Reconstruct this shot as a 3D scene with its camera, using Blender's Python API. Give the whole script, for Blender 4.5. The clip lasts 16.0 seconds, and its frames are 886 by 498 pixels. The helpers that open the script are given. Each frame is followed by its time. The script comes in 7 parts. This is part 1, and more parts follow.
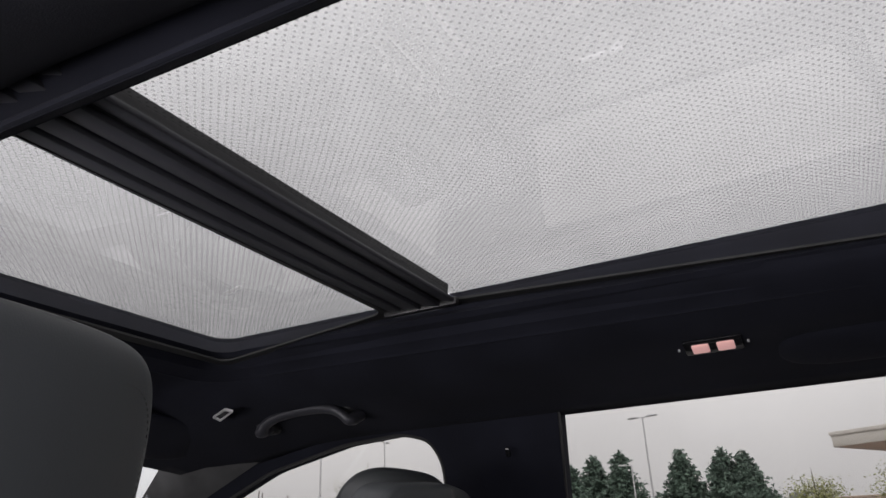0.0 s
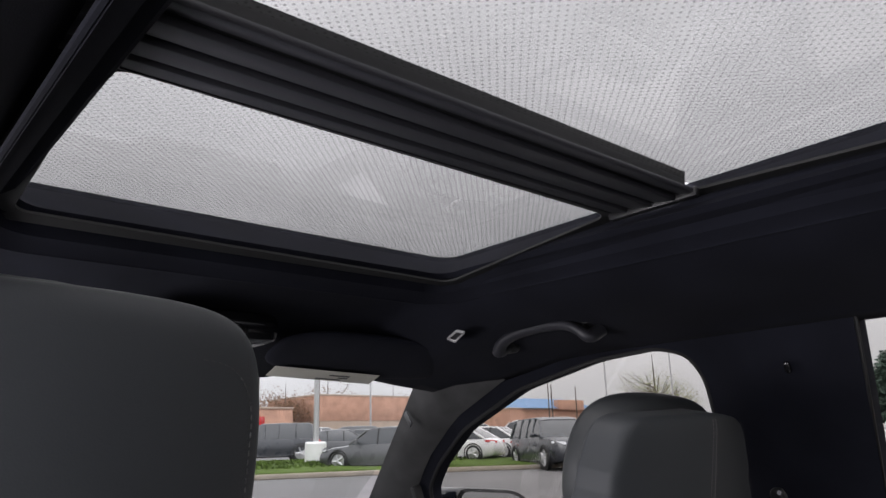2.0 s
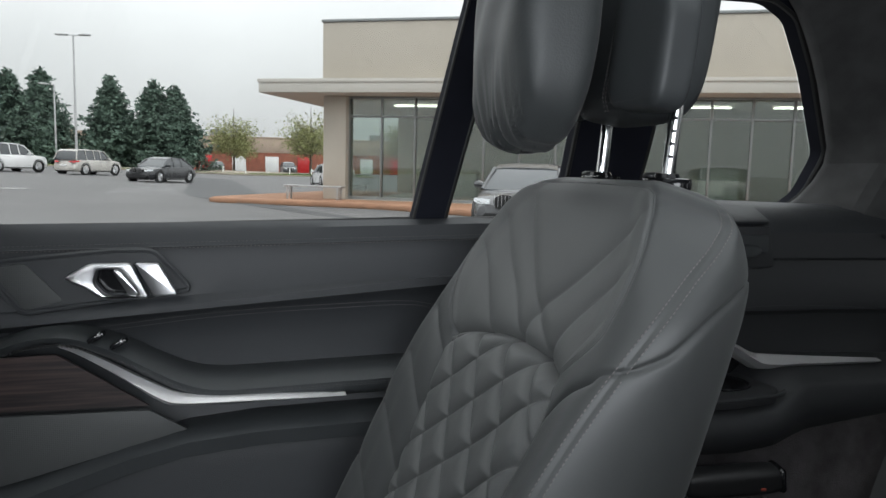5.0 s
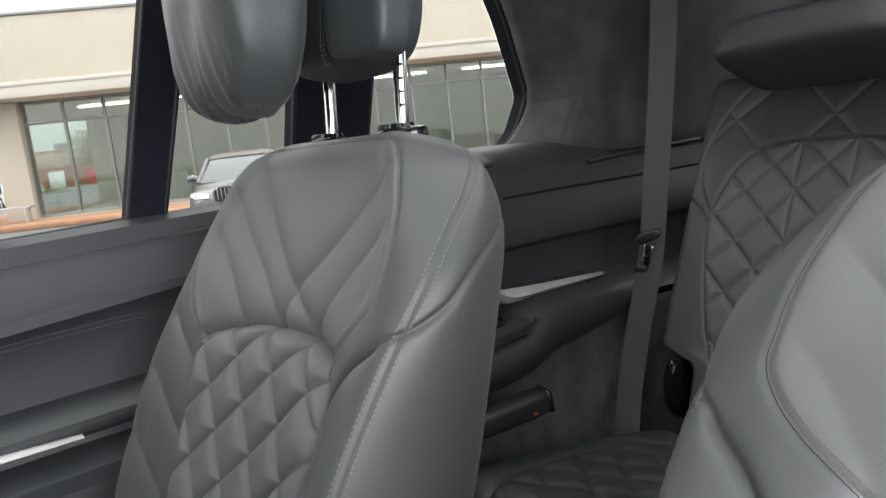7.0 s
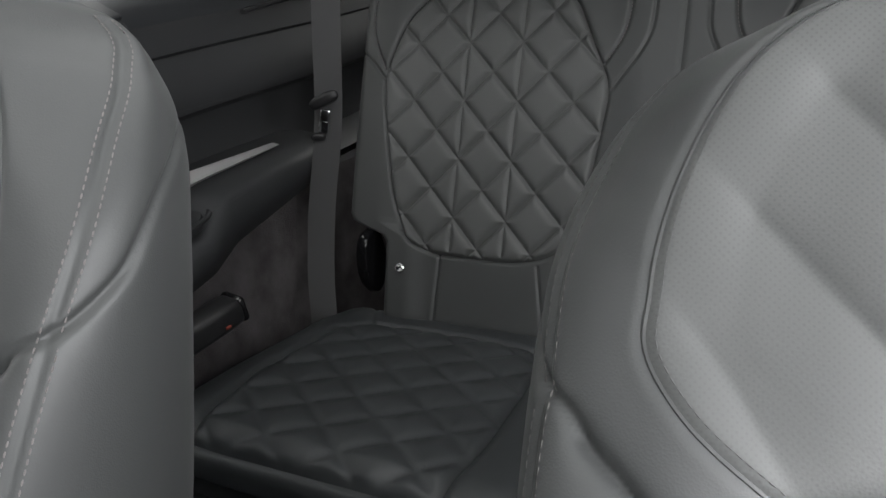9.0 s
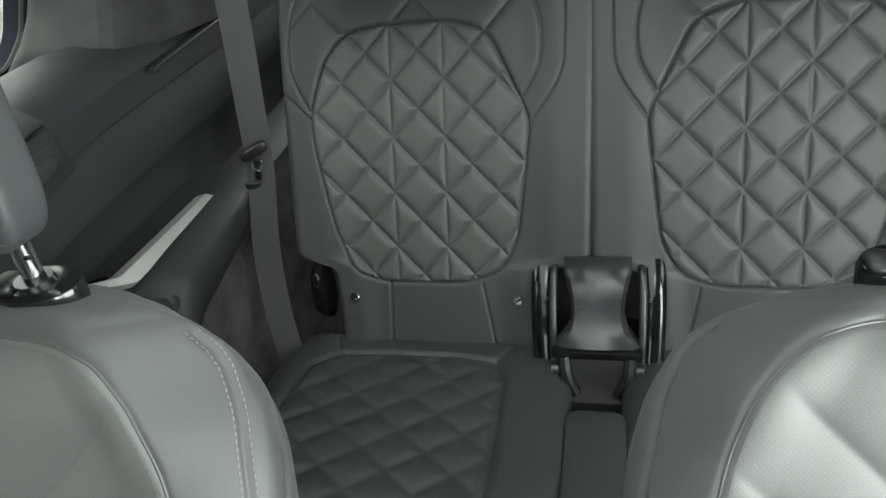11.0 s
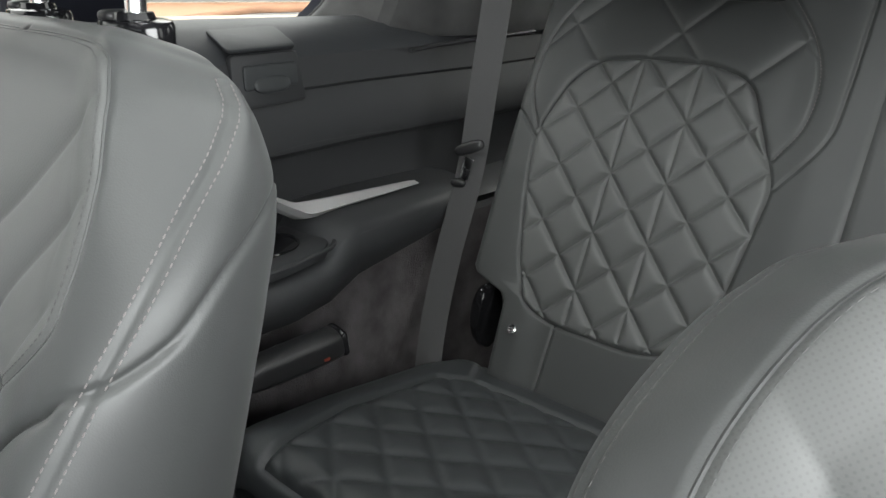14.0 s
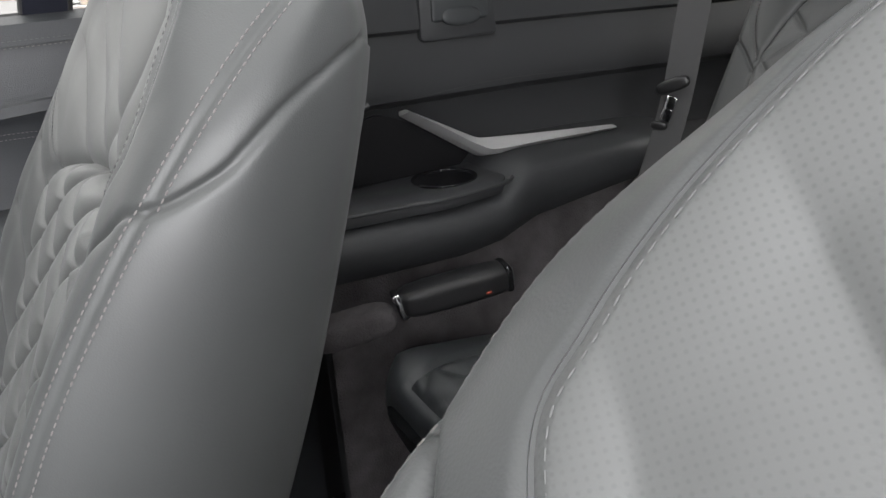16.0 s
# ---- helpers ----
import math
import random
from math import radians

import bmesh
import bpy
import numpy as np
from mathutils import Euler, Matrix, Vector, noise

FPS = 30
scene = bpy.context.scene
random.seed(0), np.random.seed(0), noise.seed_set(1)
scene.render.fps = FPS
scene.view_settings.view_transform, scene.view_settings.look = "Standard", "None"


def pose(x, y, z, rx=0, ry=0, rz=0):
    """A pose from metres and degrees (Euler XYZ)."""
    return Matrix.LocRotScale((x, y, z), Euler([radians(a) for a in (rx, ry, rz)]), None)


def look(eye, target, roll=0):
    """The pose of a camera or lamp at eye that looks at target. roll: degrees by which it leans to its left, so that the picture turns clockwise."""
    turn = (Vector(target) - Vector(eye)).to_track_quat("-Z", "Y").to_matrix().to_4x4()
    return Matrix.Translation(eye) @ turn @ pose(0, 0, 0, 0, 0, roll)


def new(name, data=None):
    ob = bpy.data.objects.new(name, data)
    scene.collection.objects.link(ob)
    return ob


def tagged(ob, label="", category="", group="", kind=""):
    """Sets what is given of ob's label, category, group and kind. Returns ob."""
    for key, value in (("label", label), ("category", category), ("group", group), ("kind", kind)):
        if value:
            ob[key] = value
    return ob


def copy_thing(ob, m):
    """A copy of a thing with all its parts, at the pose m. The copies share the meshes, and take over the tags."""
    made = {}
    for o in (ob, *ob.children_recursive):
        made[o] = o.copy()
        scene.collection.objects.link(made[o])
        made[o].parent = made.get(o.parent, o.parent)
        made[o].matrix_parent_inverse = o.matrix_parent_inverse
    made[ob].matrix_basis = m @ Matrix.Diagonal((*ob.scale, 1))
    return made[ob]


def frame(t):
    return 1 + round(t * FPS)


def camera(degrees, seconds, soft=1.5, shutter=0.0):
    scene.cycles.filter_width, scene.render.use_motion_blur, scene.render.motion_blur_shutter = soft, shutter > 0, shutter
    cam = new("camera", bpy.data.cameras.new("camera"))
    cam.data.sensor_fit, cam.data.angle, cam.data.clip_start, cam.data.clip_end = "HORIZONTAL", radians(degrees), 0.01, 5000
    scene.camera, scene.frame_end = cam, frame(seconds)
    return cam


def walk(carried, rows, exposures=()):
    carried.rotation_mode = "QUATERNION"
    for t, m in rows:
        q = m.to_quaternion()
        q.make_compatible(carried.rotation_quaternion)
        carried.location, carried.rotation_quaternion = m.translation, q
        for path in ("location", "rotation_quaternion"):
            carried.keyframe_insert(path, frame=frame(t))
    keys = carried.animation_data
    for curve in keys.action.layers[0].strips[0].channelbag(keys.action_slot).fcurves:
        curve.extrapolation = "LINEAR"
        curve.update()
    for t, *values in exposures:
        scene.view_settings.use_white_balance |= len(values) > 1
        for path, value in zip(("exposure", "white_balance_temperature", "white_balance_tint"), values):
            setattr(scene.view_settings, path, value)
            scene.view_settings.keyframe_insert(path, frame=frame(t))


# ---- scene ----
cam = camera(63.5, 16.0)
PATH = [
    (0, (-0.4966, 0.4891, 1.3888), (1.1532, 1.3192, 2.1563), -2.48),
    (0.5, (-0.4591, 0.5181, 1.3922), (1.0770, 1.5852, 2.1006), -1.61),
    (1, (-0.4017, 0.5232, 1.4176), (0.9999, 1.7952, 2.0638), -1.31),
    (1.5, (-0.3587, 0.5171, 1.4357), (0.9350, 1.9249, 2.0226), -1.38),
    (2, (-0.3431, 0.5204, 1.4441), (0.9201, 1.9795, 1.9688), -1.67),
    (2.5, (-0.3669, 0.5552, 1.4293), (1.0268, 1.9243, 1.8571), -1.99),
    (3, (-0.3846, 0.5970, 1.3876), (1.2393, 1.7275, 1.6791), -2.07),
    (3.5, (-0.3578, 0.6286, 1.3531), (1.4840, 1.3946, 1.4991), -1.71),
    (4, (-0.3308, 0.6067, 1.3422), (1.6397, 0.9492, 1.3491), -1.06),
    (4.5, (-0.3049, 0.5809, 1.3293), (1.6901, 0.4899, 1.2209), -0.16),
    (5, (-0.2840, 0.5621, 1.3103), (1.6347, 0.0433, 1.0880), 1.50),
    (5.2, (-0.2733, 0.5581, 1.3093), (1.5946, -0.1098, 1.0544), 1.23),
    (7.3, (-0.2273, 0.5508, 1.2943), (1.3271, -0.6615, 0.9563), -5.46),
    (7.5, (-0.2349, 0.5431, 1.3025), (1.2978, -0.6849, 0.9247), -3.57),
    (8, (-0.1933, 0.5151, 1.2961), (1.1709, -0.8785, 0.8526), -3.21),
    (8.5, (-0.1413, 0.4834, 1.2881), (0.9310, -1.0863, 0.6665), -4.29),
    (10.8, (-0.0150, 0.4539, 1.5272), (0.4137, -1.1084, 0.3545), -8.15),
    (11, (-0.0148, 0.4614, 1.5445), (0.4376, -1.1059, 0.3874), -9.11),
    (11.5, (-0.0181, 0.4734, 1.5803), (0.4773, -1.1156, 0.4714), -10.59),
    (12, (-0.0299, 0.4800, 1.5923), (0.5252, -1.1315, 0.5459), -11.49),
    (12.5, (-0.0404, 0.4818, 1.5678), (0.5653, -1.1527, 0.5873), -10.16),
    (13, (-0.0546, 0.4669, 1.4809), (0.6628, -1.1785, 0.5989), -6.54),
    (13.5, (-0.0904, 0.4485, 1.3892), (0.8889, -1.1010, 0.5892), -2.17),
    (14, (-0.1124, 0.4129, 1.3415), (1.0606, -1.0279, 0.6012), 0.92),
    (14.5, (-0.1093, 0.3741, 1.3188), (1.2247, -0.9290, 0.5960), 2.35),
    (15, (-0.1233, 0.3513, 1.2975), (1.3721, -0.7705, 0.5867), 1.43),
    (15.5, (-0.1318, 0.3287, 1.2816), (1.4538, -0.6462, 0.5496), -0.91),
    (16, (-0.1607, 0.3391, 1.2630), (1.4549, -0.5755, 0.5191), -3.26),
]
walk(cam, [(t, look(eye, target, roll)) for t, eye, target, roll in PATH], exposures=[(0,.32,6300,16),(2.0,.42,6200,17),(3.0,.58,6150,17),(3.5,.64,6150,16),(4.5,.68,6000,8),(5.2,.94,5950,7),(7.5,1.82,6250,9),(8.5,1.55,6250,11),(11,2.3,6250,-1),(12.5,2.48,6250,1),(13.5,2.22,6250,5),(14.5,2.24,6250,7),(15.5,2.34,6250,9),(16,2.24,6300,11)])

# ---- sky and light: a bright overcast day ----
world = bpy.data.worlds.new("overcast_sky")
scene.world = world
world.use_nodes = True
wn, wl = world.node_tree.nodes, world.node_tree.links
wn.clear()
sky = wn.new("ShaderNodeTexSky")
sky.sky_type = "NISHITA"
sky.sun_disc = False
sky.sun_elevation, sky.sun_rotation = radians(55), radians(200)
sky.dust_density, sky.air_density = 6.0, 1.5
grey = wn.new("ShaderNodeHueSaturation")
grey.inputs["Saturation"].default_value = 0.12
cloud = wn.new("ShaderNodeTexNoise")
cloud.inputs["Scale"].default_value, cloud.inputs["Detail"].default_value = 2.2, 5.0
cloud_map = wn.new("ShaderNodeMapRange")
cloud_map.inputs["From Min"].default_value, cloud_map.inputs["From Max"].default_value = 0.3, 0.75
cloud_map.inputs["To Min"].default_value, cloud_map.inputs["To Max"].default_value = 0.86, 1.1
flat = wn.new("ShaderNodeMixRGB")
flat.inputs["Fac"].default_value = 0.75
flat.inputs["Color2"].default_value = (9.6, 9.5, 9.35, 1)
mul = wn.new("ShaderNodeMixRGB")
mul.blend_type = "MULTIPLY"
mul.inputs["Fac"].default_value = 1.0
# an overcast dome: brighter overhead than at the horizon
dome, rise = wn.new("ShaderNodeTexCoord"), wn.new("ShaderNodeSeparateXYZ")
lift = wn.new("ShaderNodeMapRange")
lift.inputs["To Min"].default_value, lift.inputs["To Max"].default_value = 0.88, 2.8
over = wn.new("ShaderNodeMixRGB")
over.blend_type, over.inputs["Fac"].default_value = "MULTIPLY", 1.0
wl.new(dome.outputs["Generated"], rise.inputs["Vector"])
wl.new(rise.outputs["Z"], lift.inputs["Value"])
wl.new(lift.outputs["Result"], over.inputs["Color2"])
bg = wn.new("ShaderNodeBackground")
bg.inputs["Strength"].default_value = 0.09
wout = wn.new("ShaderNodeOutputWorld")
wl.new(sky.outputs["Color"], grey.inputs["Color"])
wl.new(grey.outputs["Color"], flat.inputs["Color1"])
wl.new(flat.outputs["Color"], mul.inputs["Color1"])
wl.new(cloud.outputs["Fac"], cloud_map.inputs["Value"])
wl.new(cloud_map.outputs["Result"], mul.inputs["Color2"])
wl.new(mul.outputs["Color"], over.inputs["Color1"])
wl.new(over.outputs["Color"], bg.inputs["Color"])
wl.new(bg.outputs["Background"], wout.inputs["Surface"])

sun = new("sun", bpy.data.lights.new("sun", "SUN"))
sun.data.energy, sun.data.angle, sun.data.color = 0.5, radians(25), (1.0, 0.97, 0.93)
sun.matrix_world = look((0, 0, 0), (0.25, -0.55, -0.85))


# ---- materials ----
def mat(name, base, rough=0.5, metal=0.0, spec=0.5, grain=0.0, grain_scale=400.0, vary=0.0, vary_scale=6.0, sheen=0.0, coat=0.0, kind="noise"):
    """A surface with its colour varied at a large scale and a fine relief."""
    m = bpy.data.materials.new(name)
    m.use_nodes = True
    n, l = m.node_tree.nodes, m.node_tree.links
    p = n["Principled BSDF"]
    p.inputs["Base Color"].default_value = (*base, 1)
    p.inputs["Roughness"].default_value = rough
    p.inputs["Metallic"].default_value = metal
    p.inputs["Specular IOR Level"].default_value = spec
    p.inputs["Sheen Weight"].default_value = sheen
    p.inputs["Coat Weight"].default_value = coat
    tc = n.new("ShaderNodeTexCoord")
    if vary:
        t = n.new("ShaderNodeTexNoise")
        t.inputs["Scale"].default_value, t.inputs["Detail"].default_value = vary_scale, 6
        r = n.new("ShaderNodeMapRange")
        r.inputs["From Min"].default_value, r.inputs["From Max"].default_value = 0.3, 0.7
        r.inputs["To Min"].default_value, r.inputs["To Max"].default_value = 1 - vary, 1 + vary
        mx = n.new("ShaderNodeMixRGB")
        mx.blend_type, mx.inputs["Fac"].default_value = "MULTIPLY", 1
        mx.inputs["Color1"].default_value = (*base, 1)
        l.new(tc.outputs["Object"], t.inputs["Vector"])
        l.new(t.outputs["Fac"], r.inputs["Value"])
        l.new(r.outputs["Result"], mx.inputs["Color2"])
        l.new(mx.outputs["Color"], p.inputs["Base Color"])
        r2 = n.new("ShaderNodeMapRange")
        r2.inputs["To Min"].default_value, r2.inputs["To Max"].default_value = max(rough - 0.08, 0), min(rough + 0.08, 1)
        l.new(t.outputs["Fac"], r2.inputs["Value"])
        l.new(r2.outputs["Result"], p.inputs["Roughness"])
    if grain:
        if kind == "voronoi":
            g = n.new("ShaderNodeTexVoronoi")
            g.inputs["Scale"].default_value = grain_scale
            out = g.outputs["Distance"]
        else:
            g = n.new("ShaderNodeTexNoise")
            g.inputs["Scale"].default_value, g.inputs["Detail"].default_value = grain_scale, 3
            out = g.outputs["Fac"]
        b = n.new("ShaderNodeBump")
        b.inputs["Strength"].default_value, b.inputs["Distance"].default_value = grain, 0.6 / grain_scale
        l.new(tc.outputs["Object"], g.inputs["Vector"])
        l.new(out, b.inputs["Height"])
        l.new(b.outputs["Normal"], p.inputs["Normal"])
    return m


def perforated(name, base, pitch, rough=0.5):
    """Leather with rows of small holes, laid out on the panel's own map."""
    m = mat(name, base, rough, grain=0.08, grain_scale=900, kind="voronoi", vary=0.08, sheen=0.05)
    n, l = m.node_tree.nodes, m.node_tree.links
    p = n["Principled BSDF"]
    uv = n.new("ShaderNodeUVMap")
    rot = n.new("ShaderNodeMapping")
    rot.inputs["Scale"].default_value = (1 / pitch, 1 / pitch, 0)
    rot.inputs["Rotation"].default_value = (0, 0, radians(45))
    fr = n.new("ShaderNodeVectorMath"); fr.operation = "FRACTION"
    su = n.new("ShaderNodeVectorMath"); su.operation = "SUBTRACT"
    su.inputs[1].default_value = (0.5, 0.5, 0)
    ln = n.new("ShaderNodeVectorMath"); ln.operation = "LENGTH"
    mr = n.new("ShaderNodeMapRange")
    mr.inputs["From Min"].default_value, mr.inputs["From Max"].default_value = 0.12, 0.30
    l.new(uv.outputs["UV"], rot.inputs["Vector"])
    l.new(rot.outputs["Vector"], fr.inputs[0])
    l.new(fr.outputs["Vector"], su.inputs[0])
    l.new(su.outputs["Vector"], ln.inputs[0])
    l.new(ln.outputs["Value"], mr.inputs["Value"])
    old = p.inputs["Base Color"].links[0].from_socket
    mx = n.new("ShaderNodeMixRGB")
    mx.inputs["Color1"].default_value = (0.055, 0.056, 0.056, 1)
    l.new(mr.outputs["Result"], mx.inputs["Fac"])
    l.new(old, mx.inputs["Color2"])
    l.new(mx.outputs["Color"], p.inputs["Base Color"])
    return m


def glass(name, tint, ior=1.45, rough=0.0, dots=0.0, film=0.0):
    """A thin pane: clear or tinted, with the gloss of glass; dots: a printed raster of that pitch."""
    m = bpy.data.materials.new(name)
    m.use_nodes = True
    n, l = m.node_tree.nodes, m.node_tree.links
    n.clear()
    o = n.new("ShaderNodeOutputMaterial")
    tr = n.new("ShaderNodeBsdfTransparent")
    tr.inputs["Color"].default_value = (*tint, 1)
    if film:
        # a wet film that varies slowly over the pane
        ft, fm = n.new("ShaderNodeTexNoise"), n.new("ShaderNodeMapRange")
        ft.inputs["Scale"].default_value, ft.inputs["Detail"].default_value = 3.2, 3.0
        fm.inputs["From Min"].default_value, fm.inputs["From Max"].default_value = 0.3, 0.7
        fm.inputs["To Min"].default_value, fm.inputs["To Max"].default_value = 1 - film, 1 + 0.4 * film
        fx = n.new("ShaderNodeMixRGB")
        fx.blend_type, fx.inputs["Fac"].default_value = "MULTIPLY", 1
        fx.inputs["Color1"].default_value = (*tint, 1)
        fc = n.new("ShaderNodeTexCoord")
        l.new(fc.outputs["Object"], ft.inputs["Vector"])
        l.new(ft.outputs["Fac"], fm.inputs["Value"])
        l.new(fm.outputs["Result"], fx.inputs["Color2"])
        l.new(fx.outputs["Color"], tr.inputs["Color"])
    gl = n.new("ShaderNodeBsdfGlossy")
    gl.inputs["Roughness"].default_value = rough
    lw = n.new("ShaderNodeLayerWeight")
    pw = n.new("ShaderNodeMath"); pw.operation = "POWER"
    pw.inputs[1].default_value = 5.0
    f0 = ((ior - 1) / (ior + 1)) ** 2
    fr = n.new("ShaderNodeMapRange")
    fr.inputs["To Min"].default_value, fr.inputs["To Max"].default_value = f0, 1.0
    l.new(lw.outputs["Facing"], pw.inputs[0])
    l.new(pw.outputs["Value"], fr.inputs["Value"])
    mx = n.new("ShaderNodeMixShader")
    l.new(fr.outputs["Result"], mx.inputs["Fac"])
    l.new(tr.outputs["BSDF"], mx.inputs[1])
    l.new(gl.outputs["BSDF"], mx.inputs[2])
    last = mx
    if dots:
        tc = n.new("ShaderNodeTexCoord")
        mp = n.new("ShaderNodeMapping")
        mp.inputs["Scale"].default_value = (1 / dots, 1 / dots, 0)
        mp.inputs["Rotation"].default_value = (0, 0, radians(45))
        f = n.new("ShaderNodeVectorMath"); f.operation = "FRACTION"
        s = n.new("ShaderNodeVectorMath"); s.operation = "SUBTRACT"
        s.inputs[1].default_value = (0.5, 0.5, 0)
        ln = n.new("ShaderNodeVectorMath"); ln.operation = "LENGTH"
        mr = n.new("ShaderNodeMapRange")
        mr.inputs["From Min"].default_value, mr.inputs["From Max"].default_value = 0.15, 0.25
        mr.inputs["To Min"].default_value, mr.inputs["To Max"].default_value = 1.0, 0.0
        ink = n.new("ShaderNodeBsdfTransparent")
        ink.inputs["Color"].default_value = (tint[0] * 0.45, tint[1] * 0.45, tint[2] * 0.45, 1)
        m2 = n.new("ShaderNodeMixShader")
        l.new(tc.outputs["Object"], mp.inputs["Vector"])
        l.new(mp.outputs["Vector"], f.inputs[0])
        l.new(f.outputs["Vector"], s.inputs[0])
        l.new(s.outputs["Vector"], ln.inputs[0])
        l.new(ln.outputs["Value"], mr.inputs["Value"])
        l.new(mr.outputs["Result"], m2.inputs["Fac"])
        l.new(mx.outputs["Shader"], m2.inputs[1])
        l.new(ink.outputs["BSDF"], m2.inputs[2])
        last = m2
    l.new(last.outputs["Shader"], o.inputs["Surface"])
    return m


LEATHER = mat("black_leather", (0.041, 0.043, 0.043), 0.50, spec=0.46, grain=0.09, grain_scale=1100, kind="voronoi", vary=0.12, sheen=0.06)
LEATHER_DARK = mat("dark_leather", (0.033, 0.036, 0.038), 0.5, grain=0.1, grain_scale=900, kind="voronoi", vary=0.1)
PERF = perforated("perforated_leather", (0.066, 0.068, 0.067), 0.0021, 0.55)
SUEDE = mat("black_suede", (0.0105, 0.0112, 0.0165), 0.95, spec=0.12, grain=0.4, grain_scale=900, vary=0.25, vary_scale=9, sheen=0.01)
GREY_SUEDE = mat("grey_suede", (0.055, 0.055, 0.055), 0.95, spec=0.15, grain=0.4, grain_scale=900, vary=0.3, vary_scale=14, sheen=0.2)
PLASTIC = mat("black_plastic", (0.011, 0.011, 0.012), 0.42, grain=0.25, grain_scale=1200, vary=0.08)
SOFT = mat("soft_dark_trim", (0.026, 0.028, 0.031), 0.55, grain=0.3, grain_scale=800, kind="voronoi", vary=0.1)
GLOSS = mat("gloss_black", (0.008, 0.008, 0.009), 0.12, vary=0.05)
CARPET = mat("black_carpet", (0.026, 0.026, 0.026), 1.0, spec=0.05, grain=1.0, grain_scale=500, vary=0.3, vary_scale=30)
CHROME = mat("chrome", (0.75, 0.75, 0.76), 0.12, metal=1.0, vary=0.03)
SATIN = mat("satin_aluminium", (0.68, 0.67, 0.67), 0.38, metal=0.55, grain=0.05, grain_scale=900, vary=0.05)
HANDLE = mat("brushed_handle", (0.50, 0.50, 0.51), 0.30, metal=1.0, grain=0.04, grain_scale=900, vary=0.05)
THREAD = mat("grey_thread", (0.145, 0.132, 0.130), 0.7, vary=0.15, vary_scale=200)
def striped_wood(name, dark, pale):
    """Open-pored wood with its grain along the car."""
    m = mat(name, dark, 0.42)
    n, l = m.node_tree.nodes, m.node_tree.links
    p = n["Principled BSDF"]
    tc, mp, t, r = n.new("ShaderNodeTexCoord"), n.new("ShaderNodeMapping"), n.new("ShaderNodeTexNoise"), n.new("ShaderNodeValToRGB")
    mp.inputs["Scale"].default_value = (6, 5, 150)
    t.inputs["Scale"].default_value, t.inputs["Detail"].default_value, t.inputs["Distortion"].default_value = 1.4, 4, 0.6
    r.color_ramp.elements[0].position, r.color_ramp.elements[0].color = 0.38, (*dark, 1)
    r.color_ramp.elements[1].position, r.color_ramp.elements[1].color = 0.68, (*pale, 1)
    b = n.new("ShaderNodeBump")
    b.inputs["Strength"].default_value, b.inputs["Distance"].default_value = 0.25, 0.0008
    l.new(tc.outputs["Object"], mp.inputs["Vector"])
    l.new(mp.outputs["Vector"], t.inputs["Vector"])
    l.new(t.outputs["Fac"], r.inputs["Fac"])
    l.new(r.outputs["Color"], p.inputs["Base Color"])
    l.new(t.outputs["Fac"], b.inputs["Height"])
    l.new(b.outputs["Normal"], p.inputs["Normal"])
    return m


WOOD = striped_wood("dark_wood", (0.012, 0.009, 0.009), (0.052, 0.034, 0.031))
WEB = mat("belt_webbing", (0.05, 0.05, 0.051), 0.75, grain=0.6, grain_scale=900, vary=0.1)
METAL_DARK = mat("grey_metal", (0.05, 0.05, 0.054), 0.3, metal=0.5, vary=0.1)
WHITE_PRINT = mat("label_white", (0.62, 0.60, 0.52), 0.6, vary=0.05)
INK = mat("label_ink", (0.06, 0.06, 0.06), 0.7)
RUBBER = mat("black_rubber", (0.012, 0.012, 0.012), 0.6, vary=0.1)
GLASS_FRONT = glass("windscreen_glass", (0.93, 0.94, 0.93), ior=1.22)
GLASS_SIDE = glass("side_glass", (0.81, 0.805, 0.785))
GLASS_ROOF = glass("roof_glass", (0.56, 0.56, 0.545), ior=3.3, dots=0.0062, film=0.16)
MIRROR = mat("mirror_glass", (0.8, 0.82, 0.82), 0.02, metal=1.0)


# ---- building blocks ----
FRAME = [None]


def third_row(v):
    """The third row's own frame: a little narrower and nearer than drawn."""
    return np.stack([0.947 * v[:, 0], 0.93 * v[:, 1] + 0.031, 1.223 + 0.945 * (v[:, 2] - 1.22)], 1)


def base(ob):
    """Where a thing's or part's own origin stands."""
    v = Vector((0, 0, 0))
    while ob is not None:
        v += ob.location
        ob = ob.parent
    return v


def obj(name, verts, faces, material, parent=None, label="", smooth=True, sharp=40, uv=None):
    me = bpy.data.meshes.new(name)
    o = np.array(base(parent))
    verts = np.asarray(verts, float)
    if FRAME[0]:
        verts = FRAME[0](verts)
    me.from_pydata([tuple(map(float, v)) for v in verts - o], [], [tuple(map(int, f)) for f in faces])
    if smooth:
        me.polygons.foreach_set("use_smooth", [True] * len(me.polygons))
        me.set_sharp_from_angle(angle=radians(sharp))
    if uv is not None:
        lay = me.uv_layers.new(name="panel")
        idx = np.zeros(len(me.loops), dtype=np.int32)
        me.loops.foreach_get("vertex_index", idx)
        lay.data.foreach_set("uv", np.asarray(uv, dtype=np.float32)[idx].ravel())
    me.materials.append(material)
    ob = new(name, me)
    if parent is not None:
        ob.parent = parent
    if label:
        ob["label"] = label
    return ob


def thing(name, label, category, group="", kind="", at=(0, 0, 0)):
    ob = new(name)
    ob.empty_display_size = 0.05
    ob.location = at
    return tagged(ob, label, category, group, kind)


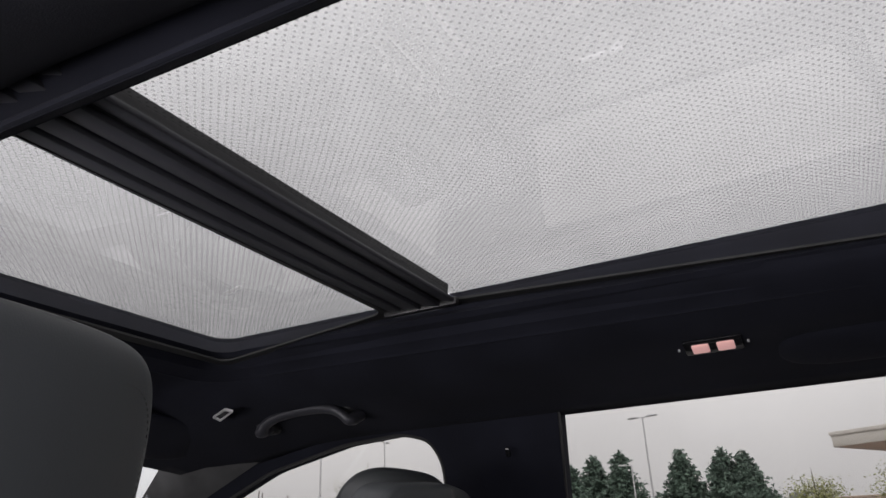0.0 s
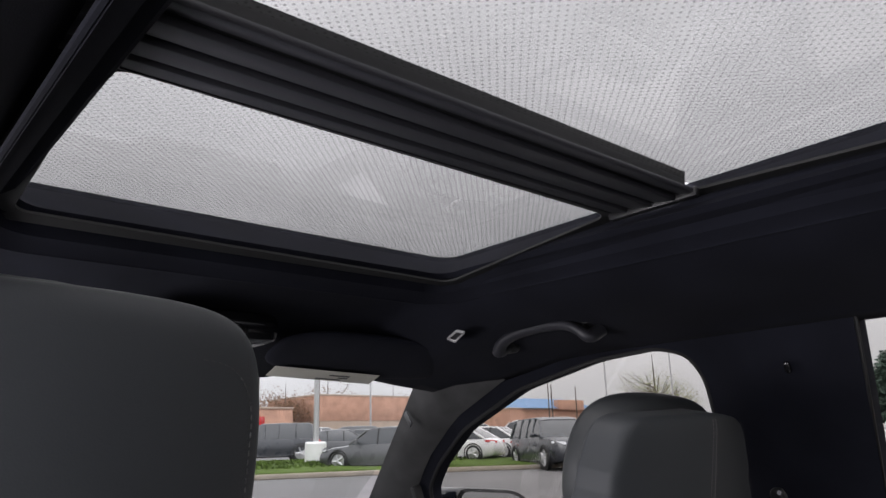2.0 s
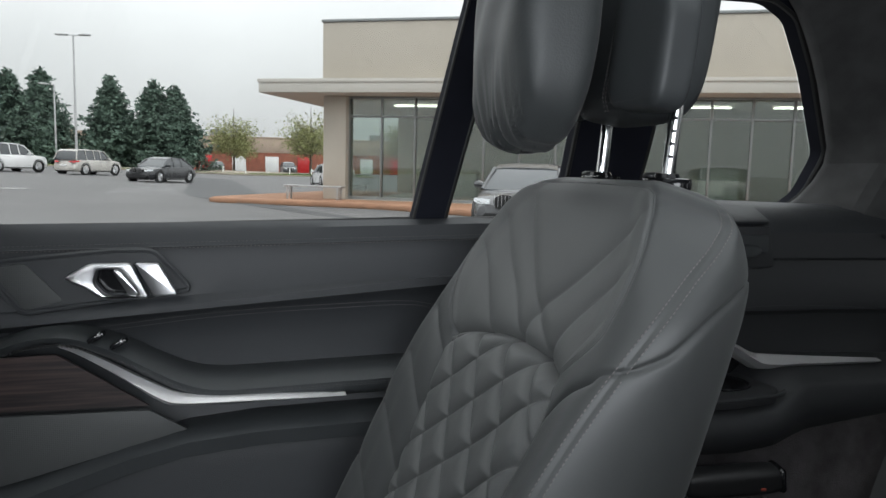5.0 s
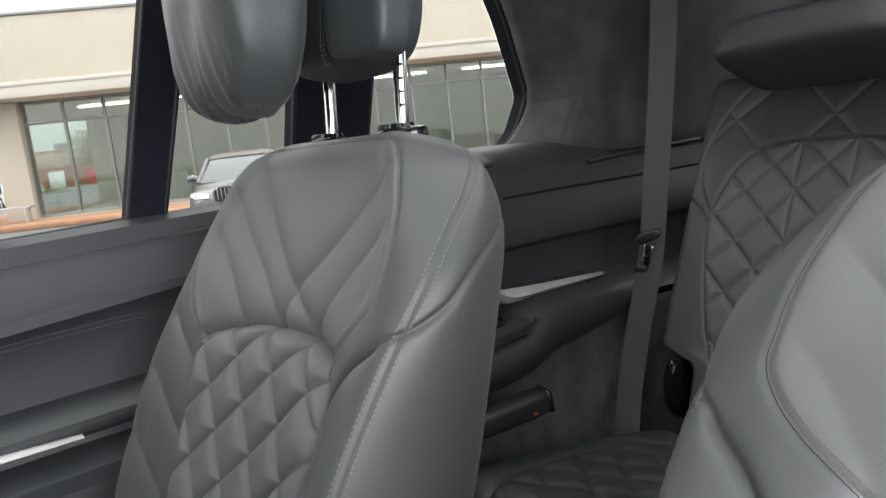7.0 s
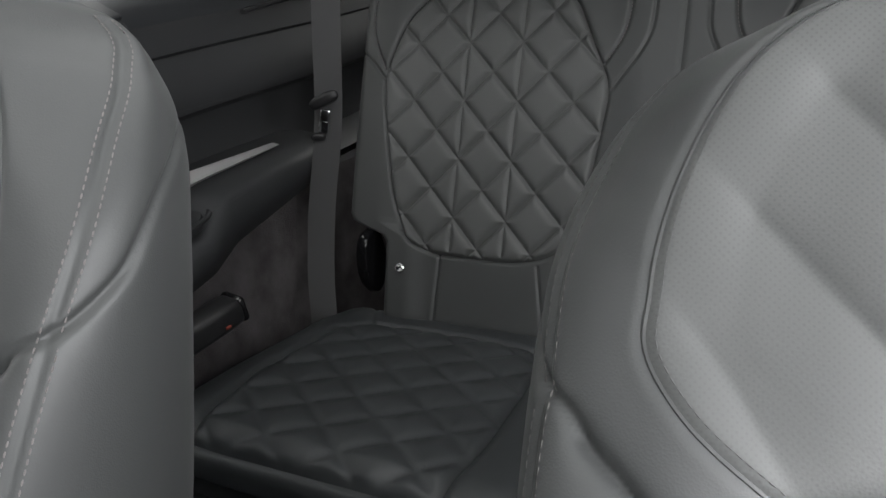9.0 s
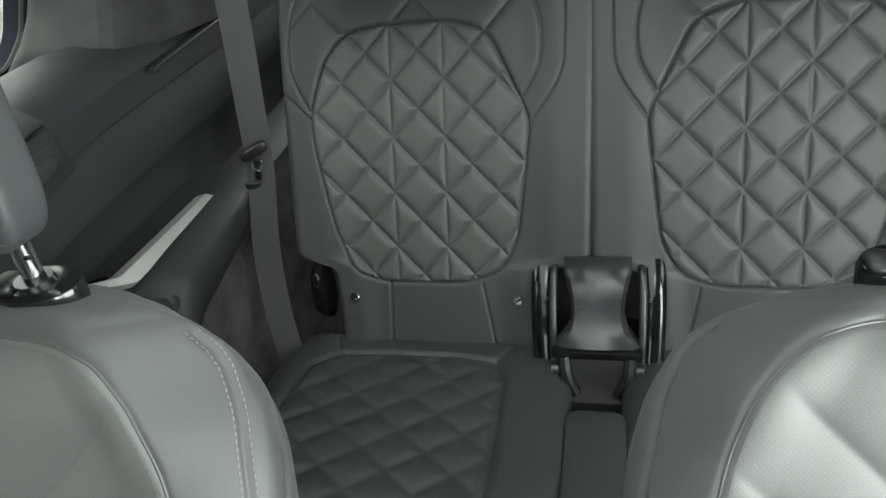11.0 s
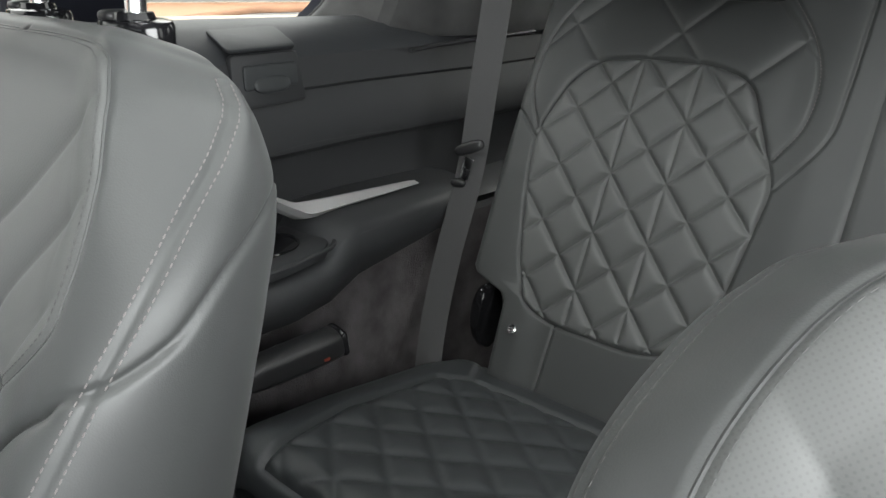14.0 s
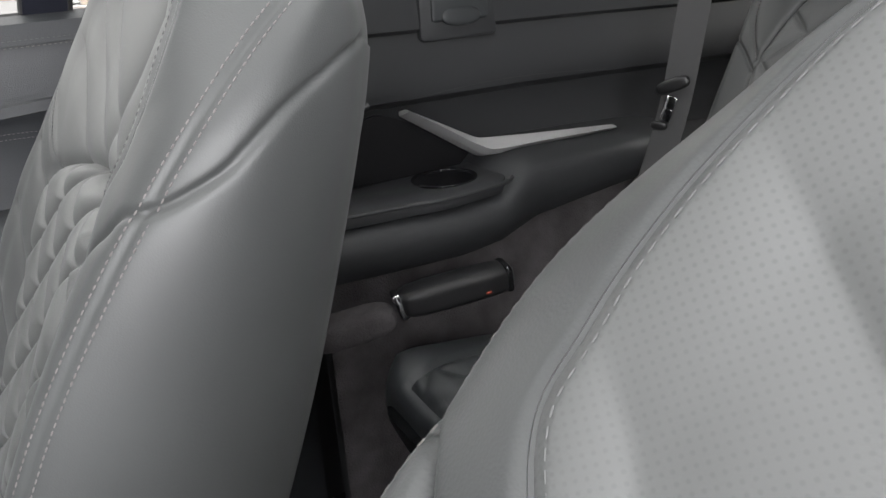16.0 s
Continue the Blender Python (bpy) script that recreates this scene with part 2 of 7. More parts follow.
def grid_faces(n, m, off=0):
    i, j = np.meshgrid(np.arange(n - 1), np.arange(m - 1), indexing="ij")
    a = (off + i * m + j).ravel()
    return np.stack([a, a + m, a + m + 1, a + 1], 1)


def loft(S, cap=True):
    """Closed loops, one after another, as a skin."""
    S = np.asarray(S, float)
    k, n = S.shape[:2]
    f = [(a * n + b, a * n + (b + 1) % n, (a + 1) * n + (b + 1) % n, (a + 1) * n + b) for a in range(k - 1) for b in range(n)]
    if cap:
        f += ([] if cap == "back" else [tuple(range(n))[::-1]]) + [tuple(range((k - 1) * n, k * n))]
    return S.reshape(-1, 3), f


def tube(pts, r, n=8, closed=False, flat=1.0):
    """A round or flattened rod along points."""
    p = np.asarray(pts, float)
    if closed:
        t = np.roll(p, -1, 0) - np.roll(p, 1, 0)
    else:
        t = np.gradient(p, axis=0)
    t /= np.linalg.norm(t, axis=1)[:, None]
    r = np.broadcast_to(r, len(p))
    up = np.array((0, 0, 1.0)) if abs(t[0][2]) < 0.9 else np.array((1.0, 0, 0))
    S = []
    for i in range(len(p)):
        side = np.cross(t[i], up); side /= np.linalg.norm(side)
        upv = np.cross(side, t[i])
        up = upv
        a = np.linspace(0, 2 * math.pi, n, endpoint=False)
        S.append(p[i] + r[i] * (np.cos(a)[:, None] * side + flat * np.sin(a)[:, None] * upv))
    if closed:
        S.append(S[0])
    return loft(S, cap=not closed)


def smooth_path(pts, n=8):
    """A Catmull-Rom line through points."""
    p = np.asarray(pts, float)
    q = np.vstack([2 * p[0] - p[1], p, 2 * p[-1] - p[-2]])
    out = []
    for i in range(1, len(q) - 2):
        for k in range(n):
            u = k / n
            a, b, c, d = q[i - 1], q[i], q[i + 1], q[i + 2]
            out.append(0.5 * (2 * b + (c - a) * u + (2 * a - 5 * b + 4 * c - d) * u * u + (3 * b - a - 3 * c + d) * u ** 3))
    return np.array(out + [p[-1]])


def box(name, size, centre, material, parent=None, bevel=0.004, label="", turn=None, segs=2):
    bm = bmesh.new()
    bmesh.ops.create_cube(bm, size=1)
    for v in bm.verts:
        v.co = Vector((v.co.x * size[0], v.co.y * size[1], v.co.z * size[2]))
    if bevel:
        bmesh.ops.bevel(bm, geom=bm.edges[:], offset=min(bevel, 0.45 * min(size)), segments=segs, affect="EDGES", profile=0.5)
    m = Matrix.Translation(centre)
    if turn is not None:
        m = m @ (turn if isinstance(turn, Matrix) else pose(0, 0, 0, *turn))
    bmesh.ops.transform(bm, matrix=m, verts=bm.verts)
    return from_bm(name, bm, material, parent, label)


def from_bm(name, bm, material, parent=None, label="", sharp=40):
    me = bpy.data.meshes.new(name)
    bmesh.ops.recalc_face_normals(bm, faces=bm.faces[:])
    if FRAME[0]:
        for v in bm.verts:
            v.co = Vector(FRAME[0](np.array([v.co]))[0])
    bmesh.ops.translate(bm, vec=-base(parent), verts=bm.verts)
    bm.to_mesh(me)
    bm.free()
    me.polygons.foreach_set("use_smooth", [True] * len(me.polygons))
    me.set_sharp_from_angle(angle=radians(sharp))
    me.materials.append(material)
    ob = new(name, me)
    if parent is not None:
        ob.parent = parent
    if label:
        ob["label"] = label
    return ob


def plate(name, outer, holes, place, thick, material, parent=None, label="", bevel=0.0):
    """A flat panel with openings: 2D outlines, laid into space by place(a, b), thickened along the vector thick."""
    bm = bmesh.new()
    edges = []
    for loop in (outer, *holes):
        vs = [bm.verts.new(place(a, b)) for a, b in loop]
        edges += [bm.edges.new((vs[i], vs[(i + 1) % len(vs)])) for i in range(len(vs))]
    bmesh.ops.triangle_fill(bm, use_beauty=True, use_dissolve=True, edges=edges)
    ex = bmesh.ops.extrude_face_region(bm, geom=bm.faces[:])
    bmesh.ops.translate(bm, vec=Vector(thick), verts=[g for g in ex["geom"] if isinstance(g, bmesh.types.BMVert)])
    if bevel:
        bmesh.ops.recalc_face_normals(bm, faces=bm.faces[:])
        sharp = [e for e in bm.edges if len(e.link_faces) == 2 and e.calc_face_angle(0) > 0.9]
        bmesh.ops.bevel(bm, geom=sharp, offset=bevel, segments=2, affect="EDGES", profile=0.5)
    return from_bm(name, bm, material, parent, label)


def rounded(pts, r=0.02, n=5):
    """A 2D outline with its corners rounded."""
    p = np.asarray(pts, float)
    out = []
    for i in range(len(p)):
        a, b, c = p[i - 1], p[i], p[(i + 1) % len(p)]
        u, w = a - b, c - b
        lu, lw = np.linalg.norm(u), np.linalg.norm(w)
        k = min(r, 0.45 * lu, 0.45 * lw)
        s, e = b + u / lu * k, b + w / lw * k
        for t in np.linspace(0, 1, n):
            out.append(tuple((1 - t) ** 2 * s + 2 * t * (1 - t) * b + t * t * e))
    return out


def stitches(name, pts, parent, length=0.0026, gap=0.0018, r=0.00042, lift=None, material=None, label=""):
    """A row of sewn threads along a line of points in space."""
    p = np.asarray(pts, float)
    seg = np.linalg.norm(np.diff(p, axis=0), axis=1)
    s = np.r_[0, np.cumsum(seg)]
    V, F = [], []
    a = 0.0
    while a + length < s[-1]:
        e = [np.array([np.interp(q, s, p[:, k]) for k in range(3)]) for q in (a, a + length)]
        t = e[1] - e[0]
        t /= np.linalg.norm(t)
        u = np.cross(t, (0.31, 0.55, 0.77)); u /= np.linalg.norm(u)
        w = np.cross(t, u)
        o = len(V)
        for q, k in ((e[0], 0.6), ((e[0] + e[1]) / 2, 1.0), (e[1], 0.6)):
            V += [q + r * k * (c * u + d * w) for c, d in ((1, 0), (0, 1), (-1, 0), (0, -1))]
        for j in (0, 4):
            F += [(o + j + i, o + j + (i + 1) % 4, o + j + 4 + (i + 1) % 4, o + j + 4 + i) for i in range(4)]
        a += length + gap
    return obj(name, V, F, material or THREAD, parent, label, smooth=True)


def seg_dist(X, Y, line):
    """Distance of every point to a 2D polyline."""
    line = np.asarray(line, float)
    best = np.full(X.shape, 9.0)
    for (ax, ay), (bx, by) in zip(line[:-1], line[1:]):
        dx, dy = bx - ax, by - ay
        t = np.clip(((X - ax) * dx + (Y - ay) * dy) / (dx * dx + dy * dy + 1e-12), 0, 1)
        best = np.minimum(best, np.hypot(X - ax - t * dx, Y - ay - t * dy))
    return best


def inside(X, Y, poly):
    poly = np.asarray(poly, float)
    c = np.zeros(X.shape, bool)
    for (ax, ay), (bx, by) in zip(poly, np.roll(poly, -1, 0)):
        with np.errstate(divide="ignore", invalid="ignore"):
            c ^= ((ay > Y) != (by > Y)) & (X < (bx - ax) * (Y - ay) / (by - ay + 1e-15) + ax)
    return c


def ss(a, b, x):
    t = np.clip((x - a) / (b - a), 0, 1)
    return t * t * (3 - 2 * t)


def mir(line):
    return [(-a, b) for a, b in line]

SLAT = mat("satin_black_slat", (0.030, 0.030, 0.036), 0.45, grain=0.1, grain_scale=900, vary=0.08)
TRIM_DARK = mat("dark_moulded_trim", (0.027, 0.028, 0.030), 0.55, grain=0.12, grain_scale=900, kind="voronoi", vary=0.1)
LEATHER_FRONT = mat("front_seat_leather", (0.038, 0.042, 0.046), 0.5, grain=0.09, grain_scale=900, kind="voronoi", vary=0.1, sheen=0.05)

# ---- the car's shell ----
XC = 0.045            # the cabin's middle
ROOF_U = [0.0, 0.15, 0.335, 0.347, 0.358, 0.385, 0.415, 0.445, 0.505, 0.565, 0.60, 0.625]
ROOF_Z = [1.703, 1.703, 1.703, 1.688, 1.680, 1.658, 1.640, 1.628, 1.613, 1.600, 1.592, 1.583]


def roof_z(u, y):
    """Height of the roof lining, falling towards the windscreen and the tailgate."""
    z = np.interp(u, ROOF_U, ROOF_Z)
    z = z - 0.13 * np.maximum(0, y - 1.33) - 0.25 * np.maximum(0, y - 1.33) * np.clip((0.42 - u) / 0.1, 0, 1) * 0.6
    z = z - 0.05 * np.clip(0.9 - y, 0, 1.2) * np.clip((0.46 - u) / 0.1, 0, 1)
    return z - 0.08 * np.maximum(0, -0.35 - y)


def headliner():
    us = sorted({*ROOF_U, 0.25, 0.40, 0.43, 0.475, 0.535})
    left = lambda u: np.interp(u, (0, 0.3449, 0.625), (0, 0.312, 0.625))
    xs = sorted({*(XC + u for u in us), *(XC - float(left(u)) for u in us)})
    to_u = lambda x: x - XC if x >= XC else float(np.interp(XC - x, (0, 0.312, 0.625), (0, 0.3449, 0.625)))
    ys = sorted({*np.linspace(-1.1, -0.25, 8), -0.25, *np.linspace(-0.25, 1.36, 18), *np.linspace(1.36, 1.86, 14)})
    hole_u, y0, y1 = 0.3449, -0.2501, 1.3601
    V, F = [], []
    def front(u):
        return 1.80 - 0.35 * max(0.0, u - 0.15) ** 1.4
    for x in xs:
        for y in ys:
            u = to_u(x)
            yy = min(y, front(u)) if y > 1.5 else y
            V.append((x, yy, float(roof_z(u, yy))))
    m = len(ys)
    for i in range(len(xs) - 1):
        for j in range(m - 1):
            u = max(to_u(xs[i]), to_u(xs[i + 1]))
            if u < hole_u + 2e-3 and ys[j] >= y0 and ys[j + 1] <= y1:
                continue
            q = (i * m + j, (i + 1) * m + j, (i + 1) * m + j + 1, i * m + j + 1)
            if abs(V[q[0]][1] - V[q[3]][1]) + abs(V[q[1]][1] - V[q[2]][1]) > 1e-4:
                F.append(q)
    ob = obj("ceiling", V, F, SUEDE, sharp=60)
    so = ob.modifiers.new("thickness", "SOLIDIFY")
    so.thickness, so.offset = 0.02, 1.0
    return tagged(ob, "black suede roof lining round the glass roof", "headliner", kind="structure")


headliner()


def rounded_rect(x0, x1, y0, y1, r, n=6):
    out = []
    for cx, cy, a0 in ((x1 - r, y1 - r, 0), (x0 + r, y1 - r, 90), (x0 + r, y0 + r, 180), (x1 - r, y0 + r, 270)):
        for a in np.linspace(radians(a0), radians(a0 + 90), n):
            out.append((cx + r * math.cos(a), cy + r * math.sin(a)))
    return out


DROP = 0.012


def sunroof():
    t = thing("panoramic_sunroof", "panoramic glass roof with black frame and slatted crossbar", "sunroof", kind="structure", at=(XC, 0.6, 1.70))
    # the frame: steps from the glass down to the lining
    prof = [(o, z - DROP) for o, z in ((0.0, 1.738), (0.006, 1.731), (0.020, 1.727), (0.023, 1.714), (0.036, 1.706), (0.041, 1.700), (0.044, 1.706))]
    loops = [[(x, y, 1.744) for x, y in rounded_rect(XC - 0.330, XC + 0.385, -0.27, 1.40, 0.035, 8)]]
    loops += [[(x, y, z - 0.028 * max(0, y - 1.05) / 0.3 - 0.05 * max(0, 0.9 - y)) for x, y in rounded_rect(XC - 0.268 - o, XC + 0.333 + o, -0.22 - o, 1.345 + o, 0.035 + o, 8)] for o, z in prof]
    obj("frame", *loft(loops, cap=False), SUEDE, t, sharp=25)
    lip = [(x, y, 1.7025 - DROP - 0.028 * max(0, y - 1.05) / 0.3 - 0.05 * max(0, 0.9 - y)) for x, y in rounded_rect(XC - 0.312, XC + 0.375, -0.262, 1.387, 0.075, 8)]
    obj("piping", *tube(lip, 0.0028, 6, closed=True), SUEDE, t)
    # crossbar: a dark trough with long tilted slats in it
    y = np.array([0.924, 0.926, 0.930, 1.023, 1.031, 1.035])
    z = -DROP + np.array([1.752, 1.734, 1.731, 1.731, 1.734, 1.752])
    V = [(x, b, c) for x in (XC - 0.300, XC - 0.12, XC + 0.12, XC + 0.335) for b, c in zip(y, z)]
    obj("crossbar", V, grid_faces(4, len(y)), PLASTIC, t, "black trough of the slatted crossbar", sharp=20)
    for yy, w, h, a in ((0.9195, 0.020, 1.7245, 12), (0.9465, 0.028, 1.7225, 9), (0.9785, 0.029, 1.7235, 9), (1.0125, 0.032, 1.7270, 12)):
        box("slat", (0.656, w, 0.007), (XC + 0.003, yy, h - DROP), SLAT, t, 0.0022, "satin black slat", turn=(a, 0, 0))
    for x0, x1 in ((XC - 0.280, XC - 0.262), (XC + 0.322, XC + 0.334)):
        box("end_cap", (x1 - x0, 0.12, 0.012), ((x0 + x1) / 2, 0.967, 1.722 - DROP), PLASTIC, t, 0.003)
    # corner fillets of the openings
    for y0, y1 in ((-0.225, 0.930), (1.028, 1.348)):
        n, m = 13, 11
        xs, ys = np.linspace(XC - 0.40, XC + 0.41, n), np.linspace(y0 - (0.08 if y0 < 0 else 0), y1 + (0.08 if y1 > 1.2 else 0), m)
        V = []
        for zoff in (0, 0.005):
            V += [(x, yy, 1.7340 + zoff - 0.003 * ((x - XC) / 0.345) ** 2) for x in xs for yy in ys]
        F = list(map(tuple, grid_faces(n, m))) + [tuple(q[::-1]) for q in grid_faces(n, m, n * m)]
        g = obj("glass_pane", V, F, GLASS_ROOF, t, "tinted roof glass with a fine dot raster")
        g.data.materials.append(GLASS_CLEAR)
        for p in g.data.polygons[len(F) // 2:]:
            p.material_index = 1
        out = rounded_rect(XC - 0.350, XC + 0.350, y0 - 0.008, y1 + 0.008, 0.01, 3)
        hol = rounded_rect(XC - 0.266, XC + 0.331, y0 + 0.004, y1 - 0.004, 0.022, 7)
        plate("seal", out, [hol], lambda a, b: (a, b, 1.7385 - DROP - 0.012 * ((a - XC) / 0.345) ** 2 - 0.028 * max(0, b - 1.05) / 0.3 - 0.05 * max(0, 0.9 - b)), (0, 0, -0.003), RUBBER, t)
    return t


GLASS_CLEAR = glass("clear_glass", (0.97, 0.97, 0.97))
sunroof()


def side(y, z, k=1, inset=0.0):
    """The slanted plane of the side windows; k is -1 for the driver's side."""
    return (XC + k * (0.753 - 0.389 * (z - 1.228) - inset), y, z)


FRONT_WIN = rounded([(1.862, 1.186), (1.862, 1.345), (1.80, 1.40), (1.68, 1.473), (1.49, 1.541), (1.30, 1.576), (1.17, 1.583), (1.118, 1.567), (1.101, 1.53), (1.125, 1.195)], 0.022, 4)
REAR_WIN = [(0.922, 1.214), (0.868, 1.597), (0.266, 1.592), (0.318, 1.232)]
SMALL_WIN = [(0.268, 1.233), (0.214, 1.592), (0.075, 1.587), (0.075, 1.238)]
QUARTER_WIN = rounded([(-0.055, 1.246), (-0.055, 1.575), (-0.20, 1.578), (-0.25, 1.557), (-0.312, 1.482), (-0.398, 1.352), (-0.383, 1.284), (-0.345, 1.251)], 0.016)

DOOR_GAP = [(0.95, 1.151), (0.88, 1.595), (0.10, 1.592), (0.05, 1.151)]
for k, nm in ((1, "passenger"), (-1, "driver")):
    w = plate("wall_" + nm + "_side", [(2.02, 1.15), (1.97, 1.30), (1.73, 1.50), (1.50, 1.60), (1.20, 1.613), (-0.9, 1.60), (-1.08, 1.45), (-1.08, 1.15)],
              [FRONT_WIN, REAR_WIN, SMALL_WIN, QUARTER_WIN] if k > 0 else [FRONT_WIN, DOOR_GAP, QUARTER_WIN], lambda a, b: side(a, b, k), (k * 0.035, 0, 0), SUEDE)
    tagged(w, "black suede pillar trim framing the side windows", "pillar trim", kind="structure")
    for name, hole in (("window_front", FRONT_WIN), ("window_rear", REAR_WIN), ("window_small", SMALL_WIN), ("window_quarter", QUARTER_WIN)):
        if k < 0 and hole in (REAR_WIN, SMALL_WIN):
            continue
        c = np.mean(hole, 0)
        big = [tuple(c + (np.array(q) - c) * 1.04) for q in hole]
        g = plate(name, big, [], lambda a, b: side(a, b, k, -0.042), (k * 0.004, 0, 0), GLASS_SIDE)
        tagged(g, "clear side window glass of the car", "window", kind="structure")
        ring = [side(a, b, k, -0.003) for a, b in hole]
        s = obj("seal", *tube(ring, 0.0045, 6, closed=True), RUBBER, g)

# outer skin below the windows, floor, firewall, tailgate
for k, nm in ((1, "passenger"), (-1, "driver")):
    # the driver's-side rear door stands open
    for a, c in (((-1.1, 2.8),) if k > 0 else ((-1.1, 0.06), (0.98, 2.8))):
        b = box("wall_" + nm + "_lower", (0.05, c - a, 0.9), (XC + k * 0.83, (a + c) / 2, 0.74), PLASTIC, None, 0.01)
        tagged(b, "dark lower body side of the car", "body side", kind="structure")
fl = box("floor", (1.64, 3.6, 0.06), (XC, 0.75, 0.35), CARPET, None, 0.01)
tagged(fl, "black carpeted car floor", "floor", kind="structure")
tg = plate("wall_tailgate", [(-0.72, 0.3), (0.81, 0.3), (0.80, 1.2), (0.66, 1.60), (-0.57, 1.60), (-0.71, 1.2)],
           [rounded([(-0.52, 1.24), (0.61, 1.24), (0.53, 1.55), (-0.44, 1.55)], 0.06)], lambda a, b: (a, -1.06 + 0.0 * b, b), (0, -0.05, 0), SUEDE)
tagged(tg, "dark tailgate trim round the rear window", "tailgate", kind="structure")
rw = plate("window_tailgate", [(-0.56, 1.21), (0.65, 1.21), (0.56, 1.57), (-0.47, 1.57)], [], lambda a, b: (a, -1.085, b), (0, -0.004, 0), GLASS_SIDE)
tagged(rw, "clear rear window glass", "window", kind="structure")
ld = box("floor_cargo", (1.3, 0.6, 0.05), (XC - 0.045, -0.85, 0.62), CARPET, None, 0.01)
tagged(ld, "black carpeted cargo floor", "floor", kind="structure")

# windscreen, its pillars and the dashboard
ws = plate("windscreen", [(-0.66, 0.0), (0.66, 0.0), (0.80, 1.0), (-0.80, 1.0)], [],
           lambda a, b: (XC + a, 1.80 + 0.80 * b - 0.05 * (abs(a) / 0.6) ** 2, 1.60 - 0.47 * b), (0, 0.002, 0.004), GLASS_FRONT)
tagged(ws, "clear windscreen of the car", "windscreen", kind="structure")


def pillar(k, name):
    S = []
    for t in np.linspace(0, 1, 12):
        q = t ** 0.9
        a = np.array((0.567 + 0.145 * q, 1.712 + 0.50 * q, 1.590 - 0.42 * q))      # windscreen edge
        b = np.array((0.0, np.interp(t, (0, 0.3, 0.55, 0.72, 0.85, 1), (1.50, 1.69, 1.81, 1.885, 1.90, 1.90)), np.interp(t, (0, 0.3, 0.55, 0.72, 0.85, 1), (1.565, 1.495, 1.42, 1.36, 1.27, 1.16))))
        b[0] = 0.753 - 0.389 * (b[2] - 1.228) - 0.004
        out = (a + b) / 2 + np.array((0.10, 0.06, 0.02))
        inn = (a + b) / 2 + np.array((-0.012, -0.012, -0.004))
        ring = [a, a * 0.7 + inn * 0.3, inn, b * 0.7 + inn * 0.3, b, out]
        S.append([(XC + k * p[0], p[1], p[2]) for p in ring])
    return tagged(obj(name, *loft(S), GREY_SUEDE, sharp=50), "dark grey cloth windscreen pillar trim", "pillar trim", kind="structure")


pillar(1, "pillar_passenger")
pillar(-1, "pillar_driver")

# ---- seats ----
def padded(spec):
    """A padded face: local x across, y out of the face, z up it."""
    vb, vt = spec["v"]

    def f(X, V):
        w = np.interp(V, spec["wv"], spec["ww"])
        s = np.abs(X - spec.get("shift", 0.0)) / w
        bol = np.interp(V, spec["bolv"], spec["bol"]) if "bolv" in spec else spec["bol"]
        y = bol * ss(spec.get("s0", 0.5), spec.get("s1", 0.8), s)
        rs = spec.get("rs", 0.80)
        e = np.clip((s - rs) / (1 - rs), 0, 1) * spec.get("edge", 1.0)
        y = y - spec["R"] * (1 - np.sqrt(np.clip(1 - e * e, 0, 1)))
        rt = spec.get("rt", 0.05)
        e = np.clip((V - (vt - rt)) / rt, 0, 1)
        y = y - spec.get("Rt", 0.04) * (1 - np.sqrt(np.clip(1 - e * e, 0, 1)))
        rb = spec.get("rb", 0.03)
        e = np.clip(((vb + rb) - V) / rb, 0, 1)
        y = y - spec.get("Rb", 0.02) * (1 - np.sqrt(np.clip(1 - e * e, 0, 1)))
        y = y + spec.get("belly", 0.0) * np.sin(np.clip((V - vb) / (vt - vb), 0, 1) * math.pi)
        for line, depth, width in spec.get("grooves", ()):
            y = y - depth * np.exp(-(seg_dist(X, V, line) / width) ** 2)
        for line, depth, width in spec.get("creases", ()):
            fade = np.clip(seg_dist(X, V, spec["calm"]) / 0.022, 0, 1) if "calm" in spec else 1.0
            y = y - depth * np.exp(-seg_dist(X, V, line) / width) * fade
        for q in spec.get("quilts", ()):
            m = inside(X, V, q["poly"])
            if "clear" in q:
                m = m & ~inside(X, V, q["clear"])
            if not m.any():
                continue
            edge = seg_dist(X, V, list(q["poly"]) + [q["poly"][0]])
            if "clear" in q:
                edge = np.minimum(edge, seg_dist(X, V, list(q["clear"]) + [q["clear"][0]]))
            px, pv = q["pitch"]
            a = (X - q.get("x0", 0)) / px + (V - q.get("v0", 0)) / pv
            b = (X - q.get("x0", 0)) / px - (V - q.get("v0", 0)) / pv
            g = 1 / math.hypot(1 / px, 1 / pv)
            da = np.abs(a - np.round(a)) * g
            db = np.abs(b - np.round(b)) * g
            d = np.minimum(np.minimum(da, db), edge)
            for xv, lo, hi in q.get("verticals", ()):
                dv = np.where((V > lo) & (V < hi), np.abs(X - xv) * 1.6 + 0.0015, 9)
                d = np.minimum(d, dv)
            y = y + np.where(m, q["puff"] * (1 - np.exp(-d / q.get("soft", 0.007))) - q["puff"] * 0.35 * (1 - np.exp(-edge / 0.006)), 0)
        return y
    return f


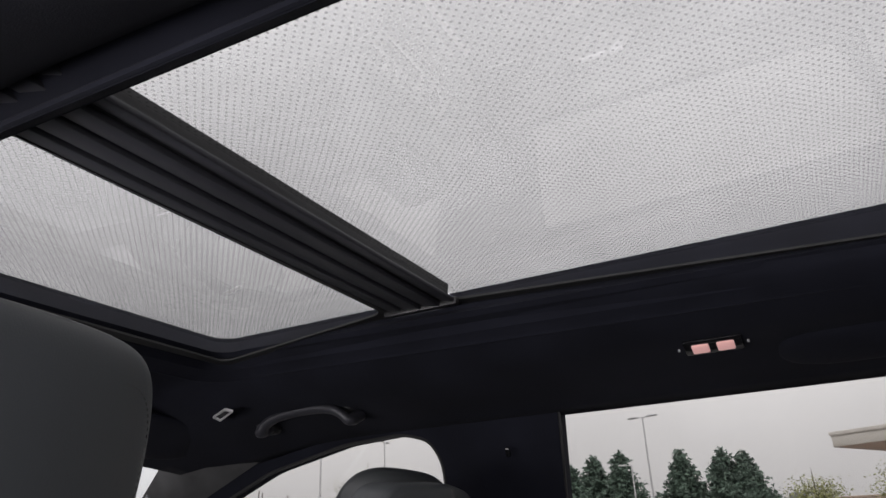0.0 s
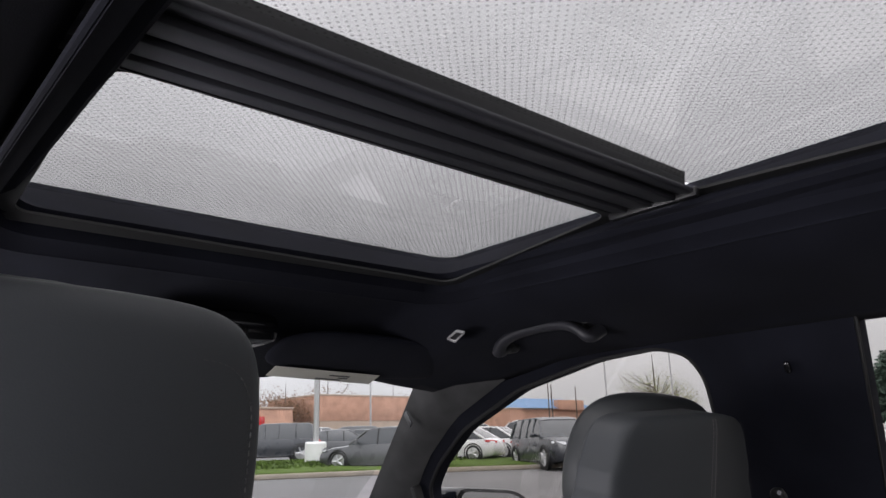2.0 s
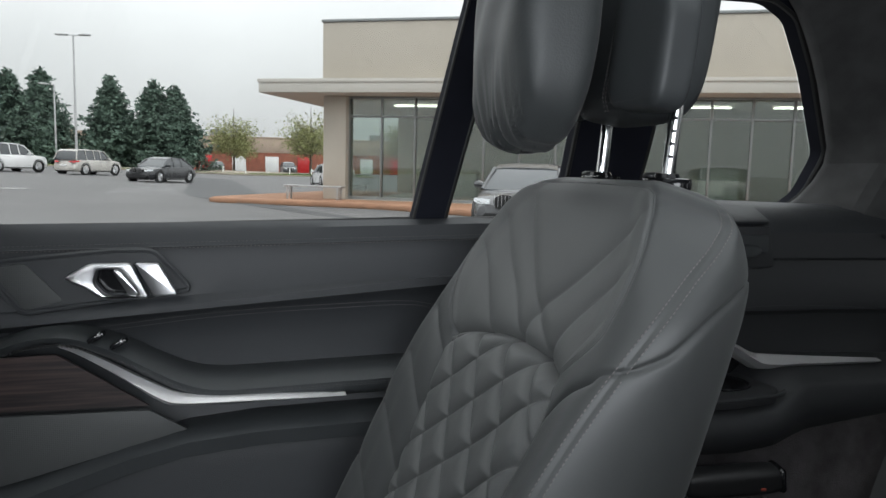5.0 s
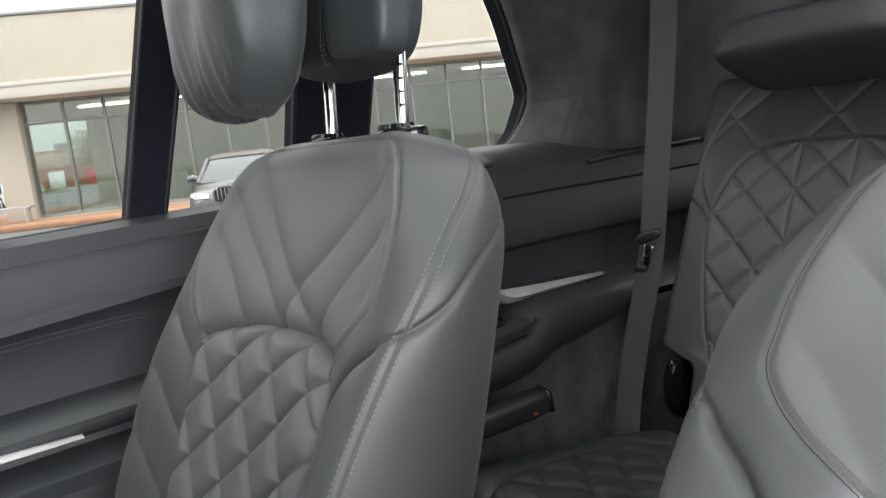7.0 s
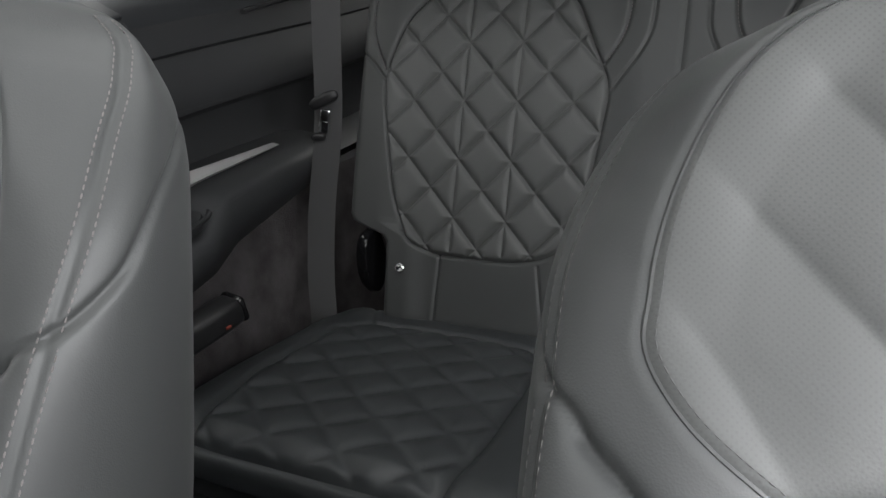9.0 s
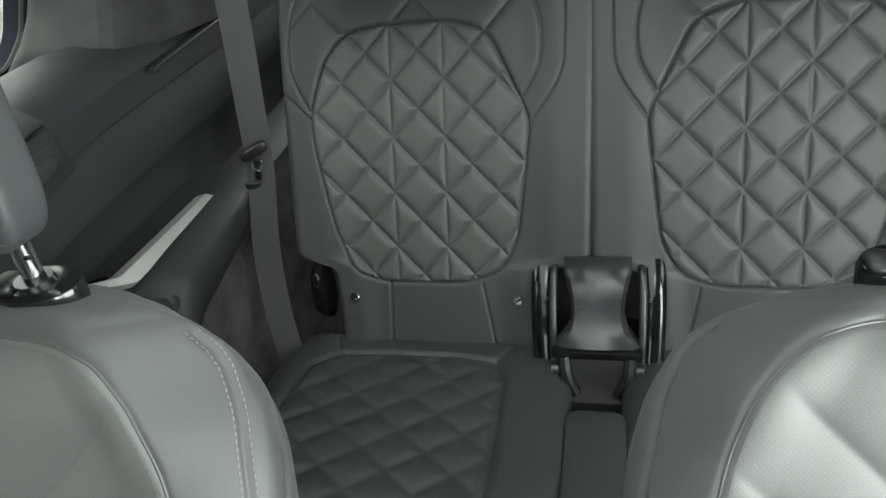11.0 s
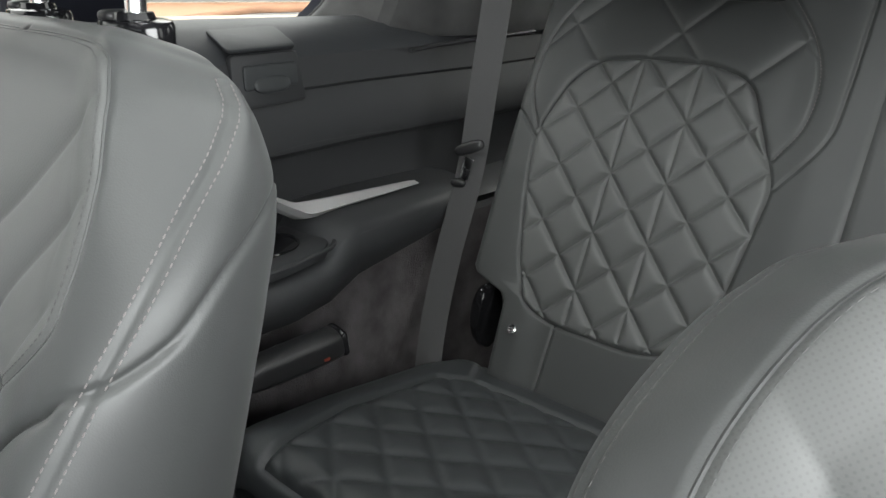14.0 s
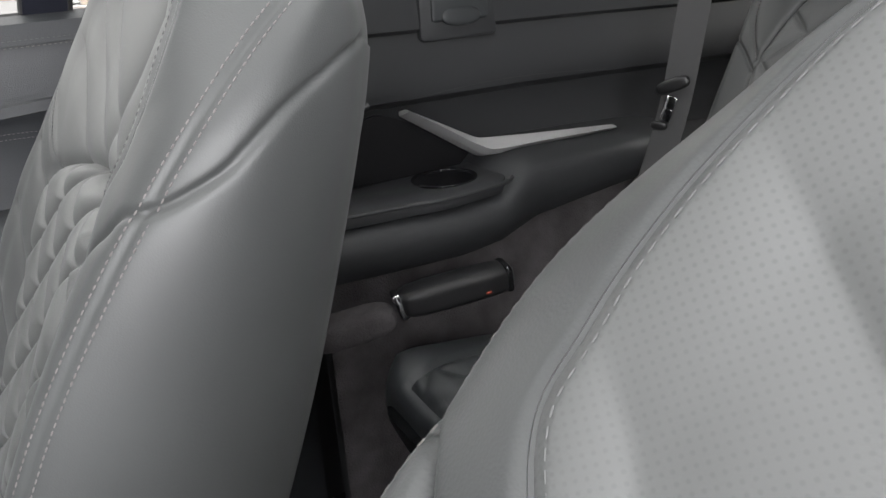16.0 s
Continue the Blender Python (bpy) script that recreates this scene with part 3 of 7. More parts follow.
def face_mesh(spec, M, parent, names, materials, labels, nu=210, nv=260):
    """The padded face, its parts split by the outlines in spec['zones'], and the skirt behind it."""
    f = padded(spec)
    vb, vt = spec["v"]
    s = np.linspace(-1, 1, nu)
    e = np.sin(s * math.pi / 2) * 0.35 + s * 0.65
    v = np.linspace(vb, vt, nv)
    S_, V = np.meshgrid(e, v, indexing="ij")
    X = S_ * np.interp(V, spec["wv"], spec["ww"]) + spec.get("shift", 0.0)
    Y = f(X, V)
    faces = grid_faces(nu, nv)
    cx, cv = X.ravel()[faces].mean(1), V.ravel()[faces].mean(1)
    zone = np.zeros(len(faces), int)
    xf, vf = X.ravel().copy(), V.ravel().copy()
    for i, poly in enumerate(spec.get("zones", ())):
        ins = inside(cx, cv, poly)
        zone[ins] = i + 1
        # draw the shared corners onto the outline, so that the seam runs clean
        a, b = np.zeros(nu * nv, bool), np.zeros(nu * nv, bool)
        a[faces[ins].ravel()] = True
        b[faces[~ins].ravel()] = True
        near = np.nonzero(a & b)[0]
        near = near[(near % nv > 0) & (near % nv < nv - 1)]
        best, bx, bv = np.full(len(near), 9.0), xf[near].copy(), vf[near].copy()
        pl = np.vstack([poly, poly[:1]])
        for (ax, av), (ex, ev) in zip(pl[:-1], pl[1:]):
            dx, dv = ex - ax, ev - av
            k = np.clip(((xf[near] - ax) * dx + (vf[near] - av) * dv) / (dx * dx + dv * dv + 1e-12), 0, 1)
            q = np.hypot(xf[near] - ax - k * dx, vf[near] - av - k * dv)
            c = q < best
            best[c], bx[c], bv[c] = q[c], (ax + k * dx)[c], (av + k * dv)[c]
        c = best < 0.006
        xf[near[c]], vf[near[c]] = bx[c], bv[c]
    X, V = xf.reshape(nu, nv), vf.reshape(nu, nv)
    Y = f(X, V)
    L = np.stack([X, Y, V], -1).reshape(-1, 3)
    R3, T3 = np.array(M.to_3x3()), np.array(M.translation)
    W = L @ R3.T + T3
    made = []
    for i, nm in enumerate(names):
        fs = faces[zone == i]
        if not len(fs):
            continue
        used, inv = np.unique(fs, return_inverse=True)
        made.append(obj(nm, W[used], inv.reshape(fs.shape), materials[i], parent, labels[i], sharp=75, uv=np.stack([X.ravel(), V.ravel()], 1)[used]))
    # skirt and back
    idx = [j for j in range(nv)] + [i * nv + nv - 1 for i in range(1, nu - 1)] + [(nu - 1) * nv + j for j in range(nv - 1, -1, -1)]
    rim = L[idx]
    c = np.array((0, 0, (vb + vt) / 2))
    T = spec["T"]
    if "Tv" in spec:
        # the side rounds off behind the face; its first ring lies under the face's edge
        deep = np.interp(rim[:, 2], *spec["Tv"])
        deep = np.convolve(np.pad(deep, 12, mode="edge"), np.ones(25) / 25, "valid")
        plain = rim.copy()
        plain[:, 1] = padded({**spec, "grooves": (), "creases": (), "quilts": ()})(rim[:, 0], rim[:, 2])
        step = {0: nv, nu - 1: -nv}
        inner = [i + 3 * step.get(i // nv, 0) - (0 if i // nv in step else 3) for i in idx]
        loops = [L[inner] - (0, 0.0025, 0), 0.5 * (L[inner] + rim) - (0, 0.0008, 0), rim]
        for d, sc in ((0.010, 1.002), (0.022, 1.001), (0.034, 0.994), (0.045, 0.98), (0.055, 0.957), (0.063, 0.92), (0.069, 0.87), (0.072, 0.78), (0.074, 0.6)):
            q = c + (plain - c) * (sc, 1, 1 + (sc - 1) * 0.35)
            q[:, 1] = plain[:, 1] - d * deep
            # the seam that runs on round the side
            g = np.exp(-((q[:, 2] - 0.116 - 1.3 * d * deep) / 0.0045) ** 2)
            q[:, 0] -= 0.0020 * g * np.sign(q[:, 0])
            loops.append(q)
    else:
        loops = [rim]
        for dy, sc in ((-0.12, 0.998), (-0.35, 0.975), (-0.75, 0.92), (-0.95, 0.86), (-1.0, 0.78)):
            q = c + (rim - c) * (sc, 1, 1 + (sc - 1) * 0.6)
            q[:, 1] = (1 + dy) * rim[:, 1] + dy * T
            loops.append(q)
    SW = [lp @ R3.T + T3 for lp in loops]
    made.append(obj(spec.get("back_name", "back_shell"), *loft(SW, 'back' if 'Tv' in spec else True), spec.get("back_mat", LEATHER), parent, spec.get("back_label", ""), sharp=60))

    def on(line, lift=0.0006, n=10):
        p = smooth_path(np.asarray(line, float), n)
        y = f(p[:, 0], p[:, 1]) + lift
        return np.stack([p[:, 0], y, p[:, 1]], -1) @ R3.T + T3
    return made, on


def smooth2(line):
    """A 2D line with its corners eased."""
    return [tuple(p) for p in smooth_path(np.asarray(line, float), 6)]


W2V = [-0.50, -0.35, -0.20, -0.05, 0.05, 0.10, 0.14, 0.17, 0.19, 0.205, 0.215]
W2W = [0.248, 0.258, 0.268, 0.272, 0.268, 0.260, 0.246, 0.226, 0.202, 0.168, 0.125]


def pad(name, centre, half, material, parent, turn=(0, 0, 0), ex=3.2, ez=3.0, n=40, m=26, label="", shape=None):
    """A stuffed block: a rounded box with soft corners; shape(x, y, z) may push its points about."""
    cx = np.array(centre, float)
    R = np.array(Euler([radians(a) for a in turn]).to_matrix())
    S = []
    for t in np.linspace(-1, 1, m):
        tt = math.sin(t * math.pi / 2)
        k = max(1 - abs(tt) ** ez, 0) ** (1 / ez)
        k = max(k, 0.02)
        ring = []
        for a in np.linspace(0, 2 * math.pi, n, endpoint=False):
            c, s = math.cos(a), math.sin(a)
            r = (abs(c) ** ex + abs(s) ** ex) ** (-1 / ex)
            p = np.array((half[0] * k * r * c, half[1] * k * r * s, half[2] * tt))
            if shape:
                p = np.array(shape(*p))
            ring.append(cx + R @ p)
        S.append(ring)
    return obj(name, *loft(S), material, parent, label, sharp=70)


# ---- second-row backrests: closed padded bodies, drawn on their own unrolled map ----
# height on the backrest, then (across, out) of the crest seam, the double seam, the flank and the rear edge
BACK_ROWS = [
    (-0.500, 0.014, (0.160, 0.032), (0.205, 0.038), (0.218, -0.034), (0.198, -0.115)),
    (-0.200, 0.016, (0.168, 0.034), (0.212, 0.036), (0.224, -0.032), (0.203, -0.106)),
    (-0.050, 0.014, (0.182, 0.034), (0.218, 0.033), (0.229, -0.030), (0.203, -0.097)),
    (0.040, 0.013, (0.187, 0.029), (0.221, 0.018), (0.230, -0.028), (0.202, -0.086)),
    (0.090, 0.012, (0.189, 0.024), (0.222, 0.006), (0.229, -0.027), (0.201, -0.079)),
    (0.130, 0.012, (0.180, 0.020), (0.213, -0.009), (0.221, -0.034), (0.198, -0.073)),
    (0.165, 0.011, (0.163, 0.016), (0.200, -0.026), (0.204, -0.044), (0.186, -0.067)),
    (0.188, 0.006, (0.142, 0.007), (0.182, -0.036), (0.181, -0.048), (0.162, -0.062)),
    (0.203, -0.006, (0.118, -0.006), (0.152, -0.039), (0.150, -0.048), (0.136, -0.058)),
    (0.212, -0.019, (0.088, -0.019), (0.115, -0.040), (0.112, -0.046), (0.100, -0.053)),
    (0.217, -0.033, (0.040, -0.033), (0.055, -0.041), (0.054, -0.043), (0.045, -0.046)),
]


def ease(table, v):
    """Values between the rows of a table, on a smooth line."""
    h = [r[0] for r in table]
    y = np.array([np.hstack([np.ravel(c) for c in r[1:]]) for r in table])
    m = np.gradient(y, h, axis=0)
    i = int(np.clip(np.searchsorted(h, v) - 1, 0, len(h) - 2))
    d = h[i + 1] - h[i]
    t = (v - h[i]) / d
    return (2 * t ** 3 - 3 * t * t + 1) * y[i] + (t ** 3 - 2 * t * t + t) * d * m[i] + (3 * t * t - 2 * t ** 3) * y[i + 1] + (t ** 3 - t * t) * d * m[i + 1]


def back_profile(v):
    """Half a level cut of the backrest, from the middle of its face round to the middle of its rear; how far along the crest and the seam lie."""
    q = ease(BACK_ROWS, v)
    y0, (xc, yc, xs, ys, xf, yf, xr, yr) = q[0], q[1:]
    pts = np.array([(-0.4 * xc, y0), (0, y0), (0.42 * xc, y0 + 0.06 * (yc - y0)), (0.74 * xc, y0 + 0.5 * (yc - y0)), (xc, yc), (xs, ys), (xf, yf), (xr, yr), (0.72 * xr, yr - 0.026), (0, yr - 0.036), (-0.4 * xr, yr - 0.034)])
    line = smooth_path(pts, 10)[10:91]
    s = np.r_[0, np.cumsum(np.linalg.norm(np.diff(line, axis=0), axis=1))]
    return line, s, s[30], s[40], s[60]


class BackMap:
    """The unrolled backrest: u runs round from the middle of the face, v up it."""

    def __init__(self):
        self.v = np.unique(np.r_[np.linspace(-0.50, -0.26, 40), np.linspace(-0.26, 0.19, 250), 0.19 + 0.027 * np.sin(np.linspace(0, math.pi / 2, 46))])
        self.rows = [back_profile(v) for v in self.v]
        self.long = np.array([r[1][-1] for r in self.rows])
        f = np.linspace(0, 1, 400)
        self.table = np.array([[np.interp(f * r[1][-1], r[1], r[0][:, c]) for c in (0, 1)] for r in self.rows])

    def at(self, u, v):
        """Places of points given by u and v."""
        u, v = np.asarray(u, float), np.asarray(v, float)
        f = np.interp(v, self.v, np.arange(len(self.v)))
        j = np.minimum(f.astype(int), len(self.v) - 2)
        out = np.zeros((len(u), 3))
        for row, g in ((j, 1 - f + j), (j + 1, f - j)):
            q = np.clip(np.abs(u) / self.long[row], 0, 1) * 399
            i = np.minimum(q.astype(int), 398)
            for c in (0, 1):
                out[:, c] += g * ((1 - q + i) * self.table[row, c, i] + (q - i) * self.table[row, c, i + 1])
        out[:, 0] *= np.sign(u)
        out[:, 2] = v
        return out

    def along(self, v, which):
        return np.interp(v, self.v, [r[which] for r in self.rows])

    def u_of(self, x, y, v):
        """The u of a place near the surface."""
        line, s = self.rows[int(np.argmin(np.abs(self.v - v)))][:2]
        return math.copysign(s[np.argmin(np.hypot(line[:, 0] - abs(x), line[:, 1] - y))], x)


BACK = BackMap()


def second_row_seat(cx, cy, cz, lean, yaw, k, label):
    """A captain's chair; k = 1 has its aisle side towards lower x."""
    t = thing("captain_chair", label, "car seat", "second-row seats", at=(cx, cy + 0.15, 0.38))
    sh = lambda ln: np.array([(a * k, b) for a, b in ln])
    vs = lambda a, b, n: np.linspace(a, b, n)
    # aisle-side lines have negative u
    arc = smooth2([(0.131, -0.013), (0.098, 0.001), (0.059, 0.011), (0.022, 0.018), (-0.012, 0.0215), (-0.050, 0.0225), (-0.085, 0.0215), (-0.115, 0.0185), (-0.139, 0.012)])
    panel_o = smooth2([(0.131, -0.013), (0.128, -0.04), (0.118, -0.09), (0.105, -0.16), (0.095, -0.26), (0.09, -0.44)])
    panel_i = smooth2([(-0.139, 0.012), (-0.149, -0.008), (-0.158, -0.030), (-0.163, -0.06), (-0.160, -0.12), (-0.148, -0.22), (-0.130, -0.44)])
    panel = arc + panel_i[1:] + panel_o[::-1]
    run = [(float(BACK.along(0.186, 2)) - 0.003, 0.186)] + [(float(BACK.along(v, 2)), v) for v in (0.168, 0.145, 0.120, 0.095, 0.075)]
    crest = smooth2([(0.0, 0.2015), (-0.050, 0.2015), (-0.098, 0.1985), (-0.124, 0.194)] + [(-a, b) for a, b in run] + [(-0.1905, 0.060), (-0.183, 0.046), (-0.168, 0.031), (-0.139, 0.012)])
    crest_o = smooth2([(0.0, 0.2015), (0.050, 0.2015), (0.098, 0.1985), (0.124, 0.194)] + run + [(0.186, 0.055), (0.175, 0.030), (0.153, 0.004), (0.131, -0.013)])
    upper = crest + arc[::-1][1:] + crest_o[::-1][1:]
    seam_v = vs(0.196, -0.46, 70)
    seam = np.array([(-float(BACK.along(v, 3)), v) for v in seam_v])
    seams = [seam + (0.0042, 0), seam - (0.0042, 0)]
    crease = [(BACK.u_of(-x, y, v), v) for x, y, v in ((0.196, -0.076, 0.152), (0.215, -0.060, 0.141), (0.224, -0.046, 0.126), (0.229, -0.032, 0.107), (0.230, -0.020, 0.089), (0.228, -0.008, 0.071), (0.225, 0.005, 0.054))]
    fold = [(-float(BACK.along(0.044, 3)) - 0.002, 0.044), (-float(BACK.along(0.037, 3)) + 0.012, 0.036), (-0.205, 0.026), (-0.190, 0.013), (-0.178, -0.003), (-0.168, -0.024), (-0.163, -0.06)]
    crease = smooth2(crease + fold)
    low_side = [(a, b) for a, b in crease] + panel_i[18:] + [(-0.60, -0.46), (-0.60, crease[0][1])]
    pleats = [[(0.110, 0.176), (0.062, 0.128), (0.012, 0.086), (-0.029, 0.056), (-0.062, 0.038), (-0.085, 0.0215)],
              [(-0.158, 0.176), (-0.105, 0.120), (-0.062, 0.082), (-0.029, 0.056), (-0.012, 0.0215)],
              [(-0.182, 0.130), (-0.140, 0.090), (-0.106, 0.055), (-0.085, 0.0215)],
              [(-0.194, 0.085), (-0.165, 0.055), (-0.139, 0.014)],
              [(0.163, 0.155), (0.092, 0.096), (0.030, 0.058), (-0.012, 0.0215)],
              [(0.182, 0.110), (0.118, 0.062), (0.059, 0.011)], [(0.186, 0.060), (0.131, -0.011)]]
    side_pleats = [[(0.128, -0.045), (0.195, 0.000)], [(0.122, -0.115), (0.200, -0.065)], [(0.112, -0.185), (0.205, -0.135)], [(0.105, -0.26), (0.205, -0.21)]]
    # relief: (line, depth, reach, soft); soft lines are tucks in the padding, the others narrow seams
    tucks = [(sh(arc), 0.0085, 0.008), (sh(panel_o), 0.006, 0.007), (sh(panel_i[6:]), 0.007, 0.008), (sh(crease[-26:]), 0.0040, 0.005)]
    tucks += [(sh(smooth2(p)), 0.0052, 0.012) for p in pleats] + [(sh(p), 0.0042, 0.010) for p in side_pleats]
    cuts = [(sh(crest), 0.0018, 0.0022), (sh(crest_o), 0.0018, 0.0022), (sh(crease), 0.0028, 0.0024), (sh(seam), 0.0016, 0.0020), (sh(seam * (-1, 1)), 0.0016, 0.0020)]

    def relief(U, V):
        d = np.zeros(U.shape)
        near = np.abs(U) < 0.42
        u, v = U[near], V[near]
        r = np.zeros(u.shape)
        calm = np.clip(np.minimum(seg_dist(u, v, sh(crest)), seg_dist(u, v, sh(crest_o))) / 0.028, 0, 1)
        for i, (ln, depth, width) in enumerate(tucks):
            r -= depth * np.exp(-seg_dist(u, v, ln) / width) * (calm if i >= 4 else 1.0)
        for ln, depth, width in cuts:
            r -= depth * np.exp(-(seg_dist(u, v, ln) / width) ** 2)
        # the lower flank is stuffed fuller than the shoulder above the fold
        m = inside(u, v, sh(low_side))
        e = seg_dist(u, v, sh(crease))
        r += np.where(m, 0.0024 * (1 - np.exp(-e / 0.008)) * np.exp(-e / 0.06), 0)
        m = inside(u, v, sh(panel))
        px, pv = 0.082, 0.070
        a = (u * k - 0.034) / px + (v + 0.018) / pv
        b = (u * k - 0.034) / px - (v + 0.018) / pv
        g = 1 / math.hypot(1 / px, 1 / pv)
        q = np.minimum(np.abs(a - np.round(a)), np.abs(b - np.round(b))) * g
        edge = seg_dist(u, v, sh(panel + [panel[0]]))
        r += np.where(m, 0.0085 * (1 - np.exp(-np.minimum(q, edge) / 0.0055)) + 0.003 * (1 - np.exp(-edge / 0.02)), 0)
        d[near] = r
        return d

    # the mesh: one skin, its parts told apart by the outlines
    W = np.array([r[1][-1] for r in BACK.rows])
    fine, flank, rear = np.linspace(0, 0.26, 150), np.linspace(0.26, 0.36, 40)[1:], np.linspace(0.36, 0.56, 16)[1:]
    half = np.r_[fine, flank, rear] / 0.56
    e = np.r_[-half[::-1][:-1], half]
    nu, nv = len(e), len(BACK.v)
    U = e[:, None] * W[None]
    V = np.broadcast_to(BACK.v[None], U.shape).copy()
    faces = grid_faces(nu, nv)
    uf, vf = U.ravel().copy(), V.ravel().copy()
    cu, cvv = uf[faces].mean(1), vf[faces].mean(1)
    zone = np.zeros(len(faces), int)
    back_u = np.interp(cvv, BACK.v, [r[4] for r in BACK.rows])
    zone[np.abs(cu) > back_u + 0.07] = 3
    for i, poly in ((1, sh(panel)), (2, sh(upper))):
        ins = inside(cu, cvv, poly)
        zone[ins] = i
        a, b = np.zeros(nu * nv, bool), np.zeros(nu * nv, bool)
        a[faces[ins].ravel()] = True
        b[faces[~ins].ravel()] = True
        near = np.nonzero(a & b)[0]
        best, bu, bv = np.full(len(near), 9.0), uf[near].copy(), vf[near].copy()
        pl = np.vstack([poly, poly[:1]])
        for (ax, av), (ex, ev) in zip(pl[:-1], pl[1:]):
            dx, dv = ex - ax, ev - av
            s = np.clip(((uf[near] - ax) * dx + (vf[near] - av) * dv) / (dx * dx + dv * dv + 1e-12), 0, 1)
            q = np.hypot(uf[near] - ax - s * dx, vf[near] - av - s * dv)
            c = q < best
            best[c], bu[c], bv[c] = q[c], (ax + s * dx)[c], (av + s * dv)[c]
        c = best < 0.003
        uf[near[c]], vf[near[c]] = bu[c], bv[c]
    M = pose(cx, cy, cz, lean, 0, yaw)
    R3, T3 = np.array(M.to_3x3()), np.array(M.translation)

    def surface(u, v, lift=0.0):
        """Places on the padded skin, pushed out along its own normal."""
        h = 0.002
        P = BACK.at(u, v)
        du = BACK.at(np.asarray(u) + h, v) - BACK.at(np.asarray(u) - h, v)
        vl = np.clip(np.asarray(v) - h, -0.5, 0.2165)
        vh = np.clip(np.asarray(v) + h, -0.4995, 0.217)
        dv = BACK.at(u, vh) - BACK.at(u, vl)
        n = np.cross(dv, du)
        n /= np.linalg.norm(n, axis=1)[:, None] + 1e-12
        return P + n * (relief(np.asarray(u, float), np.asarray(v, float)) + lift)[:, None]

    L = surface(uf, vf) @ R3.T + T3
    for i, (nm, m, lb) in enumerate((("bolster", LEATHER, "smooth black leather bolster and flank"), ("quilted_panel", PERF, "diamond-quilted perforated leather panel"), ("shoulder_panel", PERF, "perforated pleated leather panel"), ("back_shell", LEATHER, "smooth black leather rear of the backrest"))):
        fs = faces[zone == i][:, ::-1]
        used, inv = np.unique(fs, return_inverse=True)
        obj(nm, L[used], inv.reshape(fs.shape), m, t, lb, sharp=80, uv=np.stack([uf, vf], 1)[used])
    # caps at the foot and the crown
    for j, nm in ((0, "foot"), (nv - 1, "crown")):
        ring = [i * nv + j for i in range(nu - 1)]
        obj(nm, L[ring], [tuple(range(len(ring)))], LEATHER, t)

    def on(line, lift=0.0006):
        p = np.asarray(line, float)
        return surface(p[:, 0], p[:, 1], lift) @ R3.T + T3
    for ln in seams:
        for s in (1, -1):
            stitches("stitching", on(sh(ln * (s, 1)), 0.0003 if k > 0 else 0.0), t, 0.0026, 0.0017, 0.00050 if k > 0 else 0.00034, material=THREAD if k > 0 else THREAD_MID)
    for q in (crest, crest_o):
        q = np.array(q)
        tn = np.gradient(q, axis=0)
        tn /= np.linalg.norm(tn, axis=1)[:, None] + 1e-12
        out = q + np.stack([tn[:, 1], -tn[:, 0]], 1) * (-0.0042 if q[len(q) // 2, 0] > 0 else 0.0042) * (-1)
        stitches("stitching", on(sh(out), 0.0003), t, 0.0024, 0.0017, 0.00028, material=THREAD_DARK)
        obj("piping", *tube(on(sh(q), -0.0003), 0.0011, 6), LEATHER, t)
    # cushion
    cush = dict(v=(-0.26, 0.27), wv=[-0.26, 0.0, 0.22, 0.27], ww=[0.24, 0.265, 0.255, 0.22], bol=0.03, s0=0.5, s1=0.8, R=0.06, rt=0.08, Rt=0.06, T=0.13,
                quilts=[dict(poly=[(-0.15, -0.25), (0.15, -0.25), (0.15, 0.18), (-0.15, 0.18)], pitch=(0.052, 0.046), puff=0.008)], back_name="seat_base", back_mat=LEATHER_DARK)
    face_mesh(cush, pose(cx, cy + 0.42, 0.665, 98, 0, 180), t, ("cushion",), (LEATHER,), ("quilted black leather seat cushion",), 80, 90)
    box("plinth", (0.40, 0.42, 0.20), (cx, cy + 0.36, 0.48), PLASTIC, t, 0.02)
    # head restraint on two posts
    foot = M @ Vector((0, -0.036, 0.217))
    for px in (-0.0675, 0.0675):
        C = np.array((foot.x + px, foot.y - 0.003, foot.z + 0.004))
        obj("post", *tube([C + (0, 0.002, -0.035), C + (0, -0.010, 0.115)], 0.0065, 12), CHROME, t, "chrome head restraint post")
        for i in range(4 if px < 0 else 0):
            box("notch", (0.0045, 0.003, 0.003), tuple(C + (-0.0052, 0.001 - 0.0010 * i, 0.022 + 0.012 * i)), GLOSS, t, 0.0008)
        a = np.linspace(0, 2 * math.pi, 24, endpoint=False)
        rings = [[C + np.array((r1 * math.cos(q), r2 * math.sin(q), h)) for q in a] for r1, r2, h in ((0.029, 0.019, -0.014), (0.030, 0.020, -0.003), (0.0285, 0.019, 0.001), (0.025, 0.0165, 0.002), (0.014, 0.012, 0.002), (0.012, 0.011, 0.006), (0.007, 0.007, 0.006))]
        obj("collar", *loft(rings), GLOSS, t, "black plastic head restraint collar")
        pad("release_button", C + (0.019, 0.002, 0.003), (0.008, 0.010, 0.004), PLASTIC, t, (0, 0, 0), 4, 3, 20, 8)
    return t


THREAD_MID = mat("mid_thread", (0.095, 0.09, 0.088), 0.75, vary=0.15, vary_scale=200)
THREAD_DARK = mat("dark_thread", (0.07, 0.07, 0.07), 0.8, vary=0.1, vary_scale=200)
seat_r = second_row_seat(0.393, 0.305, 1.12, 25, 0, 1, "black leather captain's chair with diamond-quilted backrest beside the rear door")
seat_l = second_row_seat(-0.256, 0.269, 1.118, 36, 3.3, -1, "black leather captain's chair with perforated and quilted backrest beside the aisle")


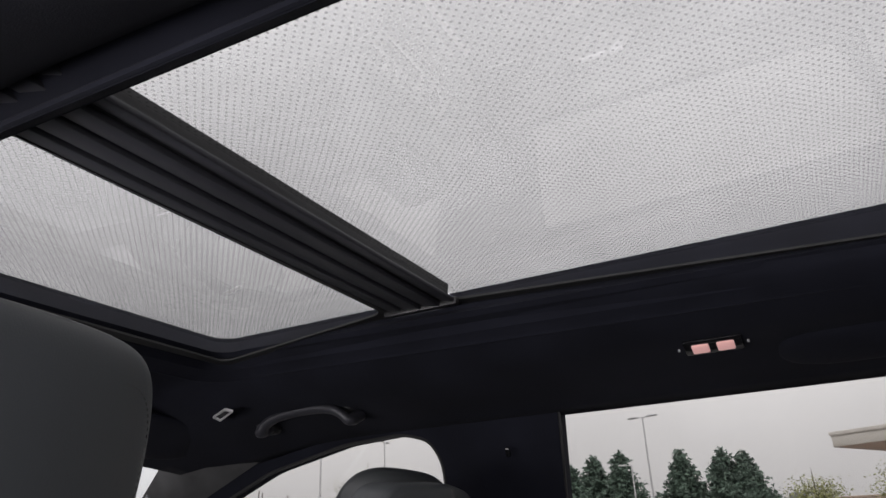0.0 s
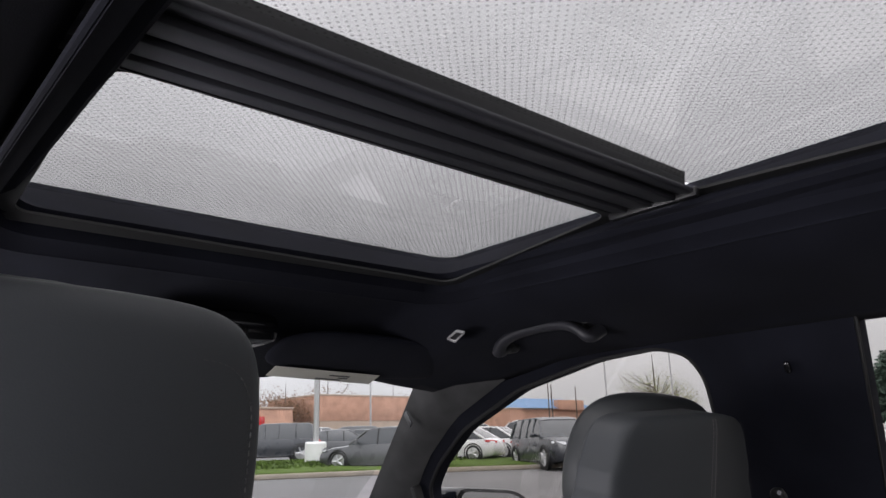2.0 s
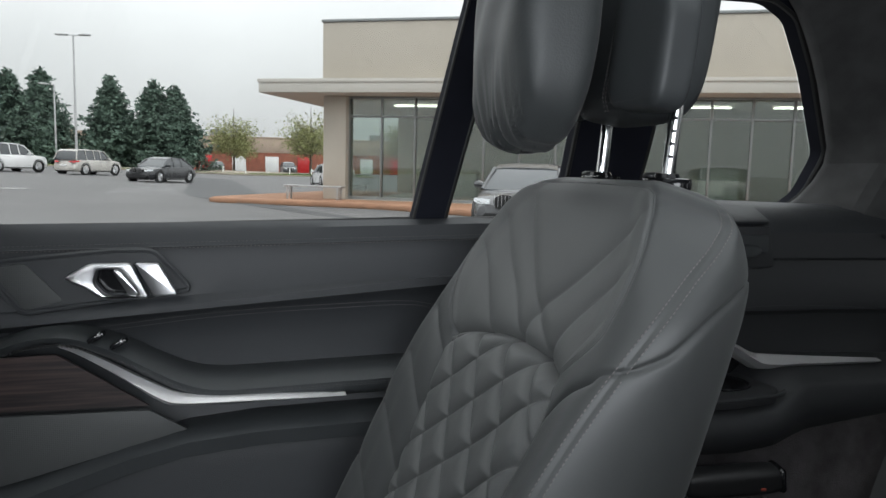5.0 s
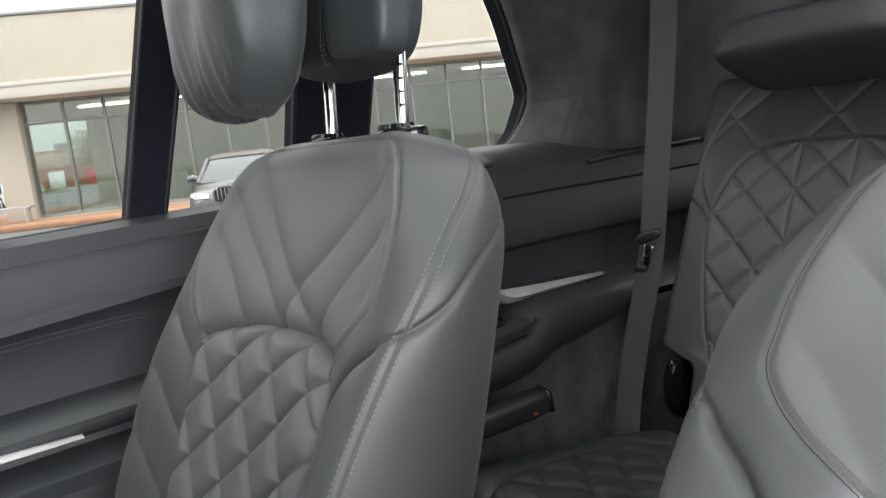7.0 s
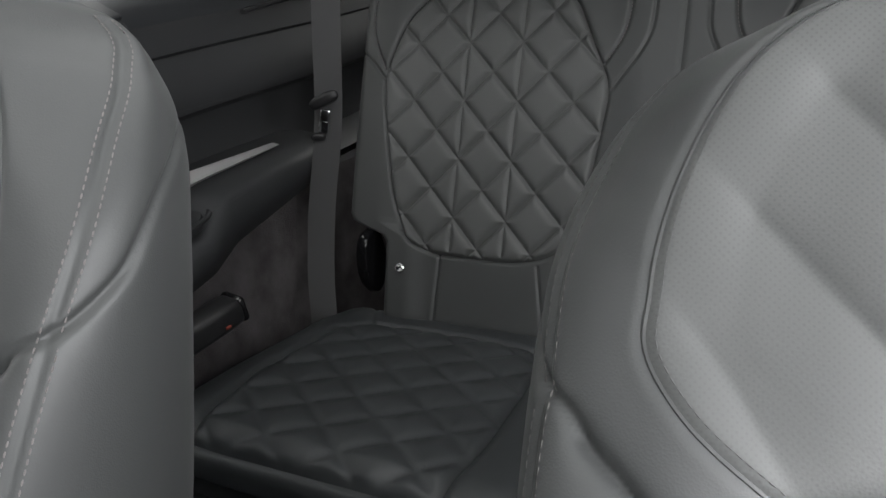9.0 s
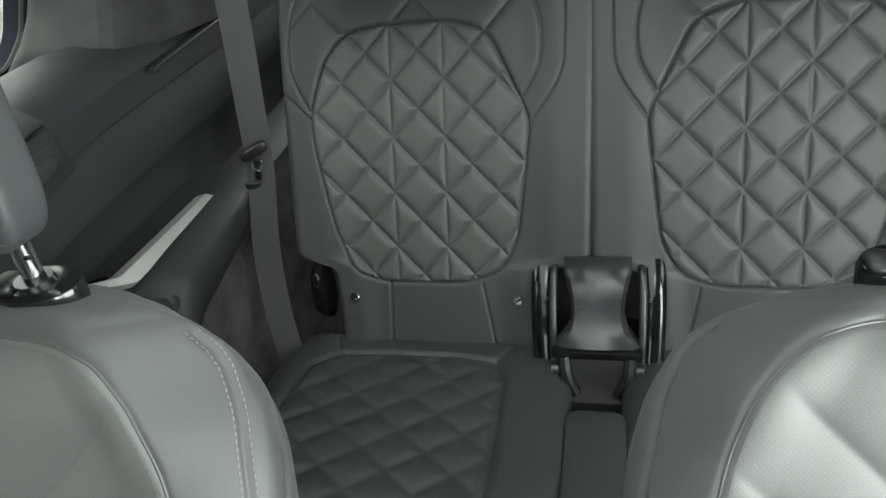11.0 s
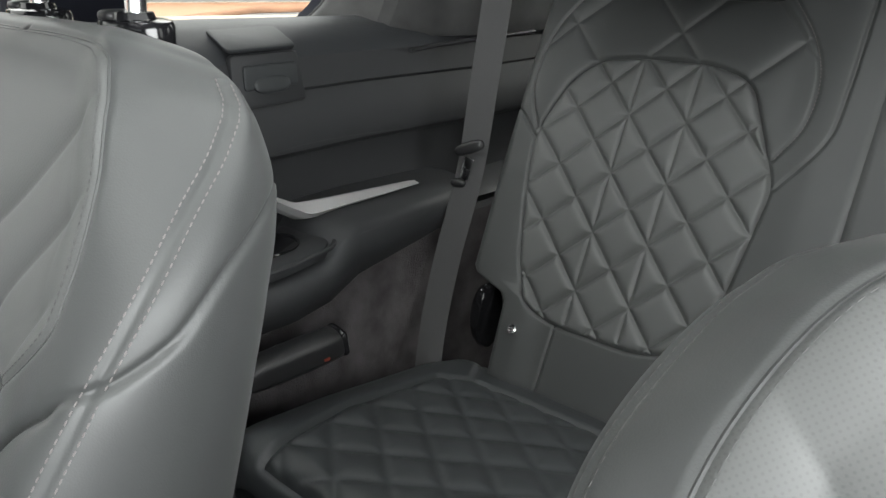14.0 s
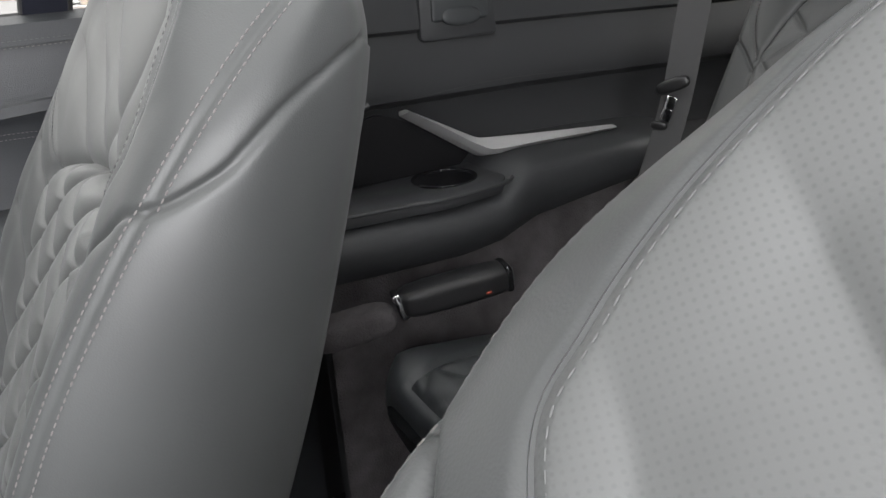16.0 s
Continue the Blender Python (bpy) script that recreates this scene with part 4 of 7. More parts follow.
# head restraint of the captain's chairs: a middle piece, two wings, and on one a loose pillow
def chair_headrest(seat, cx, cy, pillow, dz=0.0):
    t = seat
    pad("headrest", (cx, cy - 0.130, 1.452 + dz), (0.085, 0.042, 0.092), LEATHER_DARK, t, (8, 0, 0), 5.0, 4.0, 48, 30, "black leather head restraint on chrome posts")
    for sx in (-1, 1):
        w = pad("headrest_wing", (cx + sx * 0.086, cy - 0.098, 1.450 + dz), (0.050, 0.018, 0.084), LEATHER_DARK, t, (6, 0, 0), 7.0, 6.0, 64, 40, "flat leather wing of the head restraint", lambda x, y, z: (x - sx * 0.35 * max(0, z) * (0.5 + 0.5 * sx * x / 0.056), y + 1.0 * x * x, z - 0.004 * sx * x / 0.06))
        for q in (0.030, 0.024):
            ln = [(cx + sx * q, cy - 0.0875 + (0.006 if abs(z - 1.45) > 0.075 else 0) * -1 - 0.14 * (z - 1.452), z + dz) for z in np.linspace(1.370, 1.535, 12)]
            stitches("stitching", smooth_path(ln, 4), t)
        edge = [(cx + sx * (0.086 + a), cy - 0.0725 + a * a, b + 0.006 + dz) for a, b in ((-0.046, 1.371), (0.0, 1.370), (0.046, 1.371))]
        stitches("stitching", smooth_path(edge, 8), w, material=THREAD_DARK)
    if pillow:
        def soft(x, y, z):
            g = max(0.0, -z / 0.11)
            wr = 0.0045 * g * g * math.sin(x * 330 + 1.8 * math.sin(x * 75)) + 0.0015 * math.sin(x * 60 + z * 45)
            return (x * (1 - 0.10 * g * g), y * (1 - 0.25 * g) + wr * (1 if y > 0 else 0.3) + 0.008 * (z / 0.1), z + 0.0025 * math.sin(x * 190) * g * g + 0.010 * math.cos(x * 14) * (z > 0))
        p = pad("pillow", (cx + 0.030, cy - 0.020, 1.438), (0.107, 0.044, 0.107), LEATHER_SOFT, None, (8, 0, -4), 4.8, 3.4, 110, 46, "", soft)
        tagged(p, "soft gathered black leather pillow on the head restraint", "pillow")


LEATHER_SOFT = mat("soft_leather", (0.032, 0.035, 0.036), 0.5, grain=0.12, grain_scale=500, kind="voronoi", vary=0.12, vary_scale=14, sheen=0.08)
chair_headrest(seat_r, 0.393, 0.305, True)
chair_headrest(seat_l, -0.295, 0.232, False, -0.03)


# ---- third row ----
FRAME[0] = third_row
def third_row_seat(k, label):
    cx = 0.25 if k > 0 else -0.221
    t = thing("rear_seat", label, "car seat", "third-row seats", at=(cx, -0.35, 0.55))
    sh = lambda ln: [(a * k, b) for a, b in ln]
    panel = [(0.178, 0.277), (0.150, 0.365), (0.118, 0.402), (0.060, 0.411), (-0.044, 0.411), (-0.096, 0.394), (-0.135, 0.310), (-0.155, 0.268), (-0.145, 0.180), (-0.133, 0.085), (-0.106, 0.040), (-0.053, 0.024), (0.077, 0.024), (0.121, 0.042), (0.144, 0.097), (0.165, 0.20)]
    wing_o = [(0.150, 0.515), (0.190, 0.455), (0.205, 0.40), (0.203, 0.345), (0.178, 0.290)]
    wing_i = [(-0.105, 0.515), (-0.150, 0.455), (-0.170, 0.40), (-0.168, 0.345), (-0.145, 0.300)]
    seam_i = [(-0.203, 0.535), (-0.203, 0.38), (-0.195, 0.325), (-0.157, 0.266)]
    seam_o = [(0.230, 0.322), (0.205, 0.305), (0.178, 0.277)]
    panel = [tuple(q) for q in rounded(panel, 0.030, 5)]
    wing_o, wing_i, seam_i, seam_o = smooth2(wing_o), smooth2(wing_i), smooth2(seam_i), smooth2(seam_o)
    upper = wing_o + [(0.150, 0.300), (-0.120, 0.300)] + wing_i[::-1]
    gr = [(sh([(0.065, 0.024), (0.068, -0.08)]), 0.003, 0.0022), (sh([(-0.080, 0.022), (-0.098, -0.08)]), 0.003, 0.0022), (sh(panel + [panel[0]]), 0.0035, 0.0026), (sh(wing_o), 0.0030, 0.0024), (sh(wing_i), 0.0030, 0.0024), (sh(seam_i), 0.0035, 0.0024), (sh(seam_o), 0.0035, 0.0024)]
    spec = dict(v=(-0.085, 0.535), wv=[-0.085, 0.035, 0.046, 0.055, 0.063, 0.072, 0.3, 0.48, 0.535], shift=-0.012 if k > 0 else 0.002, ww=[0.158, 0.164, 0.172, 0.202, 0.223, 0.229, 0.233, 0.237, 0.237], bol=0.008, s0=0.55, s1=0.8, rs=0.94, R=0.012, rt=0.02, Rt=0.012, rb=0.02, Rb=0.012, T=0.07, belly=0.01, grooves=gr,
                quilts=[dict(poly=sh(panel), pitch=(0.079, 0.0835), x0=0.050 * k, v0=0.330, puff=0.0078, soft=0.0042, verticals=[(0.050 * k, 0.03, 0.41), (-0.029 * k, 0.03, 0.41)]),
                        dict(poly=sh(upper), clear=sh(panel), pitch=(0.154, 0.166), x0=0.012 * k, v0=0.45, puff=0.0045, soft=0.005)],
                zones=[sh(upper), sh(panel)], back_mat=CARPET, back_label="carpeted seat back")
    M = pose(cx, -0.374, 0.86, 26.4)
    parts, on = face_mesh(spec, M, t, ("bolster", "shoulder_panel", "quilted_panel"), (LEATHER, LEATHER, PERF),
                          ("smooth black leather backrest edge", "quilted leather upper panel", "diamond-quilted perforated leather panel"), 300, 400)
    stitches("stitching", on(sh(wing_i)), t, 0.003, 0.002, 0.0006)
    stitches("stitching", on(sh(wing_o)), t, 0.003, 0.002, 0.0006)
    for sx in (0.122, -0.134):
        c = M @ Vector((sx * k, float(padded(spec)(np.array([sx * k]), np.array([0.0]))[0]) + 0.0005, 0.0))
        nrm = (M.to_3x3() @ Vector((0, 1, 0)))
        a = np.linspace(0, 2 * math.pi, 14, endpoint=False)
        u, w = Vector((1, 0, 0)), nrm.cross(Vector((1, 0, 0)))
        rings = [[c + u * (r * math.cos(q)) + w * (r * math.sin(q)) + nrm * h for q in a] for r, h in ((0.0075, 0.0), (0.0075, 0.002), (0.006, 0.0035), (0.0045, 0.0035), (0.0035, 0.002))]
        scr = obj("screw", *loft([[tuple(p) for p in r] for r in rings]), CHROME, t, "chrome screw head")
        box("slot", (0.007, 0.0012, 0.0012), tuple(c + nrm * 0.0034), GLOSS, scr, 0, turn=(0, 30, 0))
    # cushion, rising to its front edge
    cush_panel = [(0.165, 0.27), (0.13, 0.305), (0.06, 0.312), (-0.06, 0.312), (-0.115, 0.300), (-0.135, 0.25), (-0.14, 0.05), (-0.13, -0.05), (0.15, -0.05), (0.175, 0.1)]
    cush = dict(v=(-0.07, 0.365), wv=[-0.07, -0.03, 0.1, 0.30, 0.365], ww=[0.195, 0.226, 0.232, 0.226, 0.205], bol=0.004, R=0.03, rt=0.02, Rt=0.01, rb=0.07, Rb=0.055, T=0.16,
                grooves=[(sh(cush_panel + [cush_panel[0]]), 0.006, 0.005), (sh([(0.13, 0.305), (0.155, 0.36)]), 0.004, 0.004), (sh([(-0.115, 0.300), (-0.15, 0.355)]), 0.004, 0.004)],
                quilts=[dict(poly=sh(cush_panel), pitch=(0.085, 0.075), x0=0.03, v0=0.02, puff=0.008, soft=0.010)], zones=[sh(cush_panel)], back_name="seat_base", back_mat=LEATHER_DARK)
    CM = Matrix.Translation((0.262 * k, 0.0, 0.858)) @ Matrix(((1, 0, 0, 0), (0, 0.18, -0.984, 0), (0, 0.984, -0.18, 0), (0, 0, 0, 1)))
    face_mesh(cush, CM, t, ("cushion", "cushion_panel"), (LEATHER_DARK, LEATHER_DARK), ("black leather seat cushion edge", "diamond-quilted leather cushion panel"), 110, 110)
    # head restraint, folded forward
    def wedge(x, y, z):
        return (x * (1 - 0.06 * (z / 0.05 + 1) * 0.5), y + 0.3 * x * x, z - 0.35 * x * x)
    pad("headrest", (cx - 0.012 * k, -0.485, 1.362), (0.130, 0.082, 0.033), LEATHER_DARK, t, (22, 0, 0), 5.5, 4.5, 64, 30, "low black leather head restraint", wedge)
    return t


third_row_seat(1, "black leather third-row seat with diamond-quilted backrest by the side panel")
third_row_seat(-1, "black leather third-row seat with diamond-quilted backrest across the hinge")


def hinge():
    """The fold-down hinge between the third-row seats."""
    t = thing("folding_bracket", "grey metal fold-down hinge between the third-row seats", "seat hinge", at=(0, -0.36, 0.62))
    S = []
    for z, y, hw in ((0.930, -0.385, 0.047), (0.922, -0.362, 0.047), (0.908, -0.345, 0.042), (0.892, -0.333, 0.038), (0.875, -0.322, 0.037), (0.860, -0.308, 0.042), (0.850, -0.296, 0.052), (0.845, -0.288, 0.058)):
        S.append([(hw, y - 0.016, z - 0.006), (hw, y - 0.004, z), (hw * 0.84, y + 0.005, z + 0.003), (0, y + 0.009, z + 0.004), (-hw * 0.84, y + 0.005, z + 0.003), (-hw, y - 0.004, z), (-hw, y - 0.016, z - 0.006), (-hw, y - 0.04, z - 0.02), (hw, y - 0.04, z - 0.02)])
    obj("cover", *loft(S), METAL_DARK, t, "curved satin metal hinge cover", sharp=35)
    box("foot", (0.124, 0.014, 0.016), (0, -0.284, 0.838), GLOSS, t, 0.004)
    box("well", (0.165, 0.14, 0.03), (0, -0.315, 0.765), RUBBER, t, 0.005)
    for k in (1, -1):
        arm = smooth_path([(k * 0.060, -0.398, 0.918), (k * 0.062, -0.372, 0.908), (k * 0.063, -0.345, 0.880), (k * 0.062, -0.315, 0.845), (k * 0.060, -0.288, 0.800)], 5)
        obj("arm", *tube(arm, np.full(21, 0.0055), 10, flat=0.6), METAL_DARK, t, "dark metal hinge arm")
        plate_line = smooth_path([(k * 0.077, -0.405, 0.922), (k * 0.079, -0.368, 0.895), (k * 0.078, -0.330, 0.845), (k * 0.074, -0.290, 0.775)], 5)
        obj("side_plate", *tube(plate_line, np.full(16, 0.016), 10, flat=0.35), GLOSS, t, "glossy black side plate")
        obj("bolt", *tube([(k * 0.040, -0.283, 0.806), (k * 0.064, -0.283, 0.806)], 0.011, 16), METAL_DARK, t, "dark metal pivot bolt")
        obj("pivot_cap", *tube([(k * 0.036, -0.283, 0.806), (k * 0.043, -0.283, 0.806)], 0.007, 12), GLOSS, t)
        obj("bracket", *tube(smooth_path([(k * 0.046, -0.282, 0.832), (k * 0.042, -0.268, 0.808), (k * 0.030, -0.262, 0.780)], 4), 0.009, 8), PLASTIC, t)
        box("rivet", (0.006, 0.008, 0.008), (k * 0.071, -0.352, 0.880), CHROME, t, 0.002)
    return t


hinge()


# recliner covers at the outer edge of the third row
for k in (1, -1):
    a = np.linspace(-1.1, 2.0, 22)
    S = []
    for dx, r in ((0.0, 0.050), (0.010, 0.052), (0.018, 0.046), (0.022, 0.030)):
        S.append([(k * (0.408 + 0.016 + dx), -0.385 + 0.6 * r * math.cos(q), 0.86 + r * math.sin(q)) for q in np.linspace(0, 2 * math.pi, 26, endpoint=False)])
    tagged(obj("recliner_cover", *loft(S), GLOSS, None), "glossy black seat recliner cover beside the third row", "seat cover", "recliner covers")


FRAME[0] = None
# ---- front seats ----
def front_seat(cx, dy, hz, hx, label):
    t = thing("bucket_seat", label, "car seat", "front seats", at=(cx, 1.15 + dy, 0.38))
    spec = dict(v=(-0.50, 0.215), wv=W2V, ww=[w * 0.84 for w in W2W], bol=0.03, s0=0.45, s1=0.8, R=0.06, rt=0.06, Rt=0.045, T=0.05, belly=0.01,
                grooves=[([(-0.135, -0.006), (0, 0.016), (0.135, -0.006)], 0.008, 0.006)], back_name="shell")
    bx, bz = (-0.03, -0.045) if hz else (0.0, 0.0)
    M = pose(cx + bx, 1.105 + dy, 1.105 + bz, 20)
    face_mesh(spec, M, t, ("backrest",), (LEATHER_FRONT,), ("black leather front face of the backrest",), 60, 80)
    # the rear side: padded leather frame with a hard panel set in
    hard = [(-0.190, 0.085), (-0.165, 0.122), (-0.12, 0.138), (0.12, 0.138), (0.165, 0.122), (0.190, 0.085), (0.20, -0.10), (0.20, -0.45), (-0.20, -0.45), (-0.20, -0.10)]
    side_seam = [(-0.255, -0.04), (-0.225, -0.005), (-0.19, 0.02)]
    arc = [(-0.245, 0.02), (-0.235, 0.10), (-0.205, 0.155), (-0.15, 0.185), (-0.08, 0.197), (0.08, 0.197), (0.15, 0.185), (0.205, 0.155), (0.235, 0.10), (0.245, 0.02)]
    rear = dict(v=(-0.50, 0.212), wv=W2V, ww=[w * 0.955 for w in W2W], bol=-0.006, R=0.05, rt=0.05, Rt=0.035, T=0.055, belly=0.015,
                grooves=[(hard + [hard[0]], 0.006, 0.005), (side_seam, 0.006, 0.005), (mir(side_seam), 0.006, 0.005), (arc, 0.003, 0.003)], zones=[hard], back_name="core", back_mat=LEATHER_DARK)
    RM = pose(cx + bx, 1.005 + dy, 1.105 + bz, 20) @ pose(0, 0, 0, 0, 0, 180)
    parts, on = face_mesh(rear, RM, t, ("rear_cover", "rear_panel"), (LEATHER_FRONT, SOFT), ("black leather rear of the backrest", "dark hard panel of the backrest"), 110, 130)
    stitches("stitching", on(arc), t)
    # tray table folded flat
    def at(x, v, o):
        return tuple(RM @ Vector((x - (0.0 if hz else 0.032), 0.015 + o, v + (0.0 if hz else 0.014))))
    S = []
    for o, sc in ((-0.01, 1.0), (0.009, 1.0), (0.015, 0.975), (0.0165, 0.93)):
        pl = rounded([(-0.104, 0.100), (-0.080, 0.127), (0.080, 0.127), (0.104, 0.100), (0.104, 0.050), (-0.104, 0.050)], 0.02, 4)
        S.append([at(a * sc, 0.09 + (b - 0.09) * sc, o) for a, b in pl])
    tray = obj("tray", *loft(S), SOFT, t, "folded tray table panel", sharp=35)
    rimp = [at(a, b, 0.011) for a, b in [(-0.098, 0.108), (-0.080, 0.128), (0.080, 0.128), (0.105, 0.101), (0.105, 0.058)]]
    obj("trim", *tube(rimp, 0.0055, 8), SATIN, tray, "satin metal edge strip")
    pk = [at(a, b, 0.0175) for a, b in rounded([(-0.048, 0.070), (0.008, 0.070), (0.008, 0.108), (-0.048, 0.108)][::-1], 0.006, 3)]
    obj("recess", *tube(pk, 0.0012, 5, closed=True), GLOSS, tray)
    obj("latch", *tube([at(0.006, 0.073, 0.018), at(0.006, 0.101, 0.018)], 0.003, 8), CHROME, tray, "small chrome latch")
    low = [at(a, b, 0.004) for a, b in [(-0.15, 0.012), (-0.06, 0.012), (0.08, 0.010), (0.15, -0.05)]]
    obj("pocket_edge", *tube(smooth_path(low, 8), 0.005, 8), SATIN, t, "satin edge of the seat-back pocket")
    # cushion and plinth
    cush = dict(v=(-0.26, 0.27), wv=[-0.26, 0.0, 0.22, 0.27], ww=[0.24, 0.265, 0.255, 0.22], bol=0.03, R=0.06, rt=0.08, Rt=0.06, T=0.13, back_name="seat_base", back_mat=LEATHER_DARK)
    face_mesh(cush, pose(cx, 1.42 + dy, 0.64, 98, 0, 180), t, ("cushion",), (LEATHER_FRONT,), ("black leather seat cushion",), 40, 50)
    box("plinth", (0.42, 0.46, 0.22), (cx, 1.36 + dy, 0.46), PLASTIC, t, 0.02)
    # head restraint: cushion in front, flat panel behind
    for px in ((-0.02, 0.106) if hz else (-0.067, 0.067)):
        obj("post", *tube([(cx + px + hx, 1.032 + dy, 1.22), (cx + px + hx, 1.024 + dy, 1.31), (cx + px + hx, 1.018 + dy, 1.38 + hz)], 0.0065, 12), CHROME, t, "chrome head restraint post")
        if not hz:
            obj("post_cover", *tube([(cx + px + 0.013 + hx, 1.03 + dy, 1.29), (cx + px + 0.013 + hx, 1.022 + dy, 1.375)], 0.005, 8), GLOSS, t)
    box("post_bridge", (0.10, 0.014, 0.10), (cx + hx, 1.03 + dy, 1.345), LEATHER_DARK, t, 0.004)
    c = np.array((cx + hx, 1.012 + dy, 1.412 + hz))
    pad("headrest_cushion", c + (0, 0.058, 0.004), (0.146 if hz else 0.127, 0.046, 0.090 if hz else 0.084), LEATHER_DARK, t, (12, 0, 0), 3.6, 3.4, 64, 34, "black leather head restraint cushion", lambda x, y, z: (x * (1.04 - 0.14 * max(0, z / 0.09)), y + 0.5 * x * x, z - 0.30 * x * x))
    if hz:
        shape = lambda x, y, z: (x * (1 - 0.10 * max(0, z / 0.09) ** 2), y + 1.7 * x * x, z - 0.25 * x * x)
        half = (0.136, 0.030, 0.080)
    else:
        # two facets that meet in a stitched ridge
        shape = lambda x, y, z: (x * (1 - 0.17 * z / 0.066), y + 0.20 * math.hypot(x, 0.006), z - 0.16 * abs(x) * (1 if z < 0 else 0.35))
        half = (0.152, 0.030, 0.064)
    hb = pad("headrest_back", c, half, LEATHER_FRONT, t, (10, 0, 0), 9.0, 7.0, 120, 60, "leather panel behind the head restraint", shape)
    R = np.array(Euler((radians(10), 0, 0)).to_matrix())

    def on_back(x, z):
        k = (1 - min(abs(x) / half[0], 1) ** 9) ** (1 / 9) * (1 - min(abs(z) / half[2], 1) ** 7) ** (1 / 7)
        return c + R @ np.array(shape(x, -half[1] * k - 0.0006, z))
    if not hz:
        for x0 in (-0.004, 0.004):
            stitches("stitching", [on_back(x0, z) for z in np.linspace(-0.060, 0.060, 40)], hb, 0.0030, 0.0018, 0.0005)
        stitches("stitching", [on_back(x, -0.058) for x in np.linspace(-0.140, 0.140, 60)], hb)
        stitches("stitching", [on_back(a, b) for a, b in rounded([(0.143, -0.056), (0.143, 0.057), (-0.143, 0.057), (-0.143, -0.056)], 0.02, 12)[:-12]], hb, material=THREAD_DARK)
    else:
        edge = [on_back(a, b) for a, b in rounded([(0.126, -0.05), (0.126, 0.054), (-0.126, 0.054), (-0.126, -0.05)], 0.03, 12)[:-12]]
        stitches("stitching", edge, hb, material=THREAD_DARK)
    return t


front_seat(0.413, 0.0, 0.0, 0.056, "black leather front passenger seat with folded tray table behind")
front_seat(-0.302, -0.145, 0.024, 0.0, "black leather driver seat with head restraint on chrome posts")


# ---- doors on the passenger side ----
def bent_strip(name, upper, lower, back, material, parent, label=""):
    """A metal strip between two edge lines, with a ridge along it and its sides turned back."""
    U, L = smooth_path(np.array(upper, float), 4), smooth_path(np.array(lower, float), 4)
    b = np.array(back, float)
    S = [[u + b, u + 0.15 * b, 0.96 * u + 0.04 * l, 0.25 * u + 0.75 * l - 0.55 * b, 0.06 * u + 0.94 * l, l + 0.15 * b, l + b] for u, l in zip(U, L)]
    return obj(name, *loft(S), material, parent, label, sharp=14)


def bow_handle(parent, y0, z0, x, sc=1.0):
    """The satin pull with its thumb slot."""
    P = lambda pts: [(y0 - a * sc, z0 + b * sc) for a, b in pts]
    ring_o = rounded(P([(0.0, 0.0), (0.030, 0.018), (0.082, 0.019), (0.105, -0.028), (0.050, -0.030), (0.022, -0.012)]), 0.006, 4)
    ring_i = rounded(P([(0.040, 0.011), (0.066, 0.011), (0.093, -0.024), (0.050, -0.024), (0.036, -0.008)]), 0.006, 4)
    h = plate("door_handle", ring_o, [ring_i], lambda a, b: (x, a, b), (-0.016, 0, 0), HANDLE, parent, "satin silver door pull", 0.003)
    plate("lever", rounded(P([(0.058, 0.010), (0.068, 0.010), (0.094, -0.024), (0.078, -0.024)]), 0.003, 3), [], lambda a, b: (x - 0.002, a, b), (-0.010, 0, 0), HANDLE, h, "", 0.002)
    plate("backing", ring_i, [], lambda a, b: (x + 0.014, a, b), (-0.004, 0, 0), GLOSS, h)
    plate("lock_button", rounded(P([(0.086, 0.019), (0.116, 0.018), (0.140, -0.024), (0.110, -0.027)]), 0.003, 3), [], lambda a, b: (x, a, b), (-0.013, 0, 0), HANDLE, parent, "satin lock button", 0.002)
    return h


